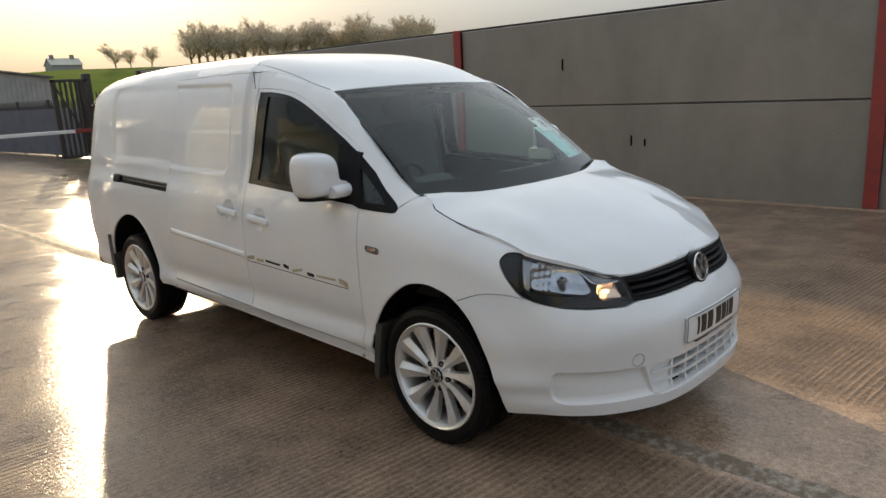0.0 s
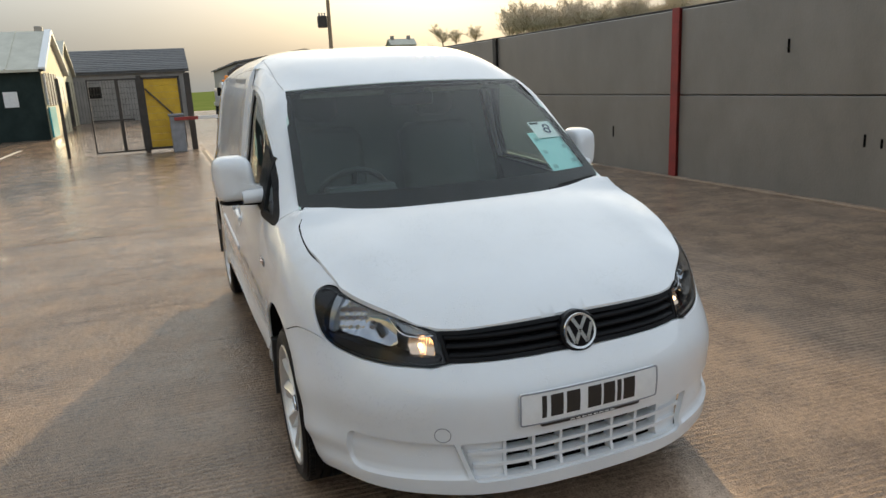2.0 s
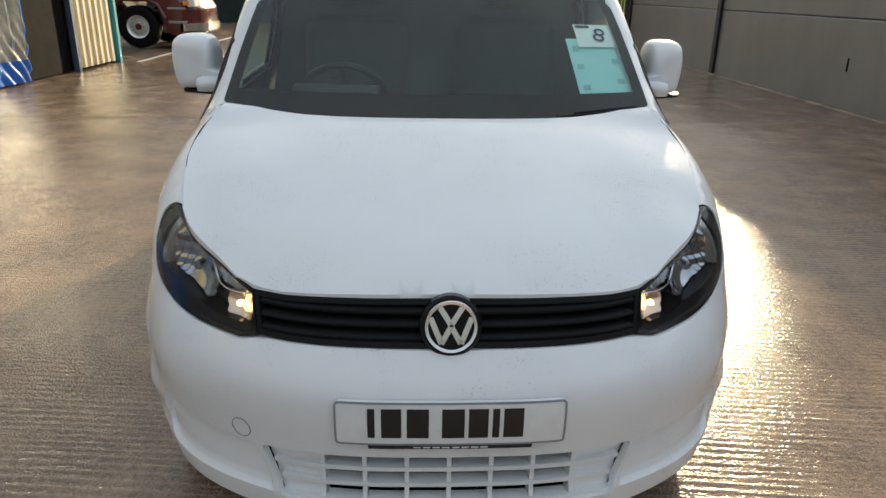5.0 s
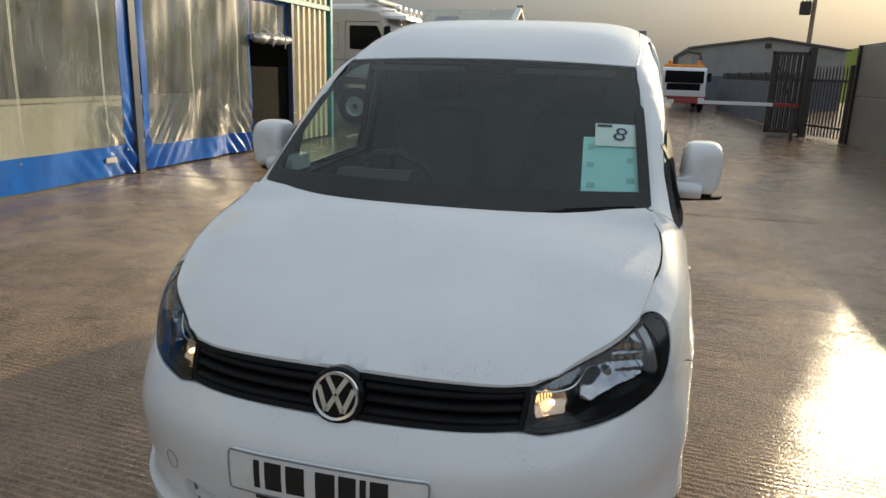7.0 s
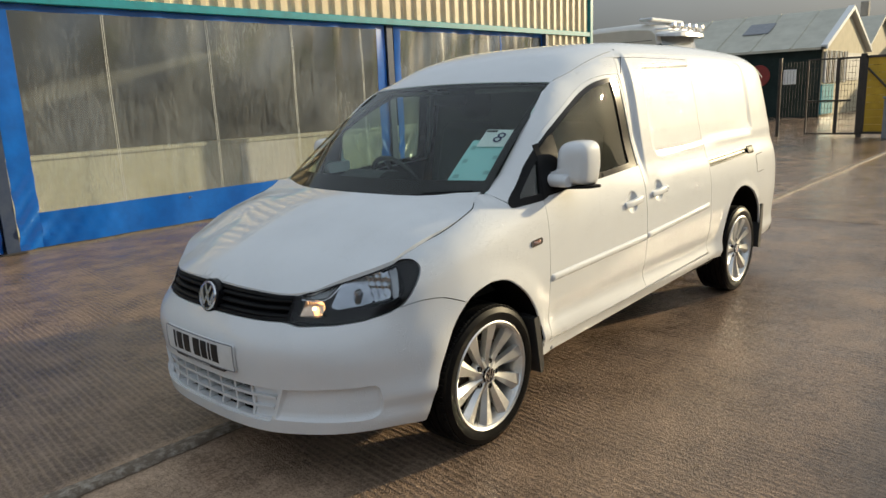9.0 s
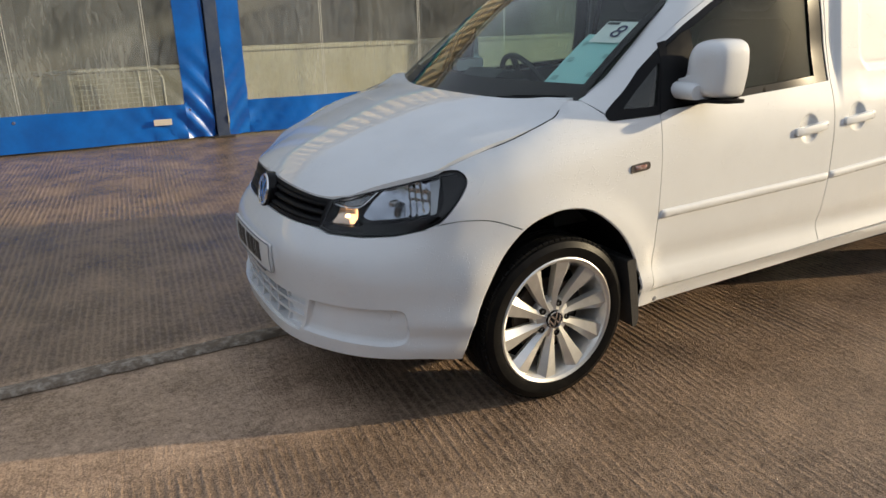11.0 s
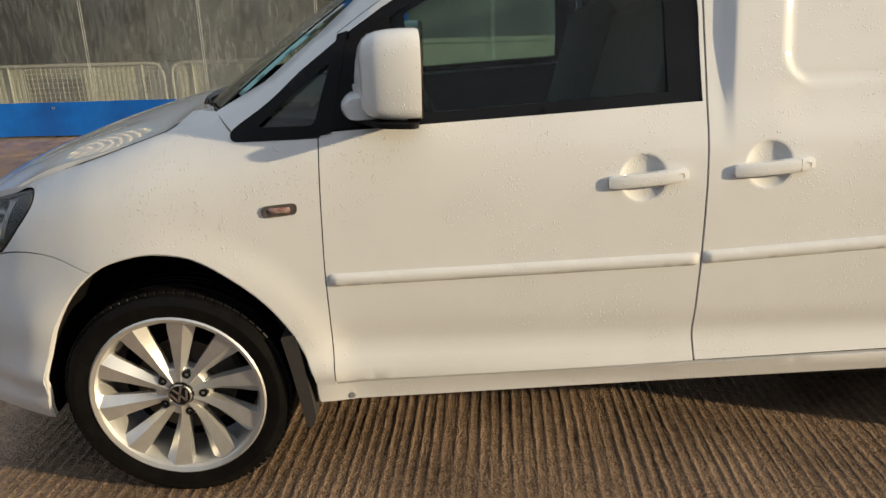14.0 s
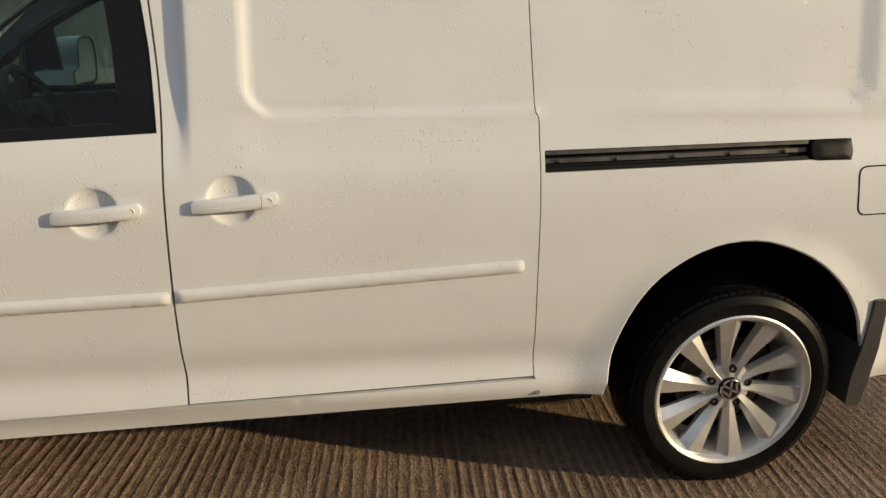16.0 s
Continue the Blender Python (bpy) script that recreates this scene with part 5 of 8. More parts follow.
# bonnet
LAMP_TOP = [(s, z - 0.0005) for s, z in curve([(0.60, 0.808), (0.663, 0.824), (0.751, 0.845), (0.831, 0.861), (0.967, 0.889)], 5)]
HOOD_EDGE = curve([(0.0, 0.806), (0.15, 0.805), (0.30, 0.802), (0.44, 0.797), (0.52, 0.796)], 6) + LAMP_TOP + HOODLINE[1:]
edge_p = [skin(np.array(s), np.array(z)) for s, z in HOOD_EDGE]
hood_rear = [(-0.166 + 0.186 * (1 - u * u), 0.735 * u) for u in (0.97, 0.9, 0.75, 0.6, 0.45, 0.3, 0.15, 0.0)]
half_hood = [(float(p[0]), max(0.0, float(p[1]) - 0.0035 * float(smooth(0.95, 1.05, s)))) for p, (s, z) in zip(edge_p[:-1], HOOD_EDGE)] + hood_rear
HOOD = half_hood + [(x, -y) for x, y in half_hood[::-1] if y > 1e-6]
rim_x = np.array([float(p[0]) for p in edge_p])
rim_y = np.array([float(p[1]) for p in edge_p])
rim_r = np.array([z for _, z in HOOD_EDGE]) - hood(rim_x, rim_y)


def hood_map(x, y, off):
    x, y = np.asarray(x, float), np.asarray(y, float)
    d2 = (x[..., None] - rim_x) ** 2 + (np.abs(y)[..., None] - rim_y) ** 2
    low = d2.min(-1)
    w = np.exp(-(d2 - low[..., None]) / (0.0016 + 0.5 * low[..., None]))
    z = hood(x, y) + (w * rim_r).sum(-1) / w.sum(-1) * np.exp(-low / 0.11 ** 2)
    z = z + 0.014 * smooth(0.44, 0.60, np.abs(y)) * smooth(0.0, 0.3, x) * smooth(0.72, 0.5, x)
    return np.stack([x, y, z + off], -1)


part("bonnet", panel_mesh("bonnet", HOOD, hood_map, PAINT, rim=0.016, step=0.03, edge_step=0.015), None, van, "wet white bonnet")
bay = [(x * 0.96 - 0.01, y * 0.97) for x, y in HOOD]
part("bonnet_underside", panel_mesh("bonnet_underside", bay, lambda x, y, o: hood_map(x, y, o - 0.045), DARK, rim=0, step=0.1, edge_step=0.06), None, van)

# roof
head = [(-0.85 + 0.06 * (1 - u * u), 0.650 * u) for u in (0.0, 0.15, 0.3, 0.45, 0.6, 0.75, 0.9)]
roof_side = [(float(x), float(edge_y(x))) for x in (-0.85, -0.95, -1.05, -1.2, -1.35, -1.516, -1.7, -1.9, -2.2, -2.6, -3.0, -3.3, -3.5, -3.7, -3.8, -3.88)]
roof_rear = [(-3.93, 0.55), (-3.955, 0.3), (-3.96, 0.0)]
half_roof = head + roof_side + roof_rear
ROOF = half_roof + [(x, -y) for x, y in half_roof[::-1] if y > 1e-6]


def roof_map(x, y, off):
    x, y = np.asarray(x, float), np.asarray(y, float)
    u = np.clip(np.abs(y) / 0.65, 0, 1)
    xh = -0.85 + 0.06 * (1 - u * u)
    gap = 1.574 + 0.018 * (1 - u * u) - roof(xh, y)
    return np.stack([x, y, roof(x, y) + gap * np.exp(-((x - xh) / 0.16) ** 2) + off], -1)


part("roof", panel_mesh("roof", ROOF, roof_map, PAINT, rim=0.004, step=0.045, edge_step=0.025), None, van)
for sgn in (1, -1):
    seam = []
    for x, y in curve([(-0.86, 0.640), (-1.0, 0.645), (-1.2, 0.642), (-1.40, 0.636), (-1.5, 0.632)], 5):
        seam.append((x, sgn * y, float(roof(np.array(x), np.array(y))) + 0.0005))
    part("roof_seam", Geo().tube(seam, 0.0016, 5), GREYBOX, van)
    up = [(-1.5, sgn * 0.632, float(roof(np.array(-1.5), np.array(0.632))))]
    for z in (1.74, 1.70, 1.65, 1.61):
        q = skin(float(s_of_x(-1.50 + (1.71 - z) * 0.6)), z, 0.001) if z < 1.71 else None
        if q is not None:
            up.append((float(q[0]), sgn * float(q[1]), z))
    part("roof_seam", Geo().tube(up, 0.002, 5), DARK, van)

# windscreen with its black border
def net(fn, us, vs):
    g = Geo()
    nu = len(us)
    g.v = [tuple(fn(np.array(u), np.array(v))) for v in vs for u in us]
    g.f = [(j * nu + i, j * nu + i + 1, (j + 1) * nu + i + 1, (j + 1) * nu + i) for j in range(len(vs) - 1) for i in range(nu - 1)]
    return g


screen_ob = part("windscreen", net(screen, np.linspace(-1, 1, 41), np.linspace(-0.03, 1, 25)), CLEAR, van, "rain-specked windscreen", soft=True, recalc=False)
screen_ob.visible_shadow = False


def inner_screen(u, v):
    return screen(u, v) - np.array([0.003, 0, 0.003])


for us, vs in ((np.linspace(-1, 1, 41), np.linspace(-0.03, 0.10, 4)), (np.linspace(-1, 1, 41), np.linspace(0.972, 1, 3)), (np.linspace(-1, -0.945, 3), np.linspace(0.075, 0.955, 20)), (np.linspace(0.945, 1, 3), np.linspace(0.075, 0.955, 20))):
    part("screen_border", net(inner_screen, us, vs), DARK, screen_ob, "black ceramic border")
part("cowl", net(lambda u, v: screen(u, v) + np.array([0.01, 0, -0.014]), np.linspace(-1, 1, 31), np.linspace(-0.14, 0.02, 4)), BLACK, van)
for base_u, tip_u, base_v, tip_v in ((0.52, 0.92, -0.03, -0.005),):
    pts = [tuple(screen(np.array(base_u + (tip_u - base_u) * t), np.array(base_v + (tip_v - base_v) * t)) + np.array([0.006, 0, 0.008])) for t in np.linspace(0, 1, 9)]
    w = part("wiper", Geo().tube(pts, [0.006, 0.005, 0.005, 0.005, 0.004, 0.004, 0.004, 0.003, 0.003], 6), BLACK, van, "black wiper arm", soft=True)
    pts = [tuple(screen(np.array(base_u + (tip_u - base_u) * t + 0.04), np.array(base_v + 0.018 + (tip_v - base_v) * t)) + np.array([0.006, 0, 0.006])) for t in np.linspace(0.12, 0.9, 9)]
    part("wiper_blade", Geo().tube(pts, 0.0035, 6), BLACK, w, soft=True)

# front bumper with intake, plate, grille and badge
full = flank_map(1)
bumper = part("front_bumper", panel_mesh("front_bumper", BUMPER, full, PAINT, holes=[INTAKE, POCKET, [(-s, z) for s, z in POCKET]], rim=0.02, step=0.02), None, van, "plain white front bumper")
part("intake_dark", panel_mesh("intake_dark", INTAKE, lambda s, z, o: full(s, z, o - 0.065), DARK, rim=0, step=0.06), None, bumper)
for z0 in (0.341, 0.388):
    half = 0.405 + (z0 - 0.292) * 0.35 - 0.01
    part("intake_bar", panel_mesh("intake_bar", [(-half, z0 - 0.006), (half, z0 - 0.006), (half, z0 + 0.006), (-half, z0 + 0.006)], lambda s, z, o: full(s, z, o - 0.012), PAINT, rim=0.04, step=0.03), None, bumper)
part("intake_bar", panel_mesh("intake_bar", [(-0.41, 0.290), (0.41, 0.290), (0.415, 0.302), (-0.415, 0.302)], lambda s, z, o: full(s, z, o - 0.010), PAINT, rim=0.04, step=0.03), None, bumper)
for s0 in (-0.305, -0.203, -0.1015, 0.0, 0.1015, 0.203, 0.305):
    part("intake_bar", panel_mesh("intake_bar", [(s0 - 0.0055, 0.295), (s0 + 0.0055, 0.295), (s0 + 0.0055, 0.432), (s0 - 0.0055, 0.432)], lambda s, z, o: full(s, z, o - 0.016), PAINT, rim=0.035, step=0.03), None, bumper)
for sgn in (1, -1):
    part("intake_blank", panel_mesh("intake_blank", [(sgn * 0.31, 0.290), (sgn * 0.409, 0.290), (sgn * 0.458, 0.437), (sgn * 0.31, 0.437)], lambda s, z, o: full(s, z, o - 0.028), PAINT, rim=0.01, step=0.03), None, bumper)
ring = [tuple(full(np.array(-0.505 + 0.026 * math.cos(a)), np.array(0.468 + 0.026 * math.sin(a)), 0.0005)) for a in np.linspace(0, math.tau, 24, endpoint=False)]
part("tow_cover_line", Geo().tube([(x, y, z) for x, y, z in ring], 0.0015, 5, True), GREYBOX, bumper)
for sgn in (1, -1):
    pocket = [(sgn * s, z) for s, z in POCKET]

    def sunk(s, z, o):
        p = np.array(POCKET)
        q = np.stack([np.abs(s), z], -1)
        near = np.full(len(q), 9.0)
        for a, c in zip(p, np.roll(p, -1, 0)):
            e = c - a
            k = np.clip(((q - a) @ e) / max(e @ e, 1e-12), 0, 1)
            near = np.minimum(near, np.hypot(*(q - a - k[:, None] * e).T))
        return full(s, z, o - (0.010 + 0.013 * smooth(0.32, 0.42, z)) * smooth(0.0, 0.009, near))
    part("bumper_pocket", panel_mesh("bumper_pocket", pocket, sunk, PAINT, rim=0, step=0.0055, edge_step=0.006), None, bumper)
# number plate, its surround and dealer strip: characters stand as plain bars
plate = part("number_plate", panel_mesh("number_plate", rounded([(-0.2605, 0.483), (0.2605, 0.483), (0.2605, 0.594), (-0.2605, 0.594)], 0.012), lambda s, z, o: full(s, z, o + 0.014), PLATE, rim=0.012), None, van, "white front number plate with black bars")
outer = rounded([(-0.262, 0.4815), (0.262, 0.4815), (0.262, 0.5955), (-0.262, 0.5955)], 0.012)
part("plate_border", panel_mesh("plate_border", outer, lambda s, z, o: full(s, z, o + 0.0155), GREYBOX, holes=[inset(outer, 0.0045)], rim=0.002), None, plate)
for s0, wd in ((-0.180, 0.016), (-0.135, 0.045), (-0.075, 0.050), (0.005, 0.050), (0.062, 0.045), (0.102, 0.016), (0.142, 0.045)):
    part("plate_bar", panel_mesh("plate_bar", [(s0 - wd / 2, 0.503), (s0 + wd / 2, 0.503), (s0 + wd / 2, 0.580), (s0 - wd / 2, 0.580)], lambda s, z, o: full(s, z, o + 0.0152), INK, rim=0.001), None, plate)
part("dealer_strip", panel_mesh("dealer_strip", [(-0.188, 0.470), (0.188, 0.470), (0.188, 0.4805), (-0.188, 0.4805)], lambda s, z, o: full(s, z, o + 0.014), INK, rim=0.014), None, plate, "black strip below the plate with pale bars")
for k in range(8):
    part("strip_bar", panel_mesh("strip_bar", [(-0.085 + k * 0.022, 0.4735), (-0.068 + k * 0.022, 0.4735), (-0.068 + k * 0.022, 0.477), (-0.085 + k * 0.022, 0.477)], lambda s, z, o: full(s, z, o + 0.0152), PLATE, rim=0.0008), None, plate)
# grille
GRILLE = [(-0.485, 0.694), (-0.30, 0.692), (0.0, 0.691), (0.30, 0.692), (0.485, 0.694), (0.520, 0.789), (0.44, 0.789), (0.30, 0.794), (0.0, 0.797), (-0.30, 0.794), (-0.44, 0.789), (-0.520, 0.789)]
grille = part("grille", panel_mesh("grille", GRILLE, lambda s, z, o: full(s, z, o - 0.040), DARK, rim=0), None, van, "matt black three-bar grille")
part("grille_edge", panel_mesh("grille_edge", GRILLE, lambda s, z, o: full(s, z, o - 0.003), BLACK, holes=[inset(GRILLE, 0.012)], rim=0.04), None, grille)
for z0, hh in ((0.711, 0.0075), (0.739, 0.0075), (0.768, 0.0085)):
    half = 0.475 + (z0 - 0.7) * 0.3
    prof_ = ((-1.0, -0.035), (-1.0, -0.012), (-0.6, -0.006), (0.0, -0.004), (0.6, -0.006), (1.0, -0.012), (1.0, -0.035))
    g = net(lambda u, v: full(np.array(half * u), np.array(z0 + hh * prof_[int(v)][0]), prof_[int(v)][1]), np.linspace(-1, 1, 61), range(7))
    part("grille_slat", g, BLACK, grille, soft=35)
bc = Matrix.Translation((0.812, 0, 0.745)) @ pose(0, 0, 0, 0, -14, 0)
badge = part("badge", Geo().lathe([(0.0, 0.006), (0.066, 0.006), (0.072, 0.0), (0.074, -0.03)], 40, bc, "x"), GLOSSBLACK, van, "round chrome and black badge", soft=30)
part("badge_ring", Geo().lathe([(0.052, 0.006), (0.053, 0.011), (0.060, 0.012), (0.0625, 0.006)], 40, bc, "x"), CHROME, badge, soft=30)


def badge_bars(scale, m, parent, mat):
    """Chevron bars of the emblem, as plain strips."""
    for a, b in (((-0.026, 0.046), (-0.001, 0.006)), ((0.026, 0.046), (0.001, 0.006)), ((-0.048, 0.022), (-0.023, -0.040)), ((0.048, 0.022), (0.023, -0.040)), ((-0.023, -0.040), (-0.001, 0.0)), ((0.023, -0.040), (0.001, 0.0))):
        ax, az, bx, bz = (q * scale for q in (*a, *b))
        w = 0.0066 * scale
        d = Vector((bx - ax, bz - az)).normalized()
        nx, nz = -d.y * w, d.x * w
        q = [(ax + nx, az + nz), (bx + nx, bz + nz), (bx - nx, bz - nz), (ax - nx, az - nz)]
        verts = [(0.006, y, z) for y, z in q] + [(0.0062 + 0.004 * scale, y * 0.98, z * 0.98) for y, z in q]
        part("badge_bar", Geo().add(verts, [(4, 5, 6, 7), (0, 1, 5, 4), (1, 2, 6, 5), (2, 3, 7, 6), (3, 0, 4, 7)], m), mat, parent)


badge_bars(1.0, bc, badge, CHROME)

# floor pan that shades the ground under the van
part("floor_pan", Geo().box(-3.88, 0.42, -0.62, 0.62, 0.24, 0.33, 0.02).box(-2.6, -0.42, -0.84, 0.84, 0.295, 0.36, 0.02).box(-3.9, -3.42, -0.82, 0.82, 0.30, 0.40, 0.02), DARK, van)
part("under_tray", Geo().box(0.40, 0.76, -0.5, 0.5, 0.225, 0.26, 0.01).box(0.30, 0.50, -0.66, 0.66, 0.235, 0.28, 0.01), DARK, van)
part("engine_bulk", Geo().box(-0.45, 0.62, -0.44, 0.44, 0.30, 0.66, 0.05), DARK, van)


# wheels
def wheel_meshes():
    W, R, r = 0.224, 0.318, 0.239
    o, i = 0.0, -W
    tyre = [(r, o - 0.014), (r + 0.006, o - 0.004), (r + 0.020, o + 0.002), (r + 0.045, o + 0.004), (r + 0.066, o - 0.006), (R - 0.008, o - 0.020)]
    for a, b in ((-0.026, -0.058), (-0.066, -0.098), (-0.106, -0.120), (-0.128, -0.160), (-0.168, -0.198)):
        tyre += [(R - 0.007 if a == -0.026 else R, o + a), (R, o + b), (R - 0.009, o + b - 0.001), (R - 0.009, o + b - 0.007)]
    tyre += [(R - 0.008, i + 0.018), (r + 0.05, i - 0.002), (r, i + 0.014)]
    g = Geo().lathe(tyre, 72)
    me_t = g.mesh("tyre", RUBBER, 30)
    gb = Geo()
    for k in range(76):
        a = k * math.tau / 76
        m = Matrix.Rotation(a, 4, "Y")
        gb.box(R - 0.022, R - 0.001, -0.036, -0.014, -0.0122, 0.0122, 0.003, m)
    me_b = gb.mesh("tread_block", RUBBER)
    rim = [(r - 0.022, -0.205), (r - 0.028, -0.16), (r - 0.030, -0.06), (r - 0.014, -0.016), (r + 0.004, -0.010), (r + 0.008, -0.002), (r + 0.003, 0.002), (r - 0.008, -0.004), (r - 0.016, -0.022)]
    me_r = Geo().lathe(rim, 72).mesh("rim", ALLOY, 35)
    sp = Geo()
    rr = [0.036, 0.07, 0.11, 0.155, 0.196, 0.229]
    wid = [0.0115, 0.0145, 0.0205, 0.028, 0.036, 0.042]
    sweep = [0.0, 0.02, 0.05, 0.075, 0.09, 0.10]
    face = [-0.028, -0.030, -0.028, -0.022, -0.015, -0.012]
    verts = []
    for q, w, sw, y in zip(rr, wid, sweep, face):
        for lat, dy in ((-1.0, -0.030), (-0.92, -0.002), (0.25, 0.004), (1.0, -0.016), (0.9, -0.032)):
            ang = sw
            u, v = q, lat * w
            x, z = u * math.cos(ang) - v * math.sin(ang), u * math.sin(ang) + v * math.cos(ang)
            verts.append((x, y + dy, z))
    faces = [(a * 5 + b, a * 5 + (b + 1) % 5, (a + 1) * 5 + (b + 1) % 5, (a + 1) * 5 + b) for a in range(5) for b in range(5)] + [(0, 1, 2, 3, 4), (25, 26, 27, 28, 29)]
    sp.add(verts, faces)
    me_s = sp.mesh("spoke", ALLOY, 25)
    me_h = Geo().lathe([(0.0, -0.030), (0.034, -0.030), (0.038, -0.027), (0.072, -0.036), (0.080, -0.048), (0.082, -0.07)], 40).mesh("hub", ALLOY, 30)
    me_c = Geo().lathe([(0.0, -0.016), (0.029, -0.016), (0.034, -0.019), (0.036, -0.030)], 32).mesh("centre_cap", GLOSSBLACK, 30)
    me_cr = Geo().lathe([(0.0285, -0.0165), (0.0295, -0.0135), (0.0325, -0.014), (0.0335, -0.019)], 32).mesh("cap_ring", CHROME, 30)
    # dark bolts, their collars black so the recess shade is in the colour
    me_bolt = Geo().lathe([(0.0, -0.036), (0.0055, -0.036), (0.006, -0.031), (0.0120, -0.030), (0.0135, -0.042)], 14).mesh("wheel_bolt", BLACK, 30)
    me_d = Geo().lathe([(0.05, -0.078), (0.135, -0.078), (0.142, -0.082), (0.142, -0.098), (0.05, -0.10)], 40).mesh("brake_disc", STEEL, 30)
    # added black disc that stands for the shade behind the spokes
    me_back = Geo().lathe([(0.0, -0.135), (0.20, -0.135), (0.20, -0.14)], 30).mesh("wheel_shade_disc", DARK, 30)
    me_cal = Geo().box(-0.17, -0.09, -0.12, -0.075, -0.06, 0.07, 0.012).mesh("caliper", DARKSTEEL)
    return me_t, me_b, me_r, me_s, me_h, me_c, me_cr, me_bolt, me_d, me_back, me_cal


wm = wheel_meshes()


def put_wheel(x, side, spin, steer=0.0):
    base = pose(x, side * 0.876, 0.318, 0, 0, (0 if side > 0 else 180) + steer)
    hub = part("wheel", wm[4], None, van, "ten-spoke silver alloy wheel with a wet black tyre", at=base @ Matrix.Rotation(spin, 4, "Y"))
    part("tyre", wm[0], None, hub, "wet black tyre")
    part("tread_block", wm[1], None, hub)
    part("rim", wm[2], None, hub)
    for k in range(10):
        part("spoke", wm[3], None, hub, at=Matrix.Rotation(k * math.tau / 10, 4, "Y"))
    for k in range(5):
        part("wheel_bolt", wm[7], None, hub, at=Matrix.Rotation(k * math.tau / 5 + 0.31, 4, "Y") @ Matrix.Translation((0.0615, 0.002, 0)))
    cap = part("centre_cap", wm[5], None, hub, "dark cap with a chrome emblem")
    part("cap_ring", wm[6], None, hub)
    flat = Matrix.Rotation(radians(90), 4, "Z") @ Matrix.Translation((-0.024, 0, 0))
    badge_bars(0.52, flat, hub, CHROME)
    part("brake_disc", wm[8], None, hub)
    part("wheel_shade_disc", wm[9], None, hub)
    part("caliper", wm[10], None, hub)


put_wheel(0.0, 1, 0.27)
put_wheel(-3.006, 1, 0.54)
put_wheel(0.0, -1, 0.2)
put_wheel(-3.006, -1, 0.5)

# cabin
dash = [(-0.06, 1.03), (-0.22, 1.075), (-0.42, 1.06), (-0.52, 1.02), (-0.56, 0.95), (-0.54, 0.80), (-0.50, 0.62), (-0.10, 0.62)]
part("dashboard", Geo().prism(dash, -0.70, 0.70, "y"), CABIN, van, "dark grey dashboard")
part("dash_hood", Geo().prism([(-0.36, 1.06), (-0.46, 1.125), (-0.56, 1.12), (-0.58, 1.05)], -0.54, -0.22, "y"), CABIN, van)
part("dash_tray", Geo().box(-0.40, -0.18, 0.10, 0.60, 1.075, 1.095, 0.01), CABIN, van)
sw = pose(-0.70, -0.37, 1.02, 0, -62, 0)
rim_pts = [tuple(sw @ Vector((0.185 * math.cos(a), 0.185 * math.sin(a), 0))) for a in np.linspace(0, math.tau, 32, endpoint=False)]
wheel_s = part("steering_wheel", Geo().tube(rim_pts, 0.015, 8, True), CABIN, van, "black three-spoke steering wheel", soft=True)
gs = Geo()
for a in (0.0, math.pi, -math.pi / 2):
    gs.tube([tuple(sw @ Vector((0, 0, -0.01))), tuple(sw @ Vector((0.18 * math.cos(a + math.pi / 2), 0.18 * math.sin(a + math.pi / 2), 0)))], 0.016, 6)
gs.lathe([(0.0, 0.02), (0.05, 0.015), (0.065, -0.02)], 20, sw, "z")
part("steering_spokes", gs, CABIN, wheel_s)


def seat(y, wide):
    g = Geo()
    for x0, x1, z0, z1, bw in ((-1.33, -0.83, 0.62, 0.80, 0.06),):
        g.box(x0, x1, y - wide / 2, y + wide / 2, z0, z1, bw)
    base = part("seat", g, SEAT, van, "dark grey cloth seat")
    m = pose(-1.30, y, 0.78, 0, -14, 0)
    part("backrest", Geo().box(-0.06, 0.07, -wide / 2, wide / 2, 0, 0.58, 0.055, m), SEAT, base, soft=60)
    part("headrest", Geo().box(-0.05, 0.05, -0.13, 0.13, 0.62, 0.80, 0.045, m), SEAT, base, soft=60)


seat(-0.37, 0.50)
seat(0.37, 0.50)
part("bulkhead", Geo().prism([(-0.80, 0.42), (0.80, 0.42), (0.80, 1.0), (0.68, 1.58), (0.60, 1.72), (-0.60, 1.72), (-0.68, 1.58), (-0.80, 1.0)], -1.50, -1.475, "x"), BULK, van, "grey bulkhead behind the seats")
part("headlining", net(lambda u, v: np.array([-0.86 - 0.6 * v, 0.60 * u, 1.565 + 0.17 * v]), np.linspace(-1, 1, 5), np.linspace(0, 1, 4)), HEADLINER, van)
part("cabin_floor", Geo().box(-1.5, -0.2, -0.75, 0.75, 0.45, 0.50, 0.01), CABIN, van)
part("rear_mirror", Geo().box(-0.80, -0.775, -0.12, 0.12, 1.47, 1.535, 0.015), BLACK, van, soft=60)
for sgn in (1, -1):
    part("door_card", panel_mesh("door_card", sx([(-0.50, 0.45), (-1.40, 0.45), (-1.41, 1.085), (-0.50, 1.035)]), lambda s, z, o: flank_map(sgn)(s, z, o - 0.05), CABIN, rim=0, step=0.1, edge_step=0.08), None, van)
    part("sun_visor", Geo().box(-0.93, -0.86, sgn * 0.12, sgn * 0.55, 1.53, 1.555, 0.008), HEADLINER, van)

# papers behind the windscreen
def on_screen(u, v, back=0.012):
    p = screen(np.array(u), np.array(v))
    return Vector((float(p[0]) - back, float(p[1]), float(p[2]) - back))


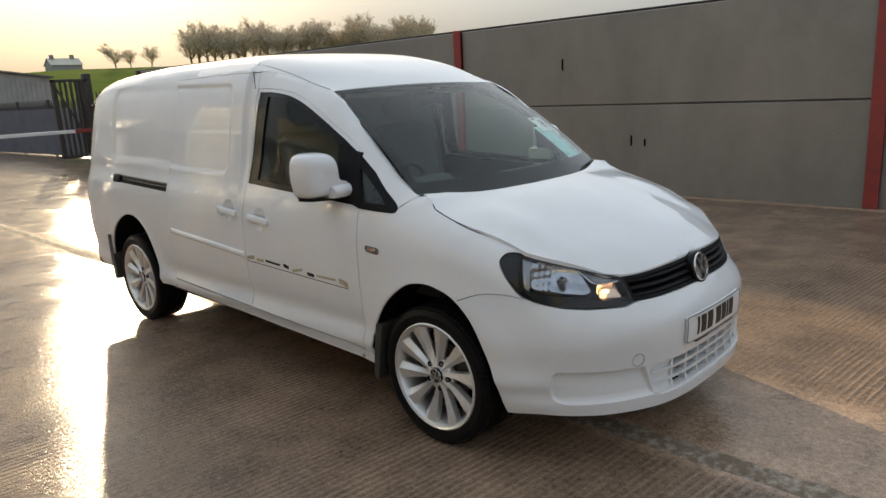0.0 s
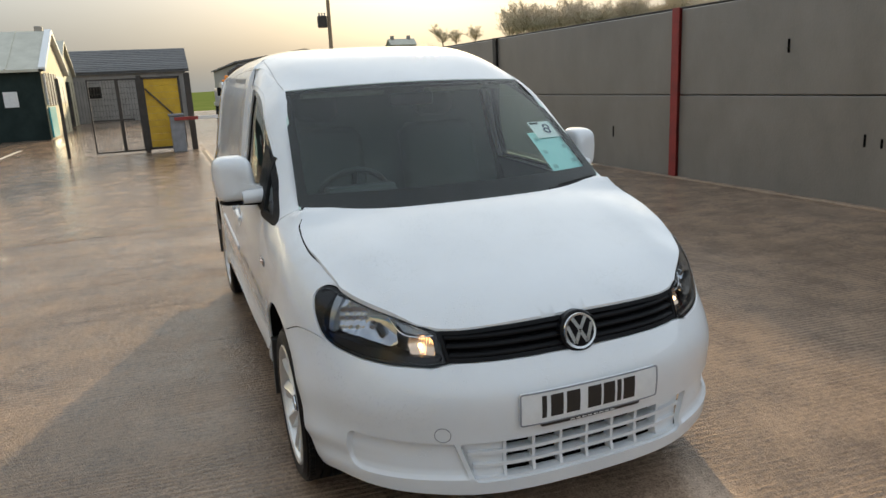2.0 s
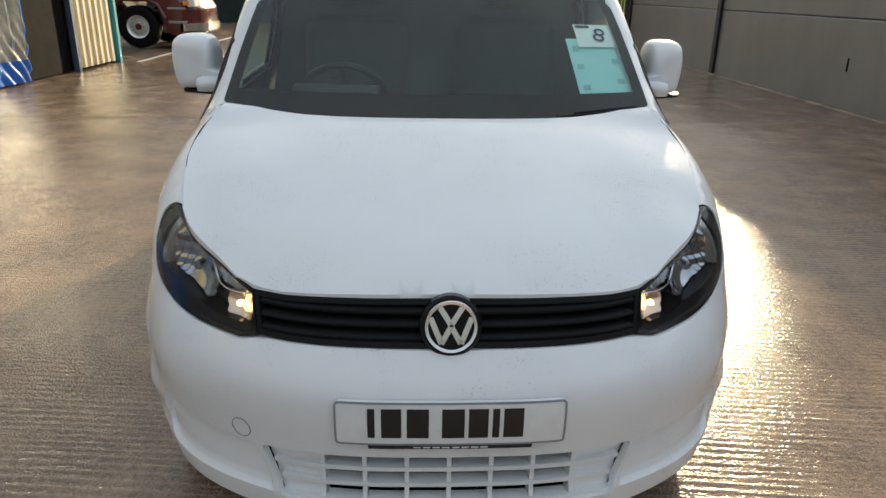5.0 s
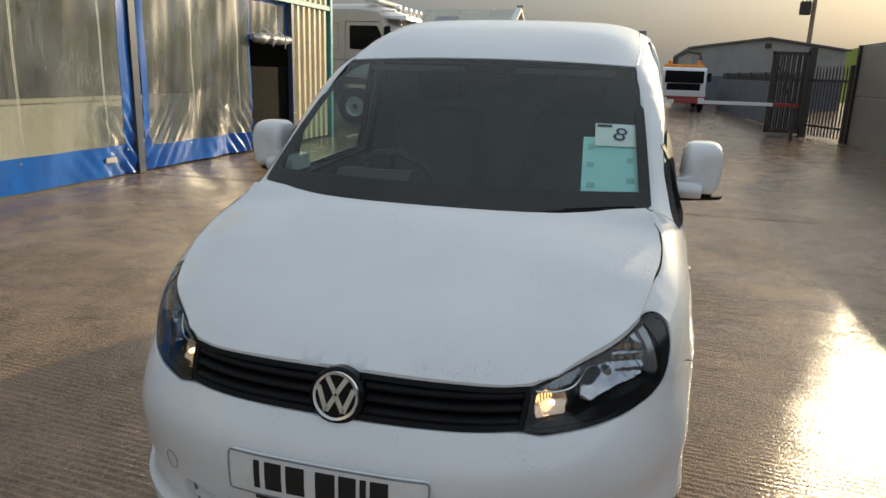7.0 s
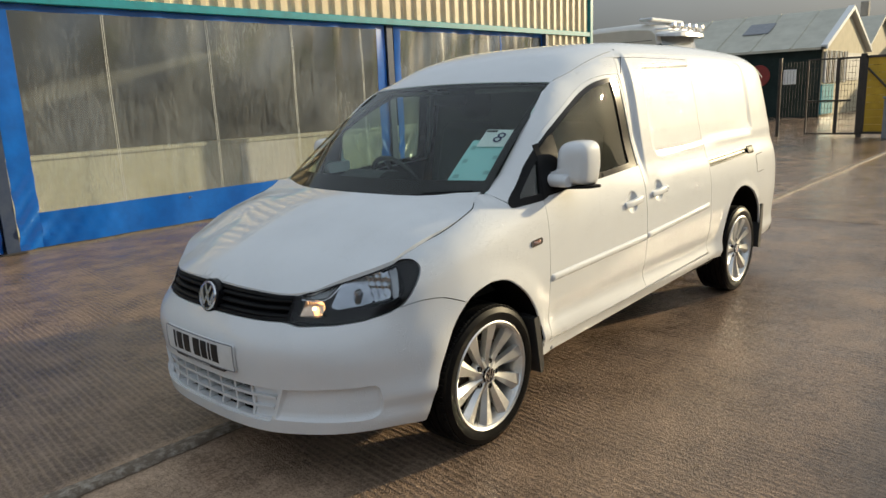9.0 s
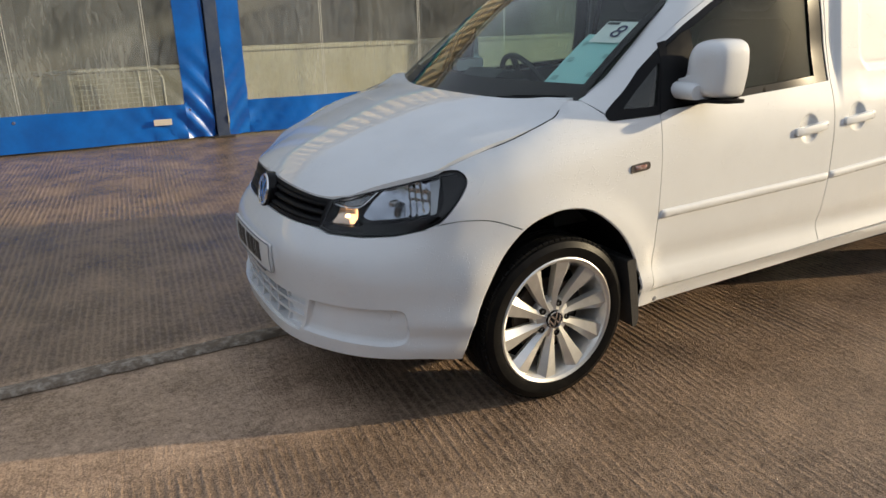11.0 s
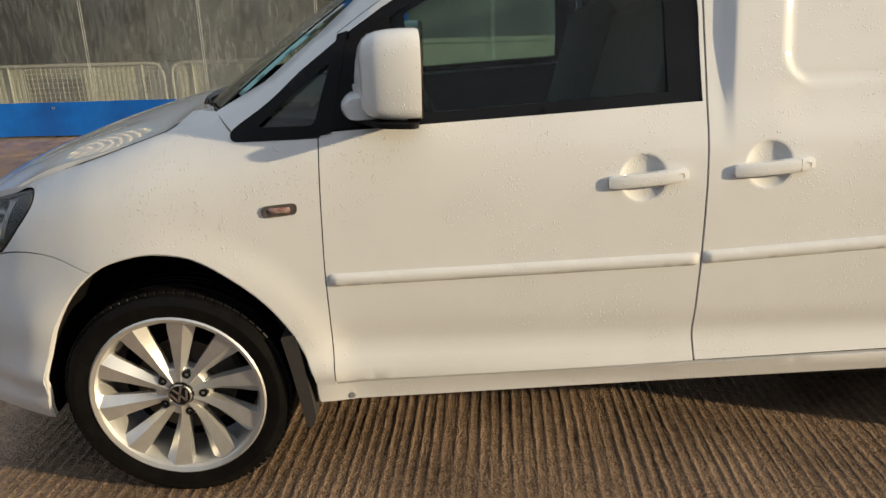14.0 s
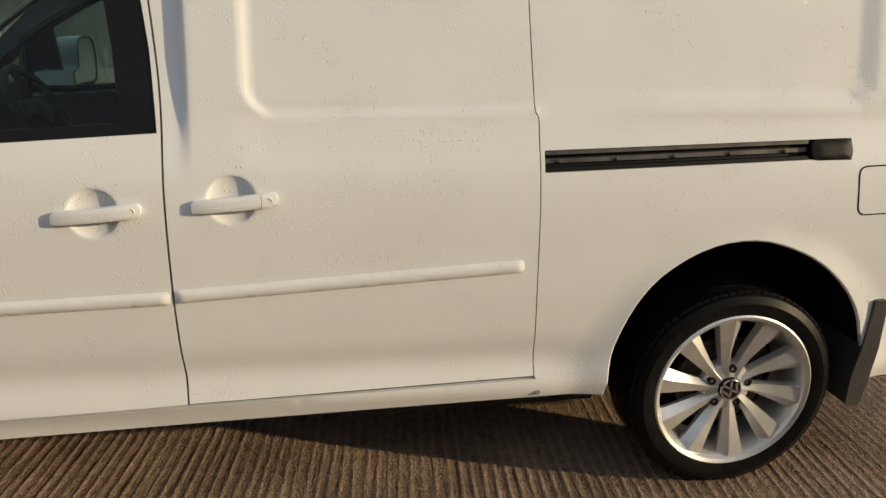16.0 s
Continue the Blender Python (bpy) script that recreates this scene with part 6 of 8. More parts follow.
def sheet(name, us, vs, back, mat, label):
    th = thing(name, label, "paper")
    g = net(lambda u, v: np.array(on_screen(us[0] + (us[1] - us[0]) * u, vs[0] + (vs[1] - vs[0]) * v, back)), np.linspace(0, 1, 6), np.linspace(0, 1, 6))
    part("page", g, mat, th)
    return th


form = sheet("condition_form", (0.675, 0.955), (0.085, 0.44), 0.014, BLUEPAPER, "pale blue printed form inside the windscreen")
for k, (a, b, w) in enumerate(((0.70, 0.13, 0.04), (0.70, 0.25, 0.035), (0.89, 0.16, 0.04), (0.895, 0.28, 0.035), (0.70, 0.36, 0.03))):
    part("print_bar", net(lambda u, v: np.array(on_screen(a + w * u, b + 0.03 * v, 0.0125)), np.linspace(0, 1, 2), np.linspace(0, 1, 2)), PRINTED, form)
card = sheet("lot_card", (0.735, 0.965), (0.378, 0.528), 0.009, PAPER, "white card with a handwritten eight")
part("heading_bar", net(lambda u, v: np.array(on_screen(0.745 + 0.08 * u, 0.502 + 0.018 * v, 0.0075)), np.linspace(0, 1, 2), np.linspace(0, 1, 2)), INK, card)
txt = bpy.data.curves.new("lot_number", "FONT")
txt.body, txt.size, txt.align_x, txt.align_y = "8", 0.105, "CENTER", "CENTER"
holder = bpy.data.objects.new("lot_number", txt)
scene.collection.objects.link(holder)
bpy.context.view_layer.update()
me8 = bpy.data.meshes.new_from_object(holder.evaluated_get(bpy.context.evaluated_depsgraph_get()))
bpy.data.objects.remove(holder)
me8.materials.clear()
me8.materials.append(PEN)
o, ux, vx = on_screen(0.865, 0.45, 0.0065), on_screen(0.89, 0.45, 0.0065), on_screen(0.865, 0.49, 0.0065)
ex, ey = (ux - o).normalized(), (vx - o).normalized()
ez = ex.cross(ey).normalized()
part("lot_number", me8, None, card, "handwritten number 8", at=Matrix.Translation(o) @ Matrix((ex, ey, ez)).transposed().to_4x4() @ Matrix.Rotation(radians(-20), 4, "Z"))


# ---------- ground ----------
def hill(x, y):
    """Land beyond the yard: flat near, rising to a wooded ridge on the sunny side."""
    r = np.hypot(x, y)
    a = np.degrees(np.arctan2(y, x))
    ridge = smooth(178, 163, a) * smooth(95, 125, a)
    far = smooth(60, 170, r) * 9.0 * ridge
    roll = smooth(120, 900, r) * 3.0 * (0.4 + np.sin(x * 0.004) * 0.4 + np.cos(y * 0.005) * 0.3)
    return -0.06 + far + roll * (r > 60) * (0.3 + ridge) - 0.6 * smooth(60, 200, r) * (1 - ridge)


def land():
    radii = [0, 20, 40, 55, 70, 90, 110, 130, 150, 170, 200, 250, 320, 420, 600, 900, 1500, 2600]
    n = 120
    g = Geo()
    g.v = [(0, 0, -0.06)]
    for r in radii[1:]:
        for k in range(n):
            a = k * math.tau / n
            x, y = r * math.cos(a), r * math.sin(a)
            g.v.append((x, y, float(hill(np.array(x), np.array(y)))))
    g.f = [(0, 1 + k, 1 + (k + 1) % n) for k in range(n)]
    for i in range(len(radii) - 2):
        for k in range(n):
            a, b = 1 + i * n, 1 + (i + 1) * n
            g.f.append((a + k, b + k, b + (k + 1) % n, a + (k + 1) % n))
    return g


tagged(part("ground", land(), GRASS, soft=True), "rough green pasture rising to a ridge", "ground", kind="structure")
yard = tagged(part("yard", Geo().box(-62, 24, -22, 26, -0.3, -0.012, 0.0), CONCRETE), "wet brown tamped concrete yard", "yard", kind="structure")
# cast bays with narrow joints
xs = [-62, -50, -40, -31, -24.5, -18.4, -12.3, -6.2, -0.1 + 6.1 * 0.72, 10.5, 24]
ys = [-22, -12.5, -6.4, -0.215, 5.95, 14, 26]
def tamped(x0, x1, y0, y1, seed):
    """A cast bay whose top keeps the ridges of the tamping beam."""
    rs = np.random.RandomState(seed)
    nx, ny = int((x1 - x0) / 0.0061), int((y1 - y0) / 0.05)
    x, y = np.meshgrid(np.linspace(x0, x1, nx), np.linspace(y0, y1, ny), indexing="ij")
    a = radians(5)
    u = x * math.cos(a) - y * math.sin(a)
    soft_ = np.zeros_like(x)
    for k in range(7):
        kx, ky, p = rs.uniform(-9, 9), rs.uniform(-4, 4), rs.uniform(0, 6.28)
        soft_ += np.sin(kx * x + ky * y + p) / 7
    drift = 1.1 * np.sin(0.9 * y + 0.35 * x + 1) + 0.8 * np.sin(2.1 * y - 0.8 * x) + 2.2 * soft_
    # each ridge waxes and wanes along its length
    rows = rs.uniform(0.45, 1.15, (nx // 6 + 1, ny // 4 + 2))
    along = np.arange(ny) / 4.0
    low = along.astype(int)
    cell = np.repeat(rows[:, low] * (1 - along + low) + rows[:, low + 1] * (along - low), 6, axis=0)[:nx]
    py = y + 0.06
    strip = smooth(-0.2, -0.12, py) * smooth(0.80, 0.62, py) * smooth(0.5, 0.8, x)
    edge = smooth(-0.34, -0.27, py) * smooth(-0.04, -0.1, py)
    h = 0.0028 * np.clip(0.8 + 0.9 * soft_, 0.35, 1.1) * cell * (1 - 0.94 * np.maximum(strip, edge))
    marks = np.arange(x0 - 1.0, x1 + 1.0, 0.09)
    drift = drift + 1.3 * np.interp(u, marks, rs.uniform(-1, 1, len(marks)))
    z = -0.0032 + h * (0.5 + 0.5 * np.sin(math.tau * u / 0.0365 + drift)) ** 2.2 + rs.uniform(-0.0005, 0.0005, x.shape)
    z[0], z[-1], z[:, 0], z[:, -1] = -0.009, -0.009, -0.009, -0.009
    g = Geo().box(x0, x1, y0, y1, -0.2, -0.0085, 0.0)
    base = len(g.v)
    g.v += list(zip(x.ravel().tolist(), y.ravel().tolist(), z.ravel().tolist()))
    g.f += [(base + i * ny + j, base + (i + 1) * ny + j, base + (i + 1) * ny + j + 1, base + i * ny + j + 1) for i in range(nx - 1) for j in range(ny - 1)]
    return g


for i in range(len(xs) - 1):
    for j in range(len(ys) - 1):
        if i == 7 and j in (2, 3):
            part("slab", tamped(xs[i] + 0.005, xs[i + 1] - 0.005, ys[j] + 0.007, ys[j + 1] - 0.007, j), CONCRETE, yard)
            continue
        part("slab", Geo().box(xs[i] + 0.005, xs[i + 1] - 0.005, ys[j] + 0.007, ys[j + 1] - 0.007, -0.2, 0.0, 0.006), CONCRETE, yard)
# lumpy mortar lip along the worn joint
rnd = np.random.RandomState(4)
g = Geo()
lip_x = np.arange(-18.0, 12.0, 0.035)
wob = [np.convolve(rnd.uniform(-1, 1, len(lip_x) + 8), np.ones(w_) / w_ ** 0.5, mode="same")[:len(lip_x)] for w_ in (9, 3, 3, 2)]
for i, x in enumerate(lip_x):
    a_, b_, c_, d_ = (float(w_[i]) for w_ in wob)
    for yy, zz in ((-0.325 + 0.006 * a_, -0.004), (-0.300 + 0.007 * a_, 0.005 + 0.003 * b_), (-0.262, 0.010 + 0.004 * c_), (-0.236 + 0.006 * d_, 0.016 + 0.005 * b_), (-0.214 + 0.007 * c_, 0.010 + 0.004 * d_), (-0.205 + 0.006 * c_, -0.004)):
        g.v.append((x, yy, zz))
g.f = [(i * 6 + j, i * 6 + j + 1, i * 6 + j + 7, i * 6 + j + 6) for i in range(len(lip_x) - 1) for j in range(5)]
tagged(part("joint_lip", g, MORTAR, soft=50), "lumpy raised mortar lip along a slab joint", "joint", kind="stuff")
tagged(part("yard_line", Geo().box(-24.0, -12.75, -5.72, -5.62, -0.05, 0.004, 0.001), WHITELINE), "worn white painted line on the yard", "line", kind="structure")

# ---------- boundary wall ----------
wall = tagged(part("wall_north", Geo().box(-17.8, 12.2, 5.99, 6.06, -0.2, 2.36, 0.01), WALL), "stained grey precast concrete wall with red posts", "wall", kind="structure")
posts_x = [-17.75, -11.83, -5.83, 0.17, 6.17, 12.17]
for a, b in zip(posts_x, posts_x[1:]):
    for k in range(2):
        z0, z1 = 1.2 * k, 1.2 * (k + 1)
        part("panel", Geo().box(a + 0.06, b - 0.06, 5.84 + 0.004 * k, 5.99, z0 + (0.006 if k else -0.05), z1 - 0.006, 0.012), WALL, wall)
for i, px in enumerate(posts_x):
    g = Geo().box(px - 0.075, px + 0.075, 5.785, 5.80, -0.05, 2.42, 0.003).box(px - 0.006, px + 0.006, 5.80, 5.98, -0.05, 2.42, 0.002).box(px - 0.075, px + 0.075, 5.98, 5.995, -0.05, 2.42, 0.003)
    part("post", g, REDSTEEL if 0 < i < 5 and i != 1 else DARKSTEEL, wall, "red-painted steel column" if i not in (0, 1) else "dark steel column")
part("wall_cap", Geo().box(-17.8, 12.2, 5.86, 6.08, 2.405, 2.425, 0.006), DARKSTEEL, wall)
for hx, hz, hh in ((-3.85, 1.78, 0.16), (-2.75, 0.72, 0.14), (-2.55, 0.70, 0.10), (0.9, 0.5, 0.2), (-7.4, 0.6, 0.18)):
    part("bolt_slot", Geo().box(hx - 0.012, hx + 0.012, 5.828, 5.86, hz - hh / 2, hz + hh / 2, 0.004), DARK, wall)
tagged(part("wall_kerb", Geo().box(-17.8, 12.2, 5.74, 5.84, -0.05, 0.02, 0.012), CONCRETE), "low concrete toe along the wall", "kerb", kind="structure")

# ---------- workshop with the plastic curtains ----------
CY = -6.1
hall = thing("curtain_building", "cream-clad steel building with clear plastic curtains", "building", kind="structure")
part("hall_floor", Geo().box(-12.5, 14, -15, CY - 0.2, 0.004, 0.012, 0.002), CONCRETE, hall)
part("hall_wall", Geo().box(-12.6, 14, -15.2, -15.0, 0, 4.2, 0.01).box(-12.62, -12.5, -15, CY - 0.1, 0, 3.9, 0.01).box(13.9, 14, -15, CY - 0.1, 0, 3.9, 0.01), HALL, hall)
part("hall_roof", Geo().prism([(CY + 0.25, 3.82), (CY + 0.25, 3.90), (-10.6, 4.6), (-15.2, 3.9), (-15.2, 3.8), (-10.6, 4.48)], -12.75, 14.1, "x"), SHEETROOF, hall)
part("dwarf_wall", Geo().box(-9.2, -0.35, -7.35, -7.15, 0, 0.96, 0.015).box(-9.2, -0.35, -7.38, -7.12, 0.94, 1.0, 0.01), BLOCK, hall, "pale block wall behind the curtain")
part("low_wall", Geo().box(-0.18, 5.8, -7.35, -7.15, 0, 0.76, 0.015).box(-0.18, 5.8, -7.38, -7.12, 0.755, 0.80, 0.01), SHADEBLOCK, hall, "block wall behind the barriers, greyed in colour for the hall's shade")
part("bright_block", Geo().box(-4.95, -3.9, -7.148, -7.13, 0.30, 0.93, 0.01), PAPER, hall, "pale board leaning on the wall")
part("back_board", Geo().box(2.0, 3.6, -14.9, -14.8, 0.8, 2.4, 0.01).box(5.2, 6.6, -14.9, -14.8, 0.6, 2.2, 0.01), GREYBOX, hall)


def corrugated(x0, x1, z0, z1, name):
    """Box-profile sheet standing in the wall plane."""
    pitch, prof, x = 0.25, [], x0
    while x < x1 - 1e-6:
        for dx, dy in ((0.0, 0.0), (0.11, 0.0), (0.14, 0.04), (0.22, 0.04)):
            if x + dx < x1:
                prof.append((x + dx, CY + 0.06 + dy))
        x += pitch
    prof.append((x1, CY + 0.06))
    k = len(prof)
    g = Geo()
    g.v = [(a, b, z0) for a, b in prof] + [(a, b, z1) for a, b in prof] + [(a, b - 0.02, z0) for a, b in prof] + [(a, b - 0.02, z1) for a, b in prof]
    for i in range(k - 1):
        g.f += [(i, i + 1, k + i + 1, k + i), (2 * k + i + 1, 2 * k + i, 3 * k + i, 3 * k + i + 1), (i, 2 * k + i, 2 * k + i + 1, i + 1), (k + i, k + i + 1, 3 * k + i + 1, 3 * k + i)]
    return part(name, g, CLAD, hall, "cream box-profile cladding")


for a, b in ((-12.6, -6.3), (-6.3, -0.2), (-0.2, 5.9), (5.9, 14.0)):
    corrugated(a + 0.002, b - 0.002, 2.80, 3.72, "cladding")
corrugated(-12.55, -10.85, 0.05, 2.70, "cladding")
part("flashing", Geo().box(-12.72, 14.05, CY + 0.0, CY + 0.17, 3.70, 3.84, 0.01), PLATE, hall, "pale eaves flashing")
part("trim_teal", Geo().box(-12.68, 14.0, CY + 0.05, CY + 0.13, 2.70, 2.80, 0.006), TEAL, hall, "teal drip trim")
part("corner_trim", Geo().box(-12.70, -12.58, CY + 0.02, CY + 0.14, 0.0, 3.70, 0.008).box(-12.70, -12.62, CY - 0.2, CY + 0.1, 0, 3.7, 0.005), TEAL, hall, "teal corner trim")
part("corner_trim", Geo().box(-10.87, -10.76, CY + 0.03, CY + 0.13, 0.0, 2.70, 0.008), NAVY, hall)
for px in (-6.25, -0.22, 5.85, 11.9):
    g = Geo().box(px - 0.07, px + 0.07, CY + 0.035, CY + 0.05, 0, 2.75, 0.003).box(px - 0.008, px + 0.008, CY - 0.12, CY + 0.04, 0, 2.75, 0.002).box(px - 0.07, px + 0.07, CY - 0.13, CY - 0.115, 0, 2.75, 0.003)
    part("column", g, NAVY, hall, "navy steel column")
    part("base_plate", Geo().box(px - 0.13, px + 0.13, CY - 0.17, CY + 0.10, 0.0, 0.018, 0.003), DARKSTEEL, hall)

rc = np.random.RandomState(7)


def curtain(x0, x1, z0, z1, film_x, band, loose):
    """One clear sheet hung in a bay, with blue reinforced edges."""
    ph = rc.uniform(0, 6, 6)

    def bulge(x, z):
        w = 0.009 * np.sin(x * 7 + ph[0] + 0.8 * z) + 0.003 * np.sin(x * 23 + ph[1] + 2 * z) + 0.006 * np.sin(z * 5 + x * 4 + ph[2])
        low = smooth(1.3, 0.1, z)
        gather = np.minimum(x - x0, x1 - x)
        w = w * (0.35 + loose * 1.6) + 0.035 * low * np.sin((x - x0) * 6.0 + z * 3 + ph[3]) * (0.3 + loose)
        w = w + 0.03 * low * np.exp(-((gather / 0.9) ** 2)) * np.sin((gather + (1.2 - z) * 0.8) * 26) + 0.012 * smooth(1.9, 2.7, z) * np.sin(x * 11 + 2 * np.sin(x * 2.3) + z * 2)
        return CY + 0.02 + w

    def patch(a, b, c, d, nx, nz, off, name, mat, label):
        g = net(lambda u, v: np.array([a + (b - a) * u, bulge(a + (b - a) * u, c + (d - c) * v) + off, c + (d - c) * v]), np.linspace(0, 1, nx), np.linspace(0, 1, nz))
        if mat is not FILM:
            k = len(g.v)
            back_v = [(x, y - 0.006, z) for x, y, z in g.v]
            g.v += back_v
            g.f += [tuple(k + i for i in f[::-1]) for f in list(g.f)]
        return part(name, g, mat, sheet_, label, soft=60, recalc=False)
    sheet_ = thing("plastic_curtain", "clear plastic curtain with blue edges, streaked and wrinkled" if not loose > 0.4 else "loose gathered clear plastic curtain with a blue hem", "curtain", group="plastic curtains")
    fa, fb = film_x
    f_ = patch(fa, fb, band, z1 - 0.07, 70, 40, 0.0, "film", FILM, "streaked clear film")
    f_.visible_shadow = False
    patch(x0, fa, z0, z1, 8, 50, 0.004, "side_hem", BLUE, "blue side hem")
    patch(fb, x1, z0, z1, 8, 50, 0.004, "side_hem", BLUE, "blue side hem")
    patch(fa, fb, z0, band, 60, 12, 0.004, "bottom_hem", BLUE, "blue bottom hem")
    patch(fa, fb, z1 - 0.07, z1, 60, 3, 0.004, "top_hem", BLUE, "")
    k = 1
    while fa + 0.33 + (k - 1) * 1.36 < fb - 0.2:
        xx = fa + 0.33 + (k - 1) * 1.36
        for dx in (-0.011, 0.011):
            patch(xx + dx - 0.003, xx + dx + 0.003, band, z1 - 0.07, 2, 30, 0.003, "weld_seam", WHITEBAR, "pale welded seam")
        k += 1
    k = 0
    while fa + k * 1.81 < fb:
        xx = fa - 0.05 + k * 1.81
        part("eyelet", Geo().lathe([(0.006, 0.0), (0.008, 0.006), (0.016, 0.005), (0.018, 0.0)], 14, Matrix.Translation((xx, float(bulge(np.array(xx), np.array(band - 0.07))) + 0.006, band - 0.07))), CHROME, sheet_)
        k += 1
    return sheet_


curtain(-0.13, 5.78, 0.02, 2.70, (0.19, 5.5), 0.42, 0.15)
curtain(-6.16, -0.30, 0.02, 2.70, (-5.96, -0.55), 0.42, 0.2)
curtain(-9.32, -6.36, 0.03, 2.70, (-9.28, -6.50), 0.36, 0.55)
curtain(5.95, 11.8, 0.02, 2.70, (6.2, 11.5), 0.42, 0.15)
curtain(-10.76, -9.32, 1.98, 2.70, (-10.72, -9.34), 2.03, 0.6)
tag_ob = thing("curtain_label", "small cream label on the blue hem", "label")
part("tag", Geo().box(0.36, 0.56, CY + 0.055, CY + 0.062, 0.20, 0.27, 0.002), CREAMCAB, tag_ob)
tag2 = thing("curtain_label", "small cream label on the blue hem", "label")
part("tag", Geo().box(-5.72, -5.52, CY + 0.055, CY + 0.062, 0.21, 0.28, 0.002), CREAMCAB, tag2)
# doorway in the end bay with its rolled-up flap
door_u = thing("doorway_flap", "rolled-up plastic door flap tied over an open doorway", "curtain")
roll_pts = [(-10.72 + 0.1 * k, CY + 0.10 + 0.015 * math.sin(k * 1.7), 2.0 + 0.02 * math.sin(k * 2.3)) for k in range(15)]
part("roll", Geo().tube(roll_pts, [0.05, 0.075, 0.085, 0.09, 0.10, 0.09, 0.085, 0.10, 0.095, 0.085, 0.09, 0.1, 0.085, 0.07, 0.05], 10), GREYBOX, door_u, soft=True)
part("tie", Geo().tube([(-9.9, CY + 0.03, 2.18), (-9.9, CY + 0.21, 2.05), (-9.88, CY + 0.20, 1.86)], 0.012, 6), PLATE, door_u)
part("tie", Geo().tube([(-10.35, CY + 0.03, 2.18), (-10.36, CY + 0.21, 2.05), (-10.38, CY + 0.18, 1.84)], 0.012, 6), PLATE, door_u)
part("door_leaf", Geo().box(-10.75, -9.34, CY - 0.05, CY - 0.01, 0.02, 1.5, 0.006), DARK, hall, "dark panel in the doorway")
# added black sheet that stands for the shade inside the open doorway
part("doorway_shade_sheet", Geo().box(-10.9, -9.2, CY - 1.4, CY - 1.36, 0, 2.7, 0.01), DARK, hall)
# crowd barriers behind the curtain
def barrier(x0, y, boards):
    th = thing("crowd_barrier", "white steel crowd barrier with a mesh panel and pale boards", "barrier", group="crowd barriers behind the curtain")
    x1 = x0 + 2.25
    outline = rounded([(x0, 0.10), (x0, 0.80), (x1, 0.80), (x1, 0.10)], [0.0, 0.16, 0.16, 0.0], 5)
    part("hoop", Geo().tube([(a, y, b) for a, b in outline], 0.019, 8), WHITEBAR, th, soft=True)
    part("rail", Geo().tube([(x0, y, 0.16), (x1, y, 0.16)], 0.016, 6), WHITEBAR, th)
    for dx in (0.27, 1.98):
        part("upright", Geo().tube([(x0 + dx, y, 0.16), (x0 + dx, y, 0.79)], 0.013, 6), WHITEBAR, th)
    g = Geo()
    for k in range(1, 36):
        g.tube([(x0 + k * 2.25 / 36, y, 0.16), (x0 + k * 2.25 / 36, y, 0.79)], 0.0035, 4)
    for k in range(1, 11):
        g.tube([(x0, y, 0.16 + 0.06 * k), (x1, y, 0.16 + 0.06 * k)], 0.0035, 4)
    tagged(part("mesh_panel", g, WHITEBAR, th), kind="stuff")
    for a, b in boards:
        out = rounded([(a, 0.24), (b, 0.24), (b - 0.01, 0.76), (a + 0.01, 0.77)], 0.03, 4)
        part("sign_board", Geo().prism([(q, z) for q, z in out], y - 0.035, y - 0.022, "y"), BLOCK, th, "pale board on the mesh")
    for xx in (x0 + 0.3, x1 - 0.3):
        part("foot", Geo().tube([(xx, y - 0.3, 0.035), (xx, y, 0.12), (xx, y + 0.3, 0.035)], 0.016, 6), WHITEBAR, th)


barrier(0.30, CY - 0.75, ((1.31, 1.64), (1.68, 2.06), (2.10, 2.49)))
barrier(2.66, CY - 0.75, ((2.93, 3.70), (4.45, 4.86)))
barrier(5.0, CY - 0.75, ((5.6, 6.5),))

# ---------- gates and barrier across the drive ----------
fence = thing("mesh_gate", "dark steel mesh gate with a yellow boarded leaf standing open", "gate")


def bar_frame(y0, y1, z0, z1, x, r, parent, mat, name="frame"):
    return part(name, Geo().box(x - r, x + r, y0, y0 + 2 * r, z0, z1).box(x - r, x + r, y1 - 2 * r, y1, z0, z1).box(x - r, x + r, y0, y1, z1 - 2 * r, z1).box(x - r, x + r, y0, y1, z0, z0 + 2 * r), mat, parent)


GX = -18.9
bar_frame(-3.0, -2.25, 0.06, 2.05, GX, 0.02, fence, DARKSTEEL)
bar_frame(-2.25, -1.72, 0.06, 2.05, GX, 0.025, fence, DARKSTEEL)
part("post", Geo().box(GX - 0.05, GX + 0.05, -1.74, -1.60, 0, 2.12, 0.008), DARKSTEEL, fence)
part("post", Geo().box(GX - 0.06, GX + 0.06, -0.50, -0.34, 0, 2.14, 0.008), DARKSTEEL, fence)
bar_frame(-1.62, -0.62, 0.08, 2.06, GX + 0.06, 0.03, fence, DARKSTEEL)
for k in range(10):
    part("board", Geo().box(GX + 0.045, GX + 0.065, -1.57, -0.68, 0.14 + k * 0.187, 0.14 + k * 0.187 + 0.183, 0.004), YELLOW, fence, "yellow board")
part("brace", Geo().tube([(GX + 0.1, -1.55, 1.75), (GX + 0.1, -0.66, 0.75)], 0.025, 6), DARKSTEEL, fence)
part("lock_bar", Geo().box(GX + 0.03, GX + 0.07, -2.95, -1.9, 0.92, 0.97, 0.006), DARKSTEEL, fence)
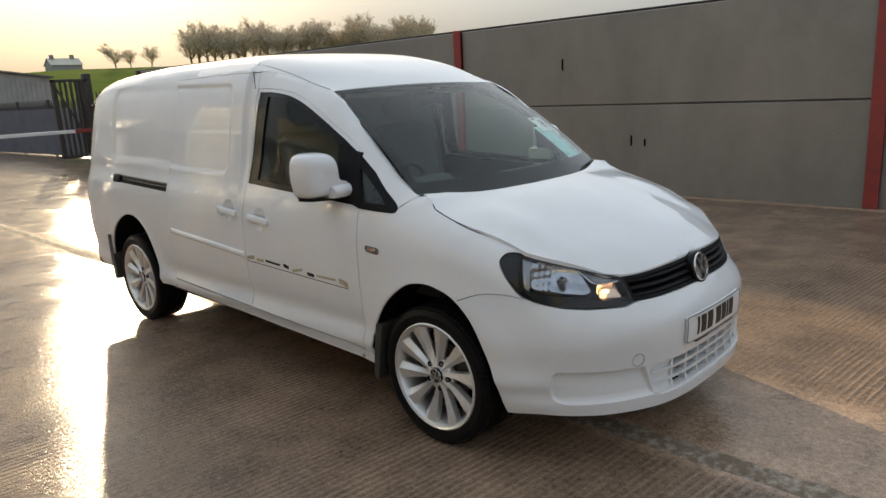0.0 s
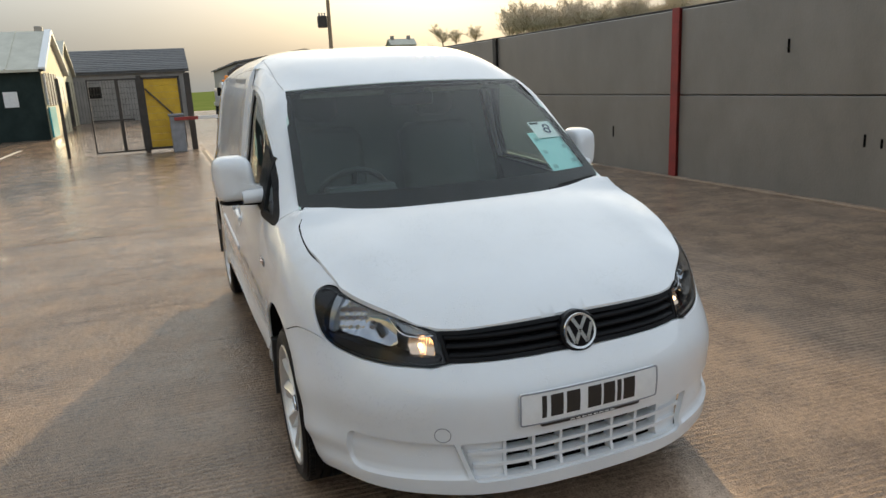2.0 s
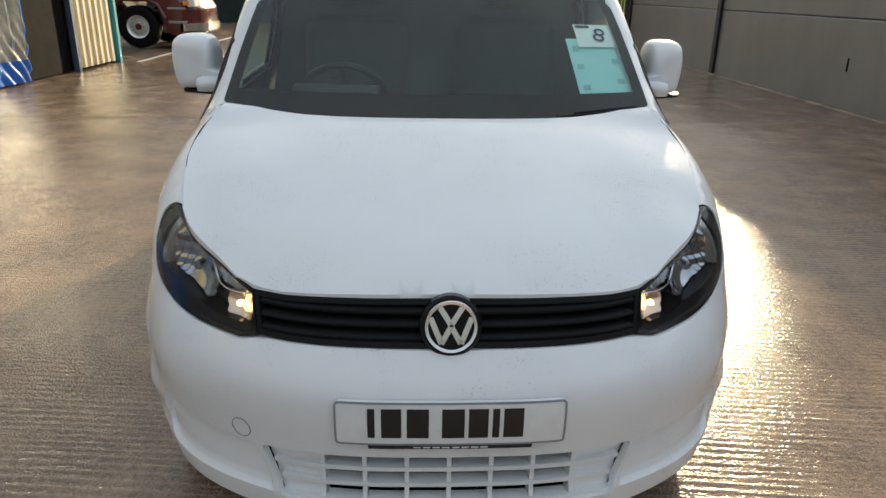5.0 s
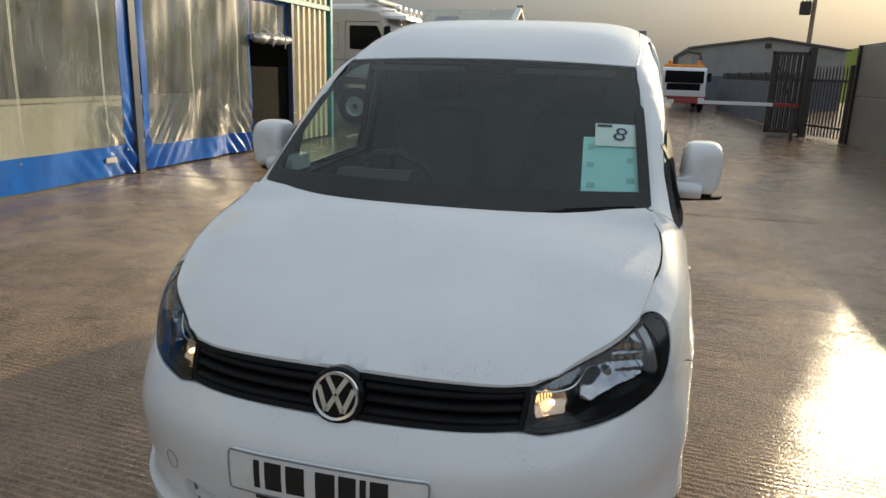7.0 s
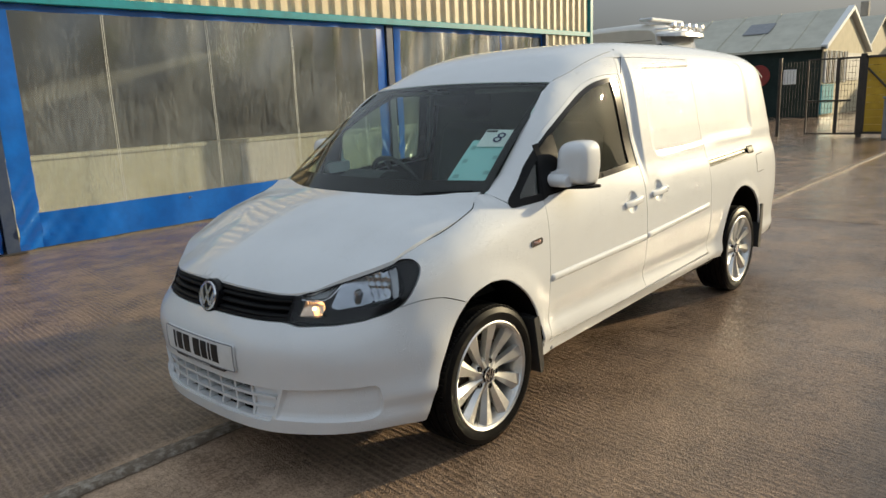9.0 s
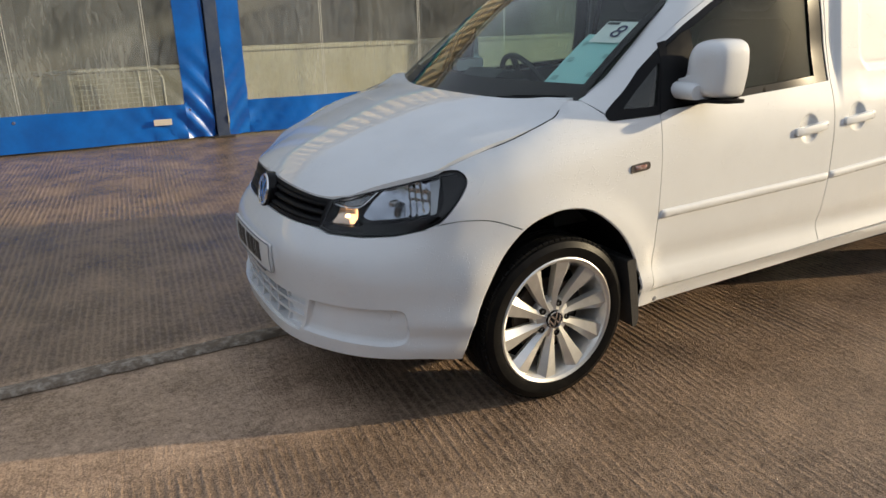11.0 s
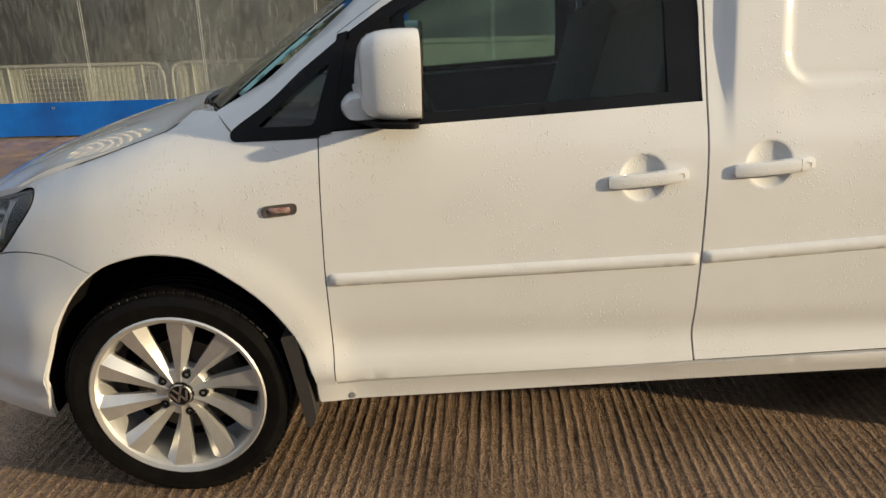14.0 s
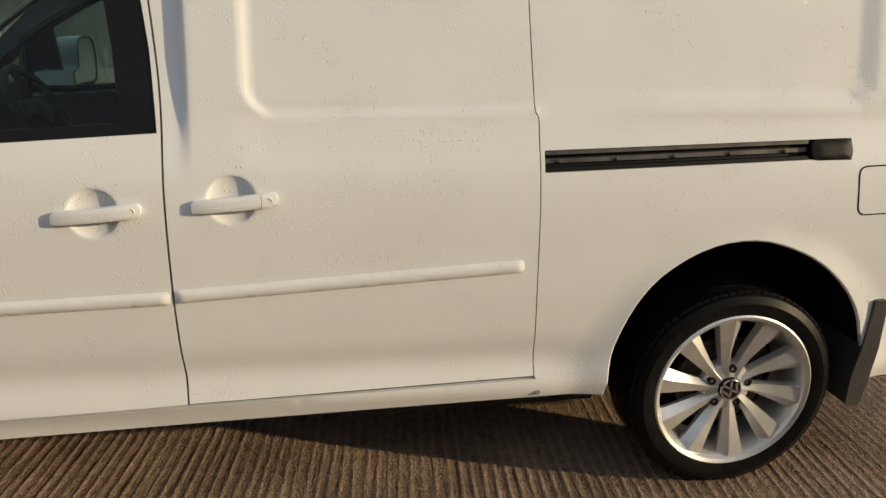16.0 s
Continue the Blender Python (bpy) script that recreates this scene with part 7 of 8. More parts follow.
for y0, y1 in ((-2.98, -2.27), (-2.23, -1.74)):
    g = Geo()
    for k in range(int((y1 - y0) / 0.075)):
        g.box(GX - 0.004, GX + 0.004, y0 + k * 0.075, y0 + k * 0.075 + 0.007, 0.1, 2.02, 0.0)
    for k in range(13):
        g.box(GX - 0.004, GX + 0.004, y0, y1, 0.15 + k * 0.15, 0.157 + k * 0.15, 0.0)
    tagged(part("mesh_panel", g, DARKSTEEL, fence), kind="stuff")
fp = thing("fence_post", "tall dark steel fence post with mesh", "fence post")
part("upright", Geo().box(-18.9, -18.82, -3.72, -3.64, 0, 2.12, 0.006), DARKSTEEL, fp)
g = Geo()
for k in range(9):
    g.box(-18.865, -18.857, -3.64 + k * 0.075, -3.633 + k * 0.075, 0.1, 2.0, 0.0)
tagged(part("mesh_panel", g, DARKSTEEL, fp), kind="stuff")
bb = thing("barrier_gate", "grey barrier cabinet with a red and white arm across the drive", "barrier")
part("cabinet", Geo().box(-18.55, -18.15, -1.02, -0.66, 0.0, 0.98, 0.02), GREYBOX, bb)
part("lid", Geo().box(-18.58, -18.12, -1.05, -0.63, 0.98, 1.04, 0.015), GREYBOX, bb)
for k in range(9):
    y0 = -0.9 + k * 0.62
    part("arm_section", Geo().box(-18.12, -18.06, y0, y0 + 0.62, 0.86, 0.95, 0.006), WHITECAB if k % 4 else REDSTEEL, bb)
part("arm_rest", Geo().box(-18.13, -18.05, 4.55, 4.63, 0, 0.86, 0.006), DARKSTEEL, bb)


def palisade(p0, p1, parent, height=2.0, sheeted=False):
    p0, p1 = Vector(p0), Vector(p1)
    L = (p1 - p0).length
    d = (p1 - p0) / L
    ang = math.atan2(d.y, d.x)
    m = Matrix.Translation((p0.x, p0.y, 0)) @ Matrix.Rotation(ang, 4, "Z")
    for z in (0.35, height - 0.35):
        part("rail", Geo().box(0, L, 0.02, 0.06, z - 0.03, z + 0.03, 0.004, m), DARKSTEEL, parent)
    for k in range(int(L / 0.15)):
        x = 0.05 + k * 0.15
        part("pale", Geo().add([(x, -0.012, 0.08), (x + 0.035, 0.012, 0.08), (x + 0.07, -0.012, 0.08), (x, -0.012, height - 0.1), (x + 0.035, 0.012, height - 0.1), (x + 0.07, -0.012, height - 0.1), (x + 0.01, -0.006, height), (x + 0.035, 0.012, height + 0.06), (x + 0.06, -0.006, height)],
                               [(0, 1, 4, 3), (1, 2, 5, 4), (2, 0, 3, 5), (3, 4, 7, 6), (4, 5, 8, 7), (5, 3, 6, 8), (6, 7, 8), (0, 2, 1)], m), DARKSTEEL, parent)
    for k in range(int(L / 2.75) + 1):
        x = min(k * 2.75, L - 0.08)
        part("post", Geo().box(x, x + 0.08, 0.05, 0.13, 0, height + 0.05, 0.005, m), DARKSTEEL, parent)
    if sheeted:
        part("sheet", Geo().box(0, L, 0.14, 0.17, 0.05, height - 0.25, 0.005, m), BLUEBLOCK, parent, "blue-grey sheeting")


pf = thing("palisade_fence", "dark steel palisade fence beside the wall end", "fence")
palisade((-17.9, 5.85, 0), (-19.7, 5.25, 0), pf, 1.9)
pf2 = thing("palisade_fence", "dark palisade fence backed with blue-grey sheeting", "fence")
palisade((-20.2, 5.3, 0), (-36.0, 4.6, 0), pf2, 1.75, True)
pg = thing("palisade_gate", "tall dark steel gate leaves folded open", "gate")
part("gate_post", Geo().box(-19.95, -19.75, 5.1, 5.3, 0, 2.45, 0.01), DARKSTEEL, pg)
for y0, y1, x in ((4.15, 5.1, -19.6), (4.3, 5.1, -20.1)):
    bar_frame(y0, y1, 0.1, 2.3, x, 0.035, pg, DARKSTEEL)
    for k in range(6):
        part("pale", Geo().box(x - 0.01, x + 0.01, y0 + 0.08 + k * 0.14, y0 + 0.13 + k * 0.14, 0.15, 2.25, 0.003), DARKSTEEL, pg)
part("brace", Geo().tube([(-19.58, 4.2, 2.2), (-19.58, 5.05, 0.3)], 0.03, 6), DARKSTEEL, pg)

# ---------- vehicles beyond ----------
def lorry_wheel(parent, m, r=0.5):
    w = part("wheel", Geo().lathe([(0.27, 0.0), (r - 0.08, 0.02), (r - 0.02, 0.0), (r, -0.04), (r, -0.26), (r - 0.04, -0.3), (0.2, -0.3)], 32, m, "y"), RUBBER, parent, "black lorry tyre on a steel rim", soft=35)
    part("rim", Geo().lathe([(0.0, -0.03), (0.09, -0.02), (0.11, -0.07), (0.20, -0.08), (0.24, -0.02), (0.285, 0.0), (0.29, -0.04)], 28, m, "y"), ALLOY, w, soft=35)
    part("hub_cap", Geo().lathe([(0.0, 0.02), (0.06, 0.015), (0.085, -0.03)], 16, m, "y"), MAROON, w, soft=35)
    for k in range(10):
        a = k * math.tau / 10
        part("stud", Geo().lathe([(0.0, 0.0), (0.012, -0.002), (0.014, -0.07)], 8, m @ Matrix.Translation((0.15 * math.cos(a), 0, 0.15 * math.sin(a))), "y"), CHROME, w)


# tractor unit, nose towards +y, seen from its +x flank
truck = thing("lorry_cab", "cream and maroon lorry tractor unit parked beside the workshop", "lorry", at=pose(-16.0, -6.95, 0))
cab_prof = [(-1.35, 1.36), (1.02, 1.25), (1.42, 1.25), (1.55, 1.75), (1.42, 2.1), (1.12, 2.95), (0.95, 3.12), (0.2, 3.22), (-1.1, 3.2), (-1.32, 3.05)]
cab_poly = rounded(cab_prof, [0.02, 0.02, 0.06, 0.08, 0.06, 0.08, 0.1, 0.08, 0.1, 0.1], 4)


def bowed(poly, x0, x1, n=14):
    """A prism along x whose nose (large y) curves back towards both flanks and whose roof edges are rounded."""
    g = Geo()
    k = len(poly)
    ts = [0.5 - 0.5 * math.cos(math.pi * i / n) for i in range(n + 1)]
    for t in ts:
        q = abs(2 * t - 1)
        for y, z in poly:
            yy = y - max(0.0, y - 0.55) * 0.36 * q ** 3.5
            zz = z - max(0.0, z - 2.8) * 0.45 * q ** 6
            g.v.append((x0 + (x1 - x0) * t, yy, zz))
    g.f = [(i * k + j, i * k + (j + 1) % k, (i + 1) * k + (j + 1) % k, (i + 1) * k + j) for i in range(n) for j in range(k)] + [tuple(range(k)), tuple(range(n * k, n * k + k))]
    return g


part("cab", bowed(cab_poly, 0.0, -2.45), CREAMCAB, truck, "cream sleeper cab", soft=35)
low_poly = rounded([(-1.35, 1.36), (1.02, 1.25), (1.5, 1.25), (1.66, 0.95), (1.66, 0.36), (1.2, 0.32), (0.92, 0.62), (0.72, 1.12), (-0.38, 1.12), (-0.52, 0.75), (-1.35, 0.8)], 0.05, 3)
part("lower_cab", bowed(low_poly, 0.02, -2.47), MAROON, truck, "maroon lower cab and bumper", soft=35)
part("arch_flare", Geo().tube([(0.03, -0.44, 0.78), (0.03, -0.36, 1.02), (0.03, -0.1, 1.14), (0.03, 0.45, 1.14), (0.03, 0.7, 1.04), (0.03, 0.86, 0.72)], 0.05, 8), MAROON, truck, soft=True)
part("chassis", Geo().box(-2.1, -0.4, -4.5, 1.3, 0.55, 0.85, 0.02), DARKSTEEL, truck)
part("side_window", Geo().prism(rounded([(0.02, 2.02), (0.86, 1.98), (0.98, 2.25), (0.80, 2.62), (0.02, 2.62)], 0.05), 0.0, 0.012, "x"), GLOSSBLACK, truck, "dark cab window")
part("door_line", Geo().tube([(0.006, 0.95, 1.3), (0.006, -0.12, 1.36), (0.006, -0.1, 2.72), (0.006, 0.85, 2.72)], 0.007, 5), DARK, truck)
part("door_vent", Geo().prism([(-0.02, 1.62), (0.30, 1.62), (0.20, 1.76), (0.02, 1.78)], 0.0, 0.012, "x"), INK, truck)
part("windscreen", bowed([(1.40, 2.10), (1.455, 2.10), (1.165, 2.90), (1.11, 2.90)], -0.04, -2.41), SKYTONEGLASS, truck, "lorry windscreen with the sky's reflection put into its pale colour", soft=35)
part("cab_mirror", Geo().box(0.12, 0.24, 1.05, 1.25, 2.05, 2.6, 0.04), BLACK, truck)
part("mirror_bracket", Geo().tube([(0.0, 1.1, 2.62), (0.18, 1.15, 2.58), (0.18, 1.15, 2.1), (0.0, 1.15, 2.08)], 0.02, 6), BLACK, truck)
for k in range(5):
    part("grille_bar", bowed([(1.40, 1.95 - k * 0.145), (1.56 + 0.012 * k, 1.95 - k * 0.145), (1.545 + 0.012 * k, 2.04 - k * 0.145), (1.40, 2.04 - k * 0.145)], -0.12, -2.33), WHITECAB, truck, "pale grille bar", soft=35)
part("visor", bowed([(1.05, 2.84), (1.52, 2.80), (1.50, 2.90), (1.05, 2.98)], -0.03, -2.42), WHITECAB, truck, "white sun visor")
part("light_bar", Geo().box(-2.2, -0.2, 0.35, 0.75, 3.24, 3.33, 0.03), WHITECAB, truck, "roof light bar")
for k in range(5):
    part("spot_lamp", Geo().lathe([(0.0, 0.06), (0.09, 0.05), (0.10, 0.0), (0.05, -0.08)], 16, Matrix.Translation((-0.3 - k * 0.46, 1.30, 3.06)), "y"), CHROME, truck, "chrome roof spot lamp", soft=30)
part("spot_bar", Geo().tube([(-0.1, 0.9, 3.0), (-0.14, 1.24, 3.0), (-2.3, 1.24, 3.0), (-2.34, 0.9, 3.0)], 0.025, 6), CHROME, truck)
part("locker_door", Geo().tube([(0.008, -1.1, 2.66), (0.008, -0.32, 2.66), (0.008, -0.30, 1.98), (0.008, -0.80, 2.02), (0.008, -1.02, 2.16)], 0.008, 5, True), GREYBOX, truck, "locker seam")
part("crease", Geo().tube([(0.006, -1.3, 1.74), (0.006, 0.95, 1.72)], 0.01, 5), GREYBOX, truck)
for z0, z1 in ((0.60, 0.66), (0.92, 0.97)):
    part("step_plate", Geo().box(-0.1, 0.04, 0.92, 1.35, z0, z1, 0.01), GALV, truck, "cab step")
part("name_bar", Geo().box(0.021, 0.026, -1.15, -0.62, 1.215, 1.265, 0.001), PLATE, truck)
part("wind_deflector", Geo().prism([(-1.62, 1.3), (-1.36, 1.3), (-1.34, 3.0), (-1.55, 2.9)], 0.0, -0.06, "x"), GREYBOX, truck, "grey air deflector")
part("side_skirt", Geo().box(-0.3, 0.0, -3.9, -1.5, 0.35, 1.0, 0.04), MAROON, truck, "maroon side skirt")
part("head_lamp", Geo().box(-0.35, 0.03, 1.40, 1.58, 0.98, 1.18, 0.03), PLATE, truck, "headlamp")
part("marker_lamp", Geo().box(0.0, 0.035, 1.30, 1.46, 1.02, 1.12, 0.01), ORANGE, truck)
part("bumper_chrome", bowed([(1.55, 0.42), (1.70, 0.42), (1.70, 0.60), (1.55, 0.60)], 0.02, -2.47), CHROME, truck, "chrome bumper insert")
part("tow_stand", Geo().box(-0.2, -0.05, 1.70, 1.78, 0.0, 0.42, 0.01), DARKSTEEL, truck)
part("exhaust_stack", Geo().tube([(-0.25, -1.55, 1.0), (-0.25, -1.55, 3.1)], 0.09, 10), DARKSTEEL, truck, soft=True)
part("rear_body", Geo().box(-2.4, -0.1, -4.6, -1.7, 1.0, 1.3, 0.02), DARKSTEEL, truck)
lorry_wheel(truck, Matrix.Translation((0.02, 0.17, 0.51)) @ Matrix.Rotation(radians(-90), 4, "Z"))
lorry_wheel(truck, Matrix.Translation((-2.1, 0.17, 0.51)) @ Matrix.Rotation(radians(-90), 4, "Z"))
lorry_wheel(truck, Matrix.Translation((0.02, -3.4, 0.51)) @ Matrix.Rotation(radians(-90), 4, "Z"))

# recovery lorry coming in along the drive, nose towards +x
rec = thing("recovery_lorry", "white recovery lorry with amber beacons and a red bumper", "lorry", at=pose(-33.0, 2.62, 0))
part("cab", Geo().prism(rounded([(0.0, 0.72), (0.0, 1.25), (-0.12, 1.85), (-0.35, 1.98), (-1.5, 2.0), (-1.6, 1.9), (-1.6, 0.72)], 0.06), -0.98, 0.98, "y"), WHITECAB, rec, "white lorry cab", soft=30)
part("windscreen", Geo().box(-0.06, 0.0, -0.86, 0.86, 1.28, 1.82, 0.02, pose(0, 0, 0, 0, 0, 0) @ Matrix.Translation((0.02, 0, 0)) @ Matrix.Shear("XZ", 4, (-0.2, 0)) @ Matrix.Translation((0.27, 0, 0))), GLOSSBLACK, rec, "dark windscreen")
for k in range(3):
    part("grille_bar", Geo().box(0.0, 0.03, -0.72, 0.72, 0.98 + k * 0.085, 1.04 + k * 0.085, 0.008), BLACK, rec)
part("bumper", Geo().box(-0.2, 0.16, -1.04, 1.04, 0.42, 0.68, 0.04), REDSTEEL, rec, "red front bumper")
part("grille_panel", Geo().box(-0.05, 0.012, -0.74, 0.74, 0.95, 1.25, 0.01), BLACK, rec, "dark lorry grille")
part("skirt", Geo().box(-0.3, 0.05, -1.0, 1.0, 0.66, 0.9, 0.03), WHITECAB, rec)
for yy in (-0.82, 0.82):
    part("head_lamp", Geo().box(0.14, 0.18, yy - 0.14, yy + 0.14, 0.50, 0.63, 0.02), PLATE, rec, "headlamp")
    part("door_mirror", Geo().box(-0.3, -0.18, yy * 1.36 - 0.09, yy * 1.36 + 0.09, 1.35, 1.75, 0.03), BLACK, rec)
    part("beacon", Geo().lathe([(0.0, 0.2), (0.09, 0.18), (0.10, 0.0)], 14, Matrix.Translation((-0.9, yy * 0.8, 2.12)), "z"), ORANGE, rec, "amber beacon", soft=30)
part("beacon_bar", Geo().box(-1.02, -0.78, -0.9, 0.9, 2.0, 2.12, 0.03), ORANGE, rec, "amber beacon bar")
part("flat_bed", Geo().box(-6.6, -1.7, -1.0, 1.0, 0.8, 1.0, 0.03), WHITECAB, rec)
part("side_body", Geo().box(-5.0, -1.75, -1.02, -0.85, 1.0, 1.75, 0.03), WHITECAB, rec)
part("crane", Geo().box(-2.0, -1.75, -0.5, -0.25, 1.0, 2.5, 0.03).tube([(-1.9, -0.4, 2.45), (-1.9, 0.1, 2.75), (-1.9, 0.75, 2.65), (-1.9, 0.8, 2.3)], 0.09, 8), DARKSTEEL, rec, "folded loader crane")
for wx in (-0.85, -5.2):
    for yy in (-1.0, 1.0):
        part("wheel", Geo().lathe([(0.0, 0.0), (0.24, 0.0), (0.40, 0.01), (0.45, -0.04), (0.45, -0.2), (0.38, -0.25)], 24, Matrix.Translation((wx, yy, 0.45)) @ Matrix.Rotation(0 if yy > 0 else math.pi, 4, "Z"), "y"), RUBBER, rec, soft=30)

# ---------- buildings beyond ----------
def gabled(name, label, x0, x1, y0, y1, eave, ridge, along, walls, roof_mat, oh=0.2):
    """A building with two roof slopes; along: the ridge's axis."""
    th = thing(name, label, "building")
    t = 0.2
    if along == "y":
        xm = (x0 + x1) / 2
        for yy in (y0, y1 - t):
            part("gable_wall", Geo().prism([(x0, 0), (x1, 0), (x1, eave), (xm, ridge), (x0, eave)], yy, yy + t, "y"), walls, th)
        part("wall", Geo().box(x0, x0 + t, y0 + t, y1 - t, 0, eave, 0.01), walls, th)
        part("wall", Geo().box(x1 - t, x1, y0 + t, y1 - t, 0, eave, 0.01), walls, th)
        k = (ridge - eave) / (xm - x0)
        for sgn, xe in ((-1, x0), (1, x1)):
            part("roof", Geo().prism([(xe + sgn * oh, eave - k * oh + 0.02), (xm, ridge + 0.02), (xm, ridge + 0.12), (xe + sgn * oh, eave - k * oh + 0.12)], y0 - oh, y1 + oh, "y"), roof_mat, th)
    else:
        ym = (y0 + y1) / 2
        for xx in (x0, x1 - t):
            part("gable_wall", Geo().prism([(y0, 0), (y1, 0), (y1, eave), (ym, ridge), (y0, eave)], xx, xx + t, "x"), walls, th)
        part("wall", Geo().box(x0 + t, x1 - t, y0, y0 + t, 0, eave, 0.01), walls, th)
        part("wall", Geo().box(x0 + t, x1 - t, y1 - t, y1, 0, eave, 0.01), walls, th)
        k = (ridge - eave) / (ym - y0)
        for sgn, ye in ((-1, y0), (1, y1)):
            part("roof", Geo().prism([(ye + sgn * oh, eave - k * oh + 0.02), (ym, ridge + 0.02), (ym, ridge + 0.12), (ye + sgn * oh, eave - k * oh + 0.12)], x0 - oh, x1 + oh, "x"), roof_mat, th)
    return th


w1 = gabled("workshop", "workshop with a pale sheet roof and dark green front", -37.5, -30.0, -20.0, -5.5, 2.75, 4.4, "y", GREENBOARD, SHEETROOF)
part("gable_face", Geo().prism([(-37.5, 0.0), (-30.0, 0.0), (-30.0, 2.75), (-33.75, 4.35), (-37.5, 2.75)], -5.48, -5.44, "y"), OCHRE, w1, "ochre rendered gable")
part("barge_board", Geo().prism([(-37.7, 2.68), (-33.75, 4.42), (-29.8, 2.68), (-29.8, 2.86), (-33.75, 4.6), (-37.7, 2.86)], -5.5, -5.24, "y"), PLATE, w1, "white barge board")
part("skylight", Geo().prism([(-31.5, 3.56), (-32.6, 4.05), (-32.6, 4.08), (-31.5, 3.6)], -9.2, -8.1, "y"), GREYBOX, w1)
for k in range(9):
    part("sheet_rib", Geo().prism([(-29.8, 2.78), (-33.7, 4.5), (-33.7, 4.54), (-29.8, 2.83)], -19.5 + k * 1.6, -19.42 + k * 1.6, "y"), SHEETROOF, w1)
part("white_notice", Geo().box(-29.98, -29.95, -6.9, -6.4, 1.35, 1.95, 0.005), PLATE, w1, "white notice board")
part("red_sign", Geo().lathe([(0.0, 0.02), (0.45, 0.02), (0.46, 0.0)], 20, Matrix.Translation((-29.98, -7.9, 1.75)), "x"), REDSTEEL, w1, "round red sign")
part("cladding_strip", Geo().box(-36.9, -30.1, -5.44, -5.40, 1.4, 2.6, 0.01), SHED, w1)
for k in range(14):
    part("slat", Geo().box(-30.3 - k * 0.26, -30.18 - k * 0.26, -5.40, -5.36, 1.35, 2.65, 0.004), DARKSTEEL if k % 3 else PLATE, w1)
part("teal_sheet", Geo().box(-31.4, -29.6, -5.36, -5.30, 0.1, 1.3, 0.01), TEAL, w1, "teal sheeting")
w2 = gabled("workshop", "second workshop with ochre gable and black slab that paints the shade of a doorway", -46.0, -39.5, -17.0, -5.9, 2.9, 4.6, "y", OCHRE, SHEETROOF)
# black slab on the gable, the doorway's shade put in as colour
part("door", Geo().box(-43.5, -41.5, -5.92, -5.86, 0.0, 2.5, 0.01), DARK, w2, "black slab that paints the shade of a doorway")
part("chimney", Geo().box(-44.2, -43.8, -7.2, -6.8, 4.2, 5.6, 0.03), RENDER, w2)
stone = gabled("stone_barn", "long grey rendered barn with a slate roof", -53.0, -47.0, -9.0, 0.6, 3.0, 4.35, "y", RENDER, SLATE)
for k in range(12):
    part("slate_course", Geo().prism([(-46.75 - k * 0.27, 2.92 + k * 0.121 + 0.15), (-47.03 - k * 0.27, 3.05 + k * 0.121 + 0.14), (-47.03 - k * 0.27, 3.04 + k * 0.121 + 0.17), (-46.75 - k * 0.27, 2.92 + k * 0.121 + 0.19)], -9.2, 0.8, "y"), SLATE, stone)
part("window", Geo().box(-47.0, -46.95, -1.2, -0.6, 1.7, 2.3, 0.01), GLOSSBLACK, stone)
part("window", Geo().box(-47.0, -46.95, -5.2, -4.5, 1.5, 2.2, 0.01), GLOSSBLACK, stone)
shed = gabled("grey_shed", "grey clad portal shed with a dark block base", -62.0, -42.0, 3.4, 11.4, 3.15, 3.72, "x", SHED, SLATE)
part("block_base", Geo().box(-41.99, -41.9, 3.38, 11.42, 0.0, 1.65, 0.01), BLUEBLOCK, shed, "blue-grey block base")
part("block_base", Geo().box(-62.0, -41.95, 3.30, 3.39, 0.0, 1.65, 0.01), BLUEBLOCK, shed)
part("vent", Geo().box(-41.97, -41.88, 7.25, 7.55, 3.25, 3.5, 0.02), DARKSTEEL, shed)
for k in range(32):
    part("wall_rib", Geo().box(-41.99, -41.96, 3.5 + k * 0.247, 3.56 + k * 0.247, 1.66, 3.12, 0.004), SHED, shed)
# paler wall and roof materials put the haze of distance into the house's colour
house = gabled("farmhouse", "distant farmhouse on the hill", -162.0, -158.0, 50.0, 56.0, 9.9, 11.2, "y", SHED, SHEETROOF)
for yy in (50.5, 54.5):
    part("chimney", Geo().box(-160.4, -159.6, yy, yy + 0.7, 10.8, 12.0, 0.05), RENDER, house)

pole = thing("utility_pole", "leaning timber utility pole with a transformer", "utility pole", at=pose(-52.0, 11.4, -0.1, 0, 1.5, 0))
part("shaft", Geo().tube([(0, 0, 0), (0, 0, 5), (0, 0, 10.5)], [0.17, 0.15, 0.12], 10), BARK, pole, soft=True)
part("transformer", Geo().box(-0.28, 0.28, -0.85, -0.2, 5.9, 6.75, 0.06), DARKSTEEL, pole)
for k in range(3):
    part("insulator", Geo().lathe([(0.05, 0.0), (0.07, 0.06), (0.04, 0.1), (0.06, 0.16), (0.02, 0.24)], 10, Matrix.Translation((0, -0.72 + k * 0.2, 6.75)), "z"), GREYBOX, pole, soft=True)
part("cross_arm", Geo().box(-0.06, 0.06, -1.1, 1.1, 9.9, 10.05, 0.01), BARK, pole)


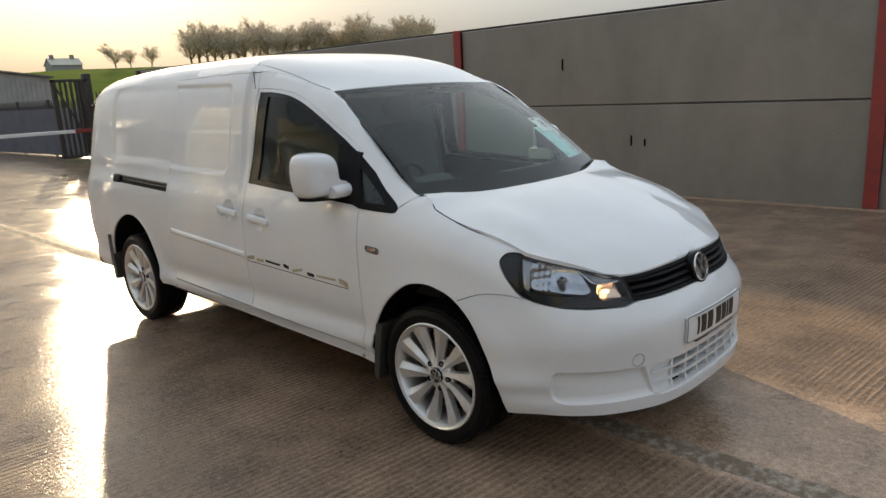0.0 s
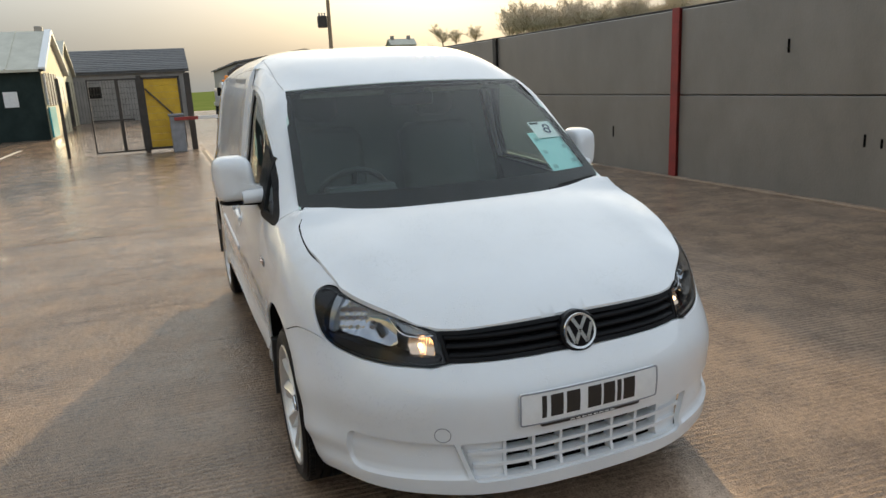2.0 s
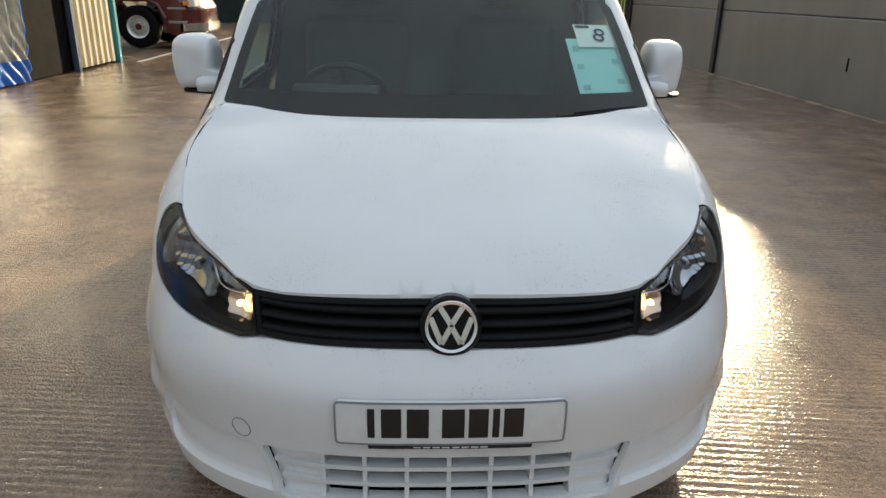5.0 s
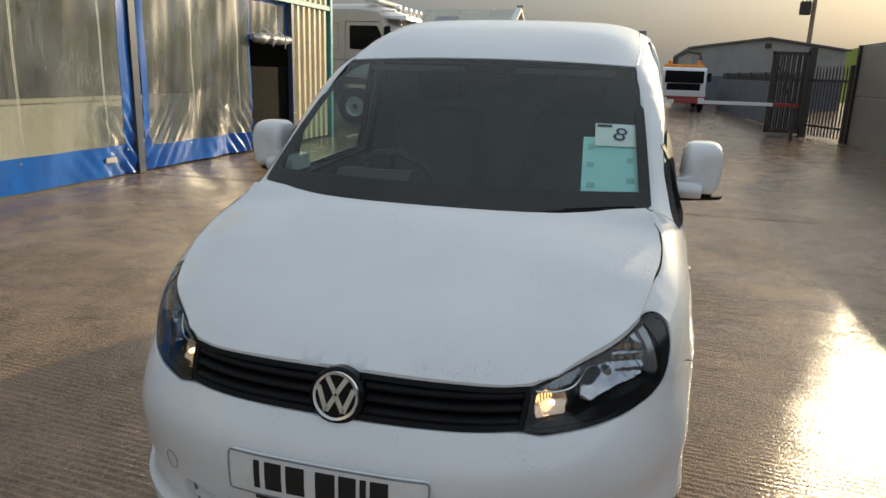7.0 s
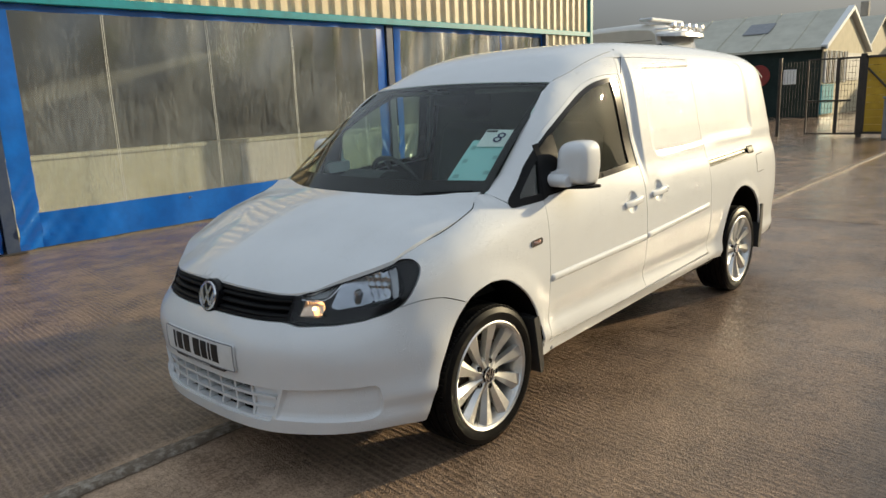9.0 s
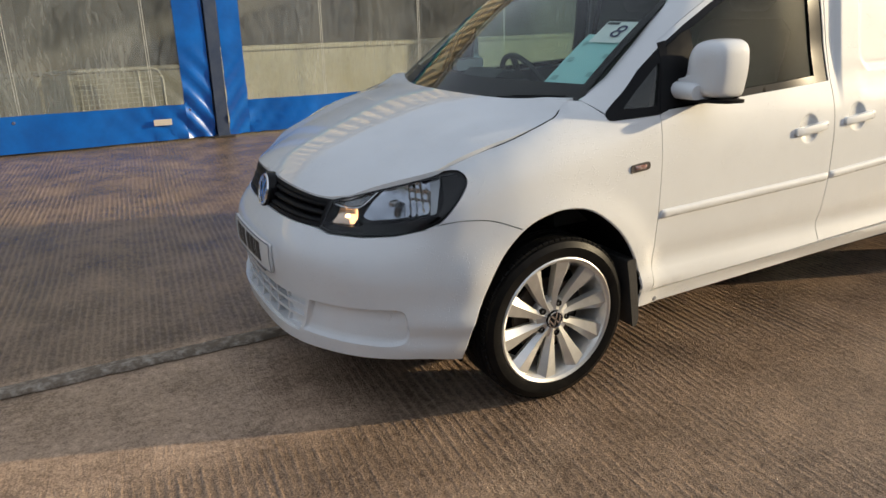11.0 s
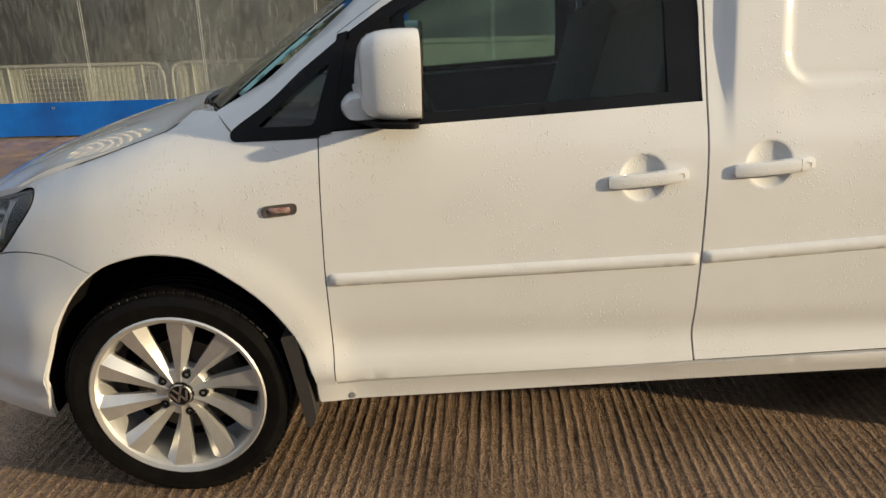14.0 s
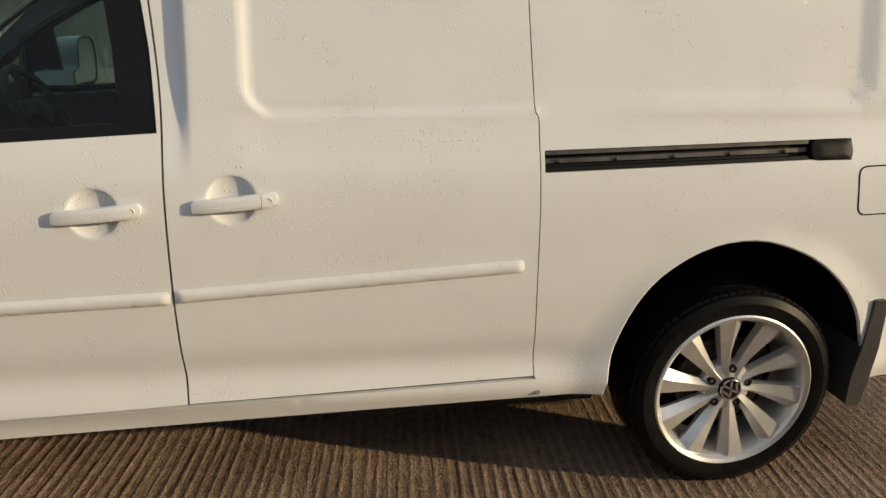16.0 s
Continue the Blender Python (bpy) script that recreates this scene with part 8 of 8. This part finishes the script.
# ---------- bare trees on the ridge ----------
def bare_tree(seed, h):
    """A winter broadleaf: trunk, spreading limbs and a dense haze of twigs in a domed crown."""
    rt = random.Random(seed)
    trunk, twigs = Geo(), Geo()

    def grow(p, d, length, r, level):
        n = 4
        pts, rs = [p], [r]
        for i in range(n):
            d = (d + Vector((rt.uniform(-0.2, 0.2), rt.uniform(-0.2, 0.2), rt.uniform(-0.08, 0.12)))).normalized()
            pts.append(pts[-1] + d * length / n)
            rs.append(max(r * (1 - 0.6 * (i + 1) / n), 0.012))
        (trunk if level < 2 else twigs).tube([tuple(q) for q in pts], rs, 6 if level < 2 else 3)
        if level >= 4:
            return
        for k in range((11, 8, 6, 5)[level]):
            i = rt.randint(0 if level == 1 else 1, n)
            a, out = rt.uniform(0, math.tau), (0.9, 0.9, 0.8, 0.8)[level]
            nd = (d * 0.75 + Vector((math.cos(a) * out, math.sin(a) * out, rt.uniform(-0.15, 0.5)))).normalized()
            grow(pts[i], nd, length * (0.85 if level == 0 else rt.uniform(0.45, 0.7)) * (1.15 - 0.1 * i), max(r * 0.42, 0.02), level + 1)
    grow(Vector((0, 0, 0)), Vector((0, 0, 1)), h * 0.5, h * 0.028, 0)
    return trunk.mesh("trunk", BARK), twigs.mesh("crown", HAZETWIG)


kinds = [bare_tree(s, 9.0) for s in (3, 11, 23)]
rt = random.Random(9)
spots = [(157.6, 0.66), (156.6, 0.5), (155.2, 0.55)] + [(152.4 - k * 0.56, 1.0 + 0.14 * math.sin(k * 0.9)) for k in range(32)]
for k, (az, sc) in enumerate(spots):
    r = 158 + rt.uniform(-8, 10)
    x, y = 2 + r * math.cos(radians(az)), -3 + r * math.sin(radians(az))
    tr = thing("tree", "bare winter tree on the ridge", "tree", group="trees on the ridge", at=pose(x, y, float(hill(np.array(x), np.array(y))) - 0.1, 0, 0, rt.uniform(0, 360)) @ Matrix.Scale(sc * rt.uniform(0.92, 1.08), 4))
    tm, cm = kinds[k % 3]
    part("trunk", tm, None, tr)
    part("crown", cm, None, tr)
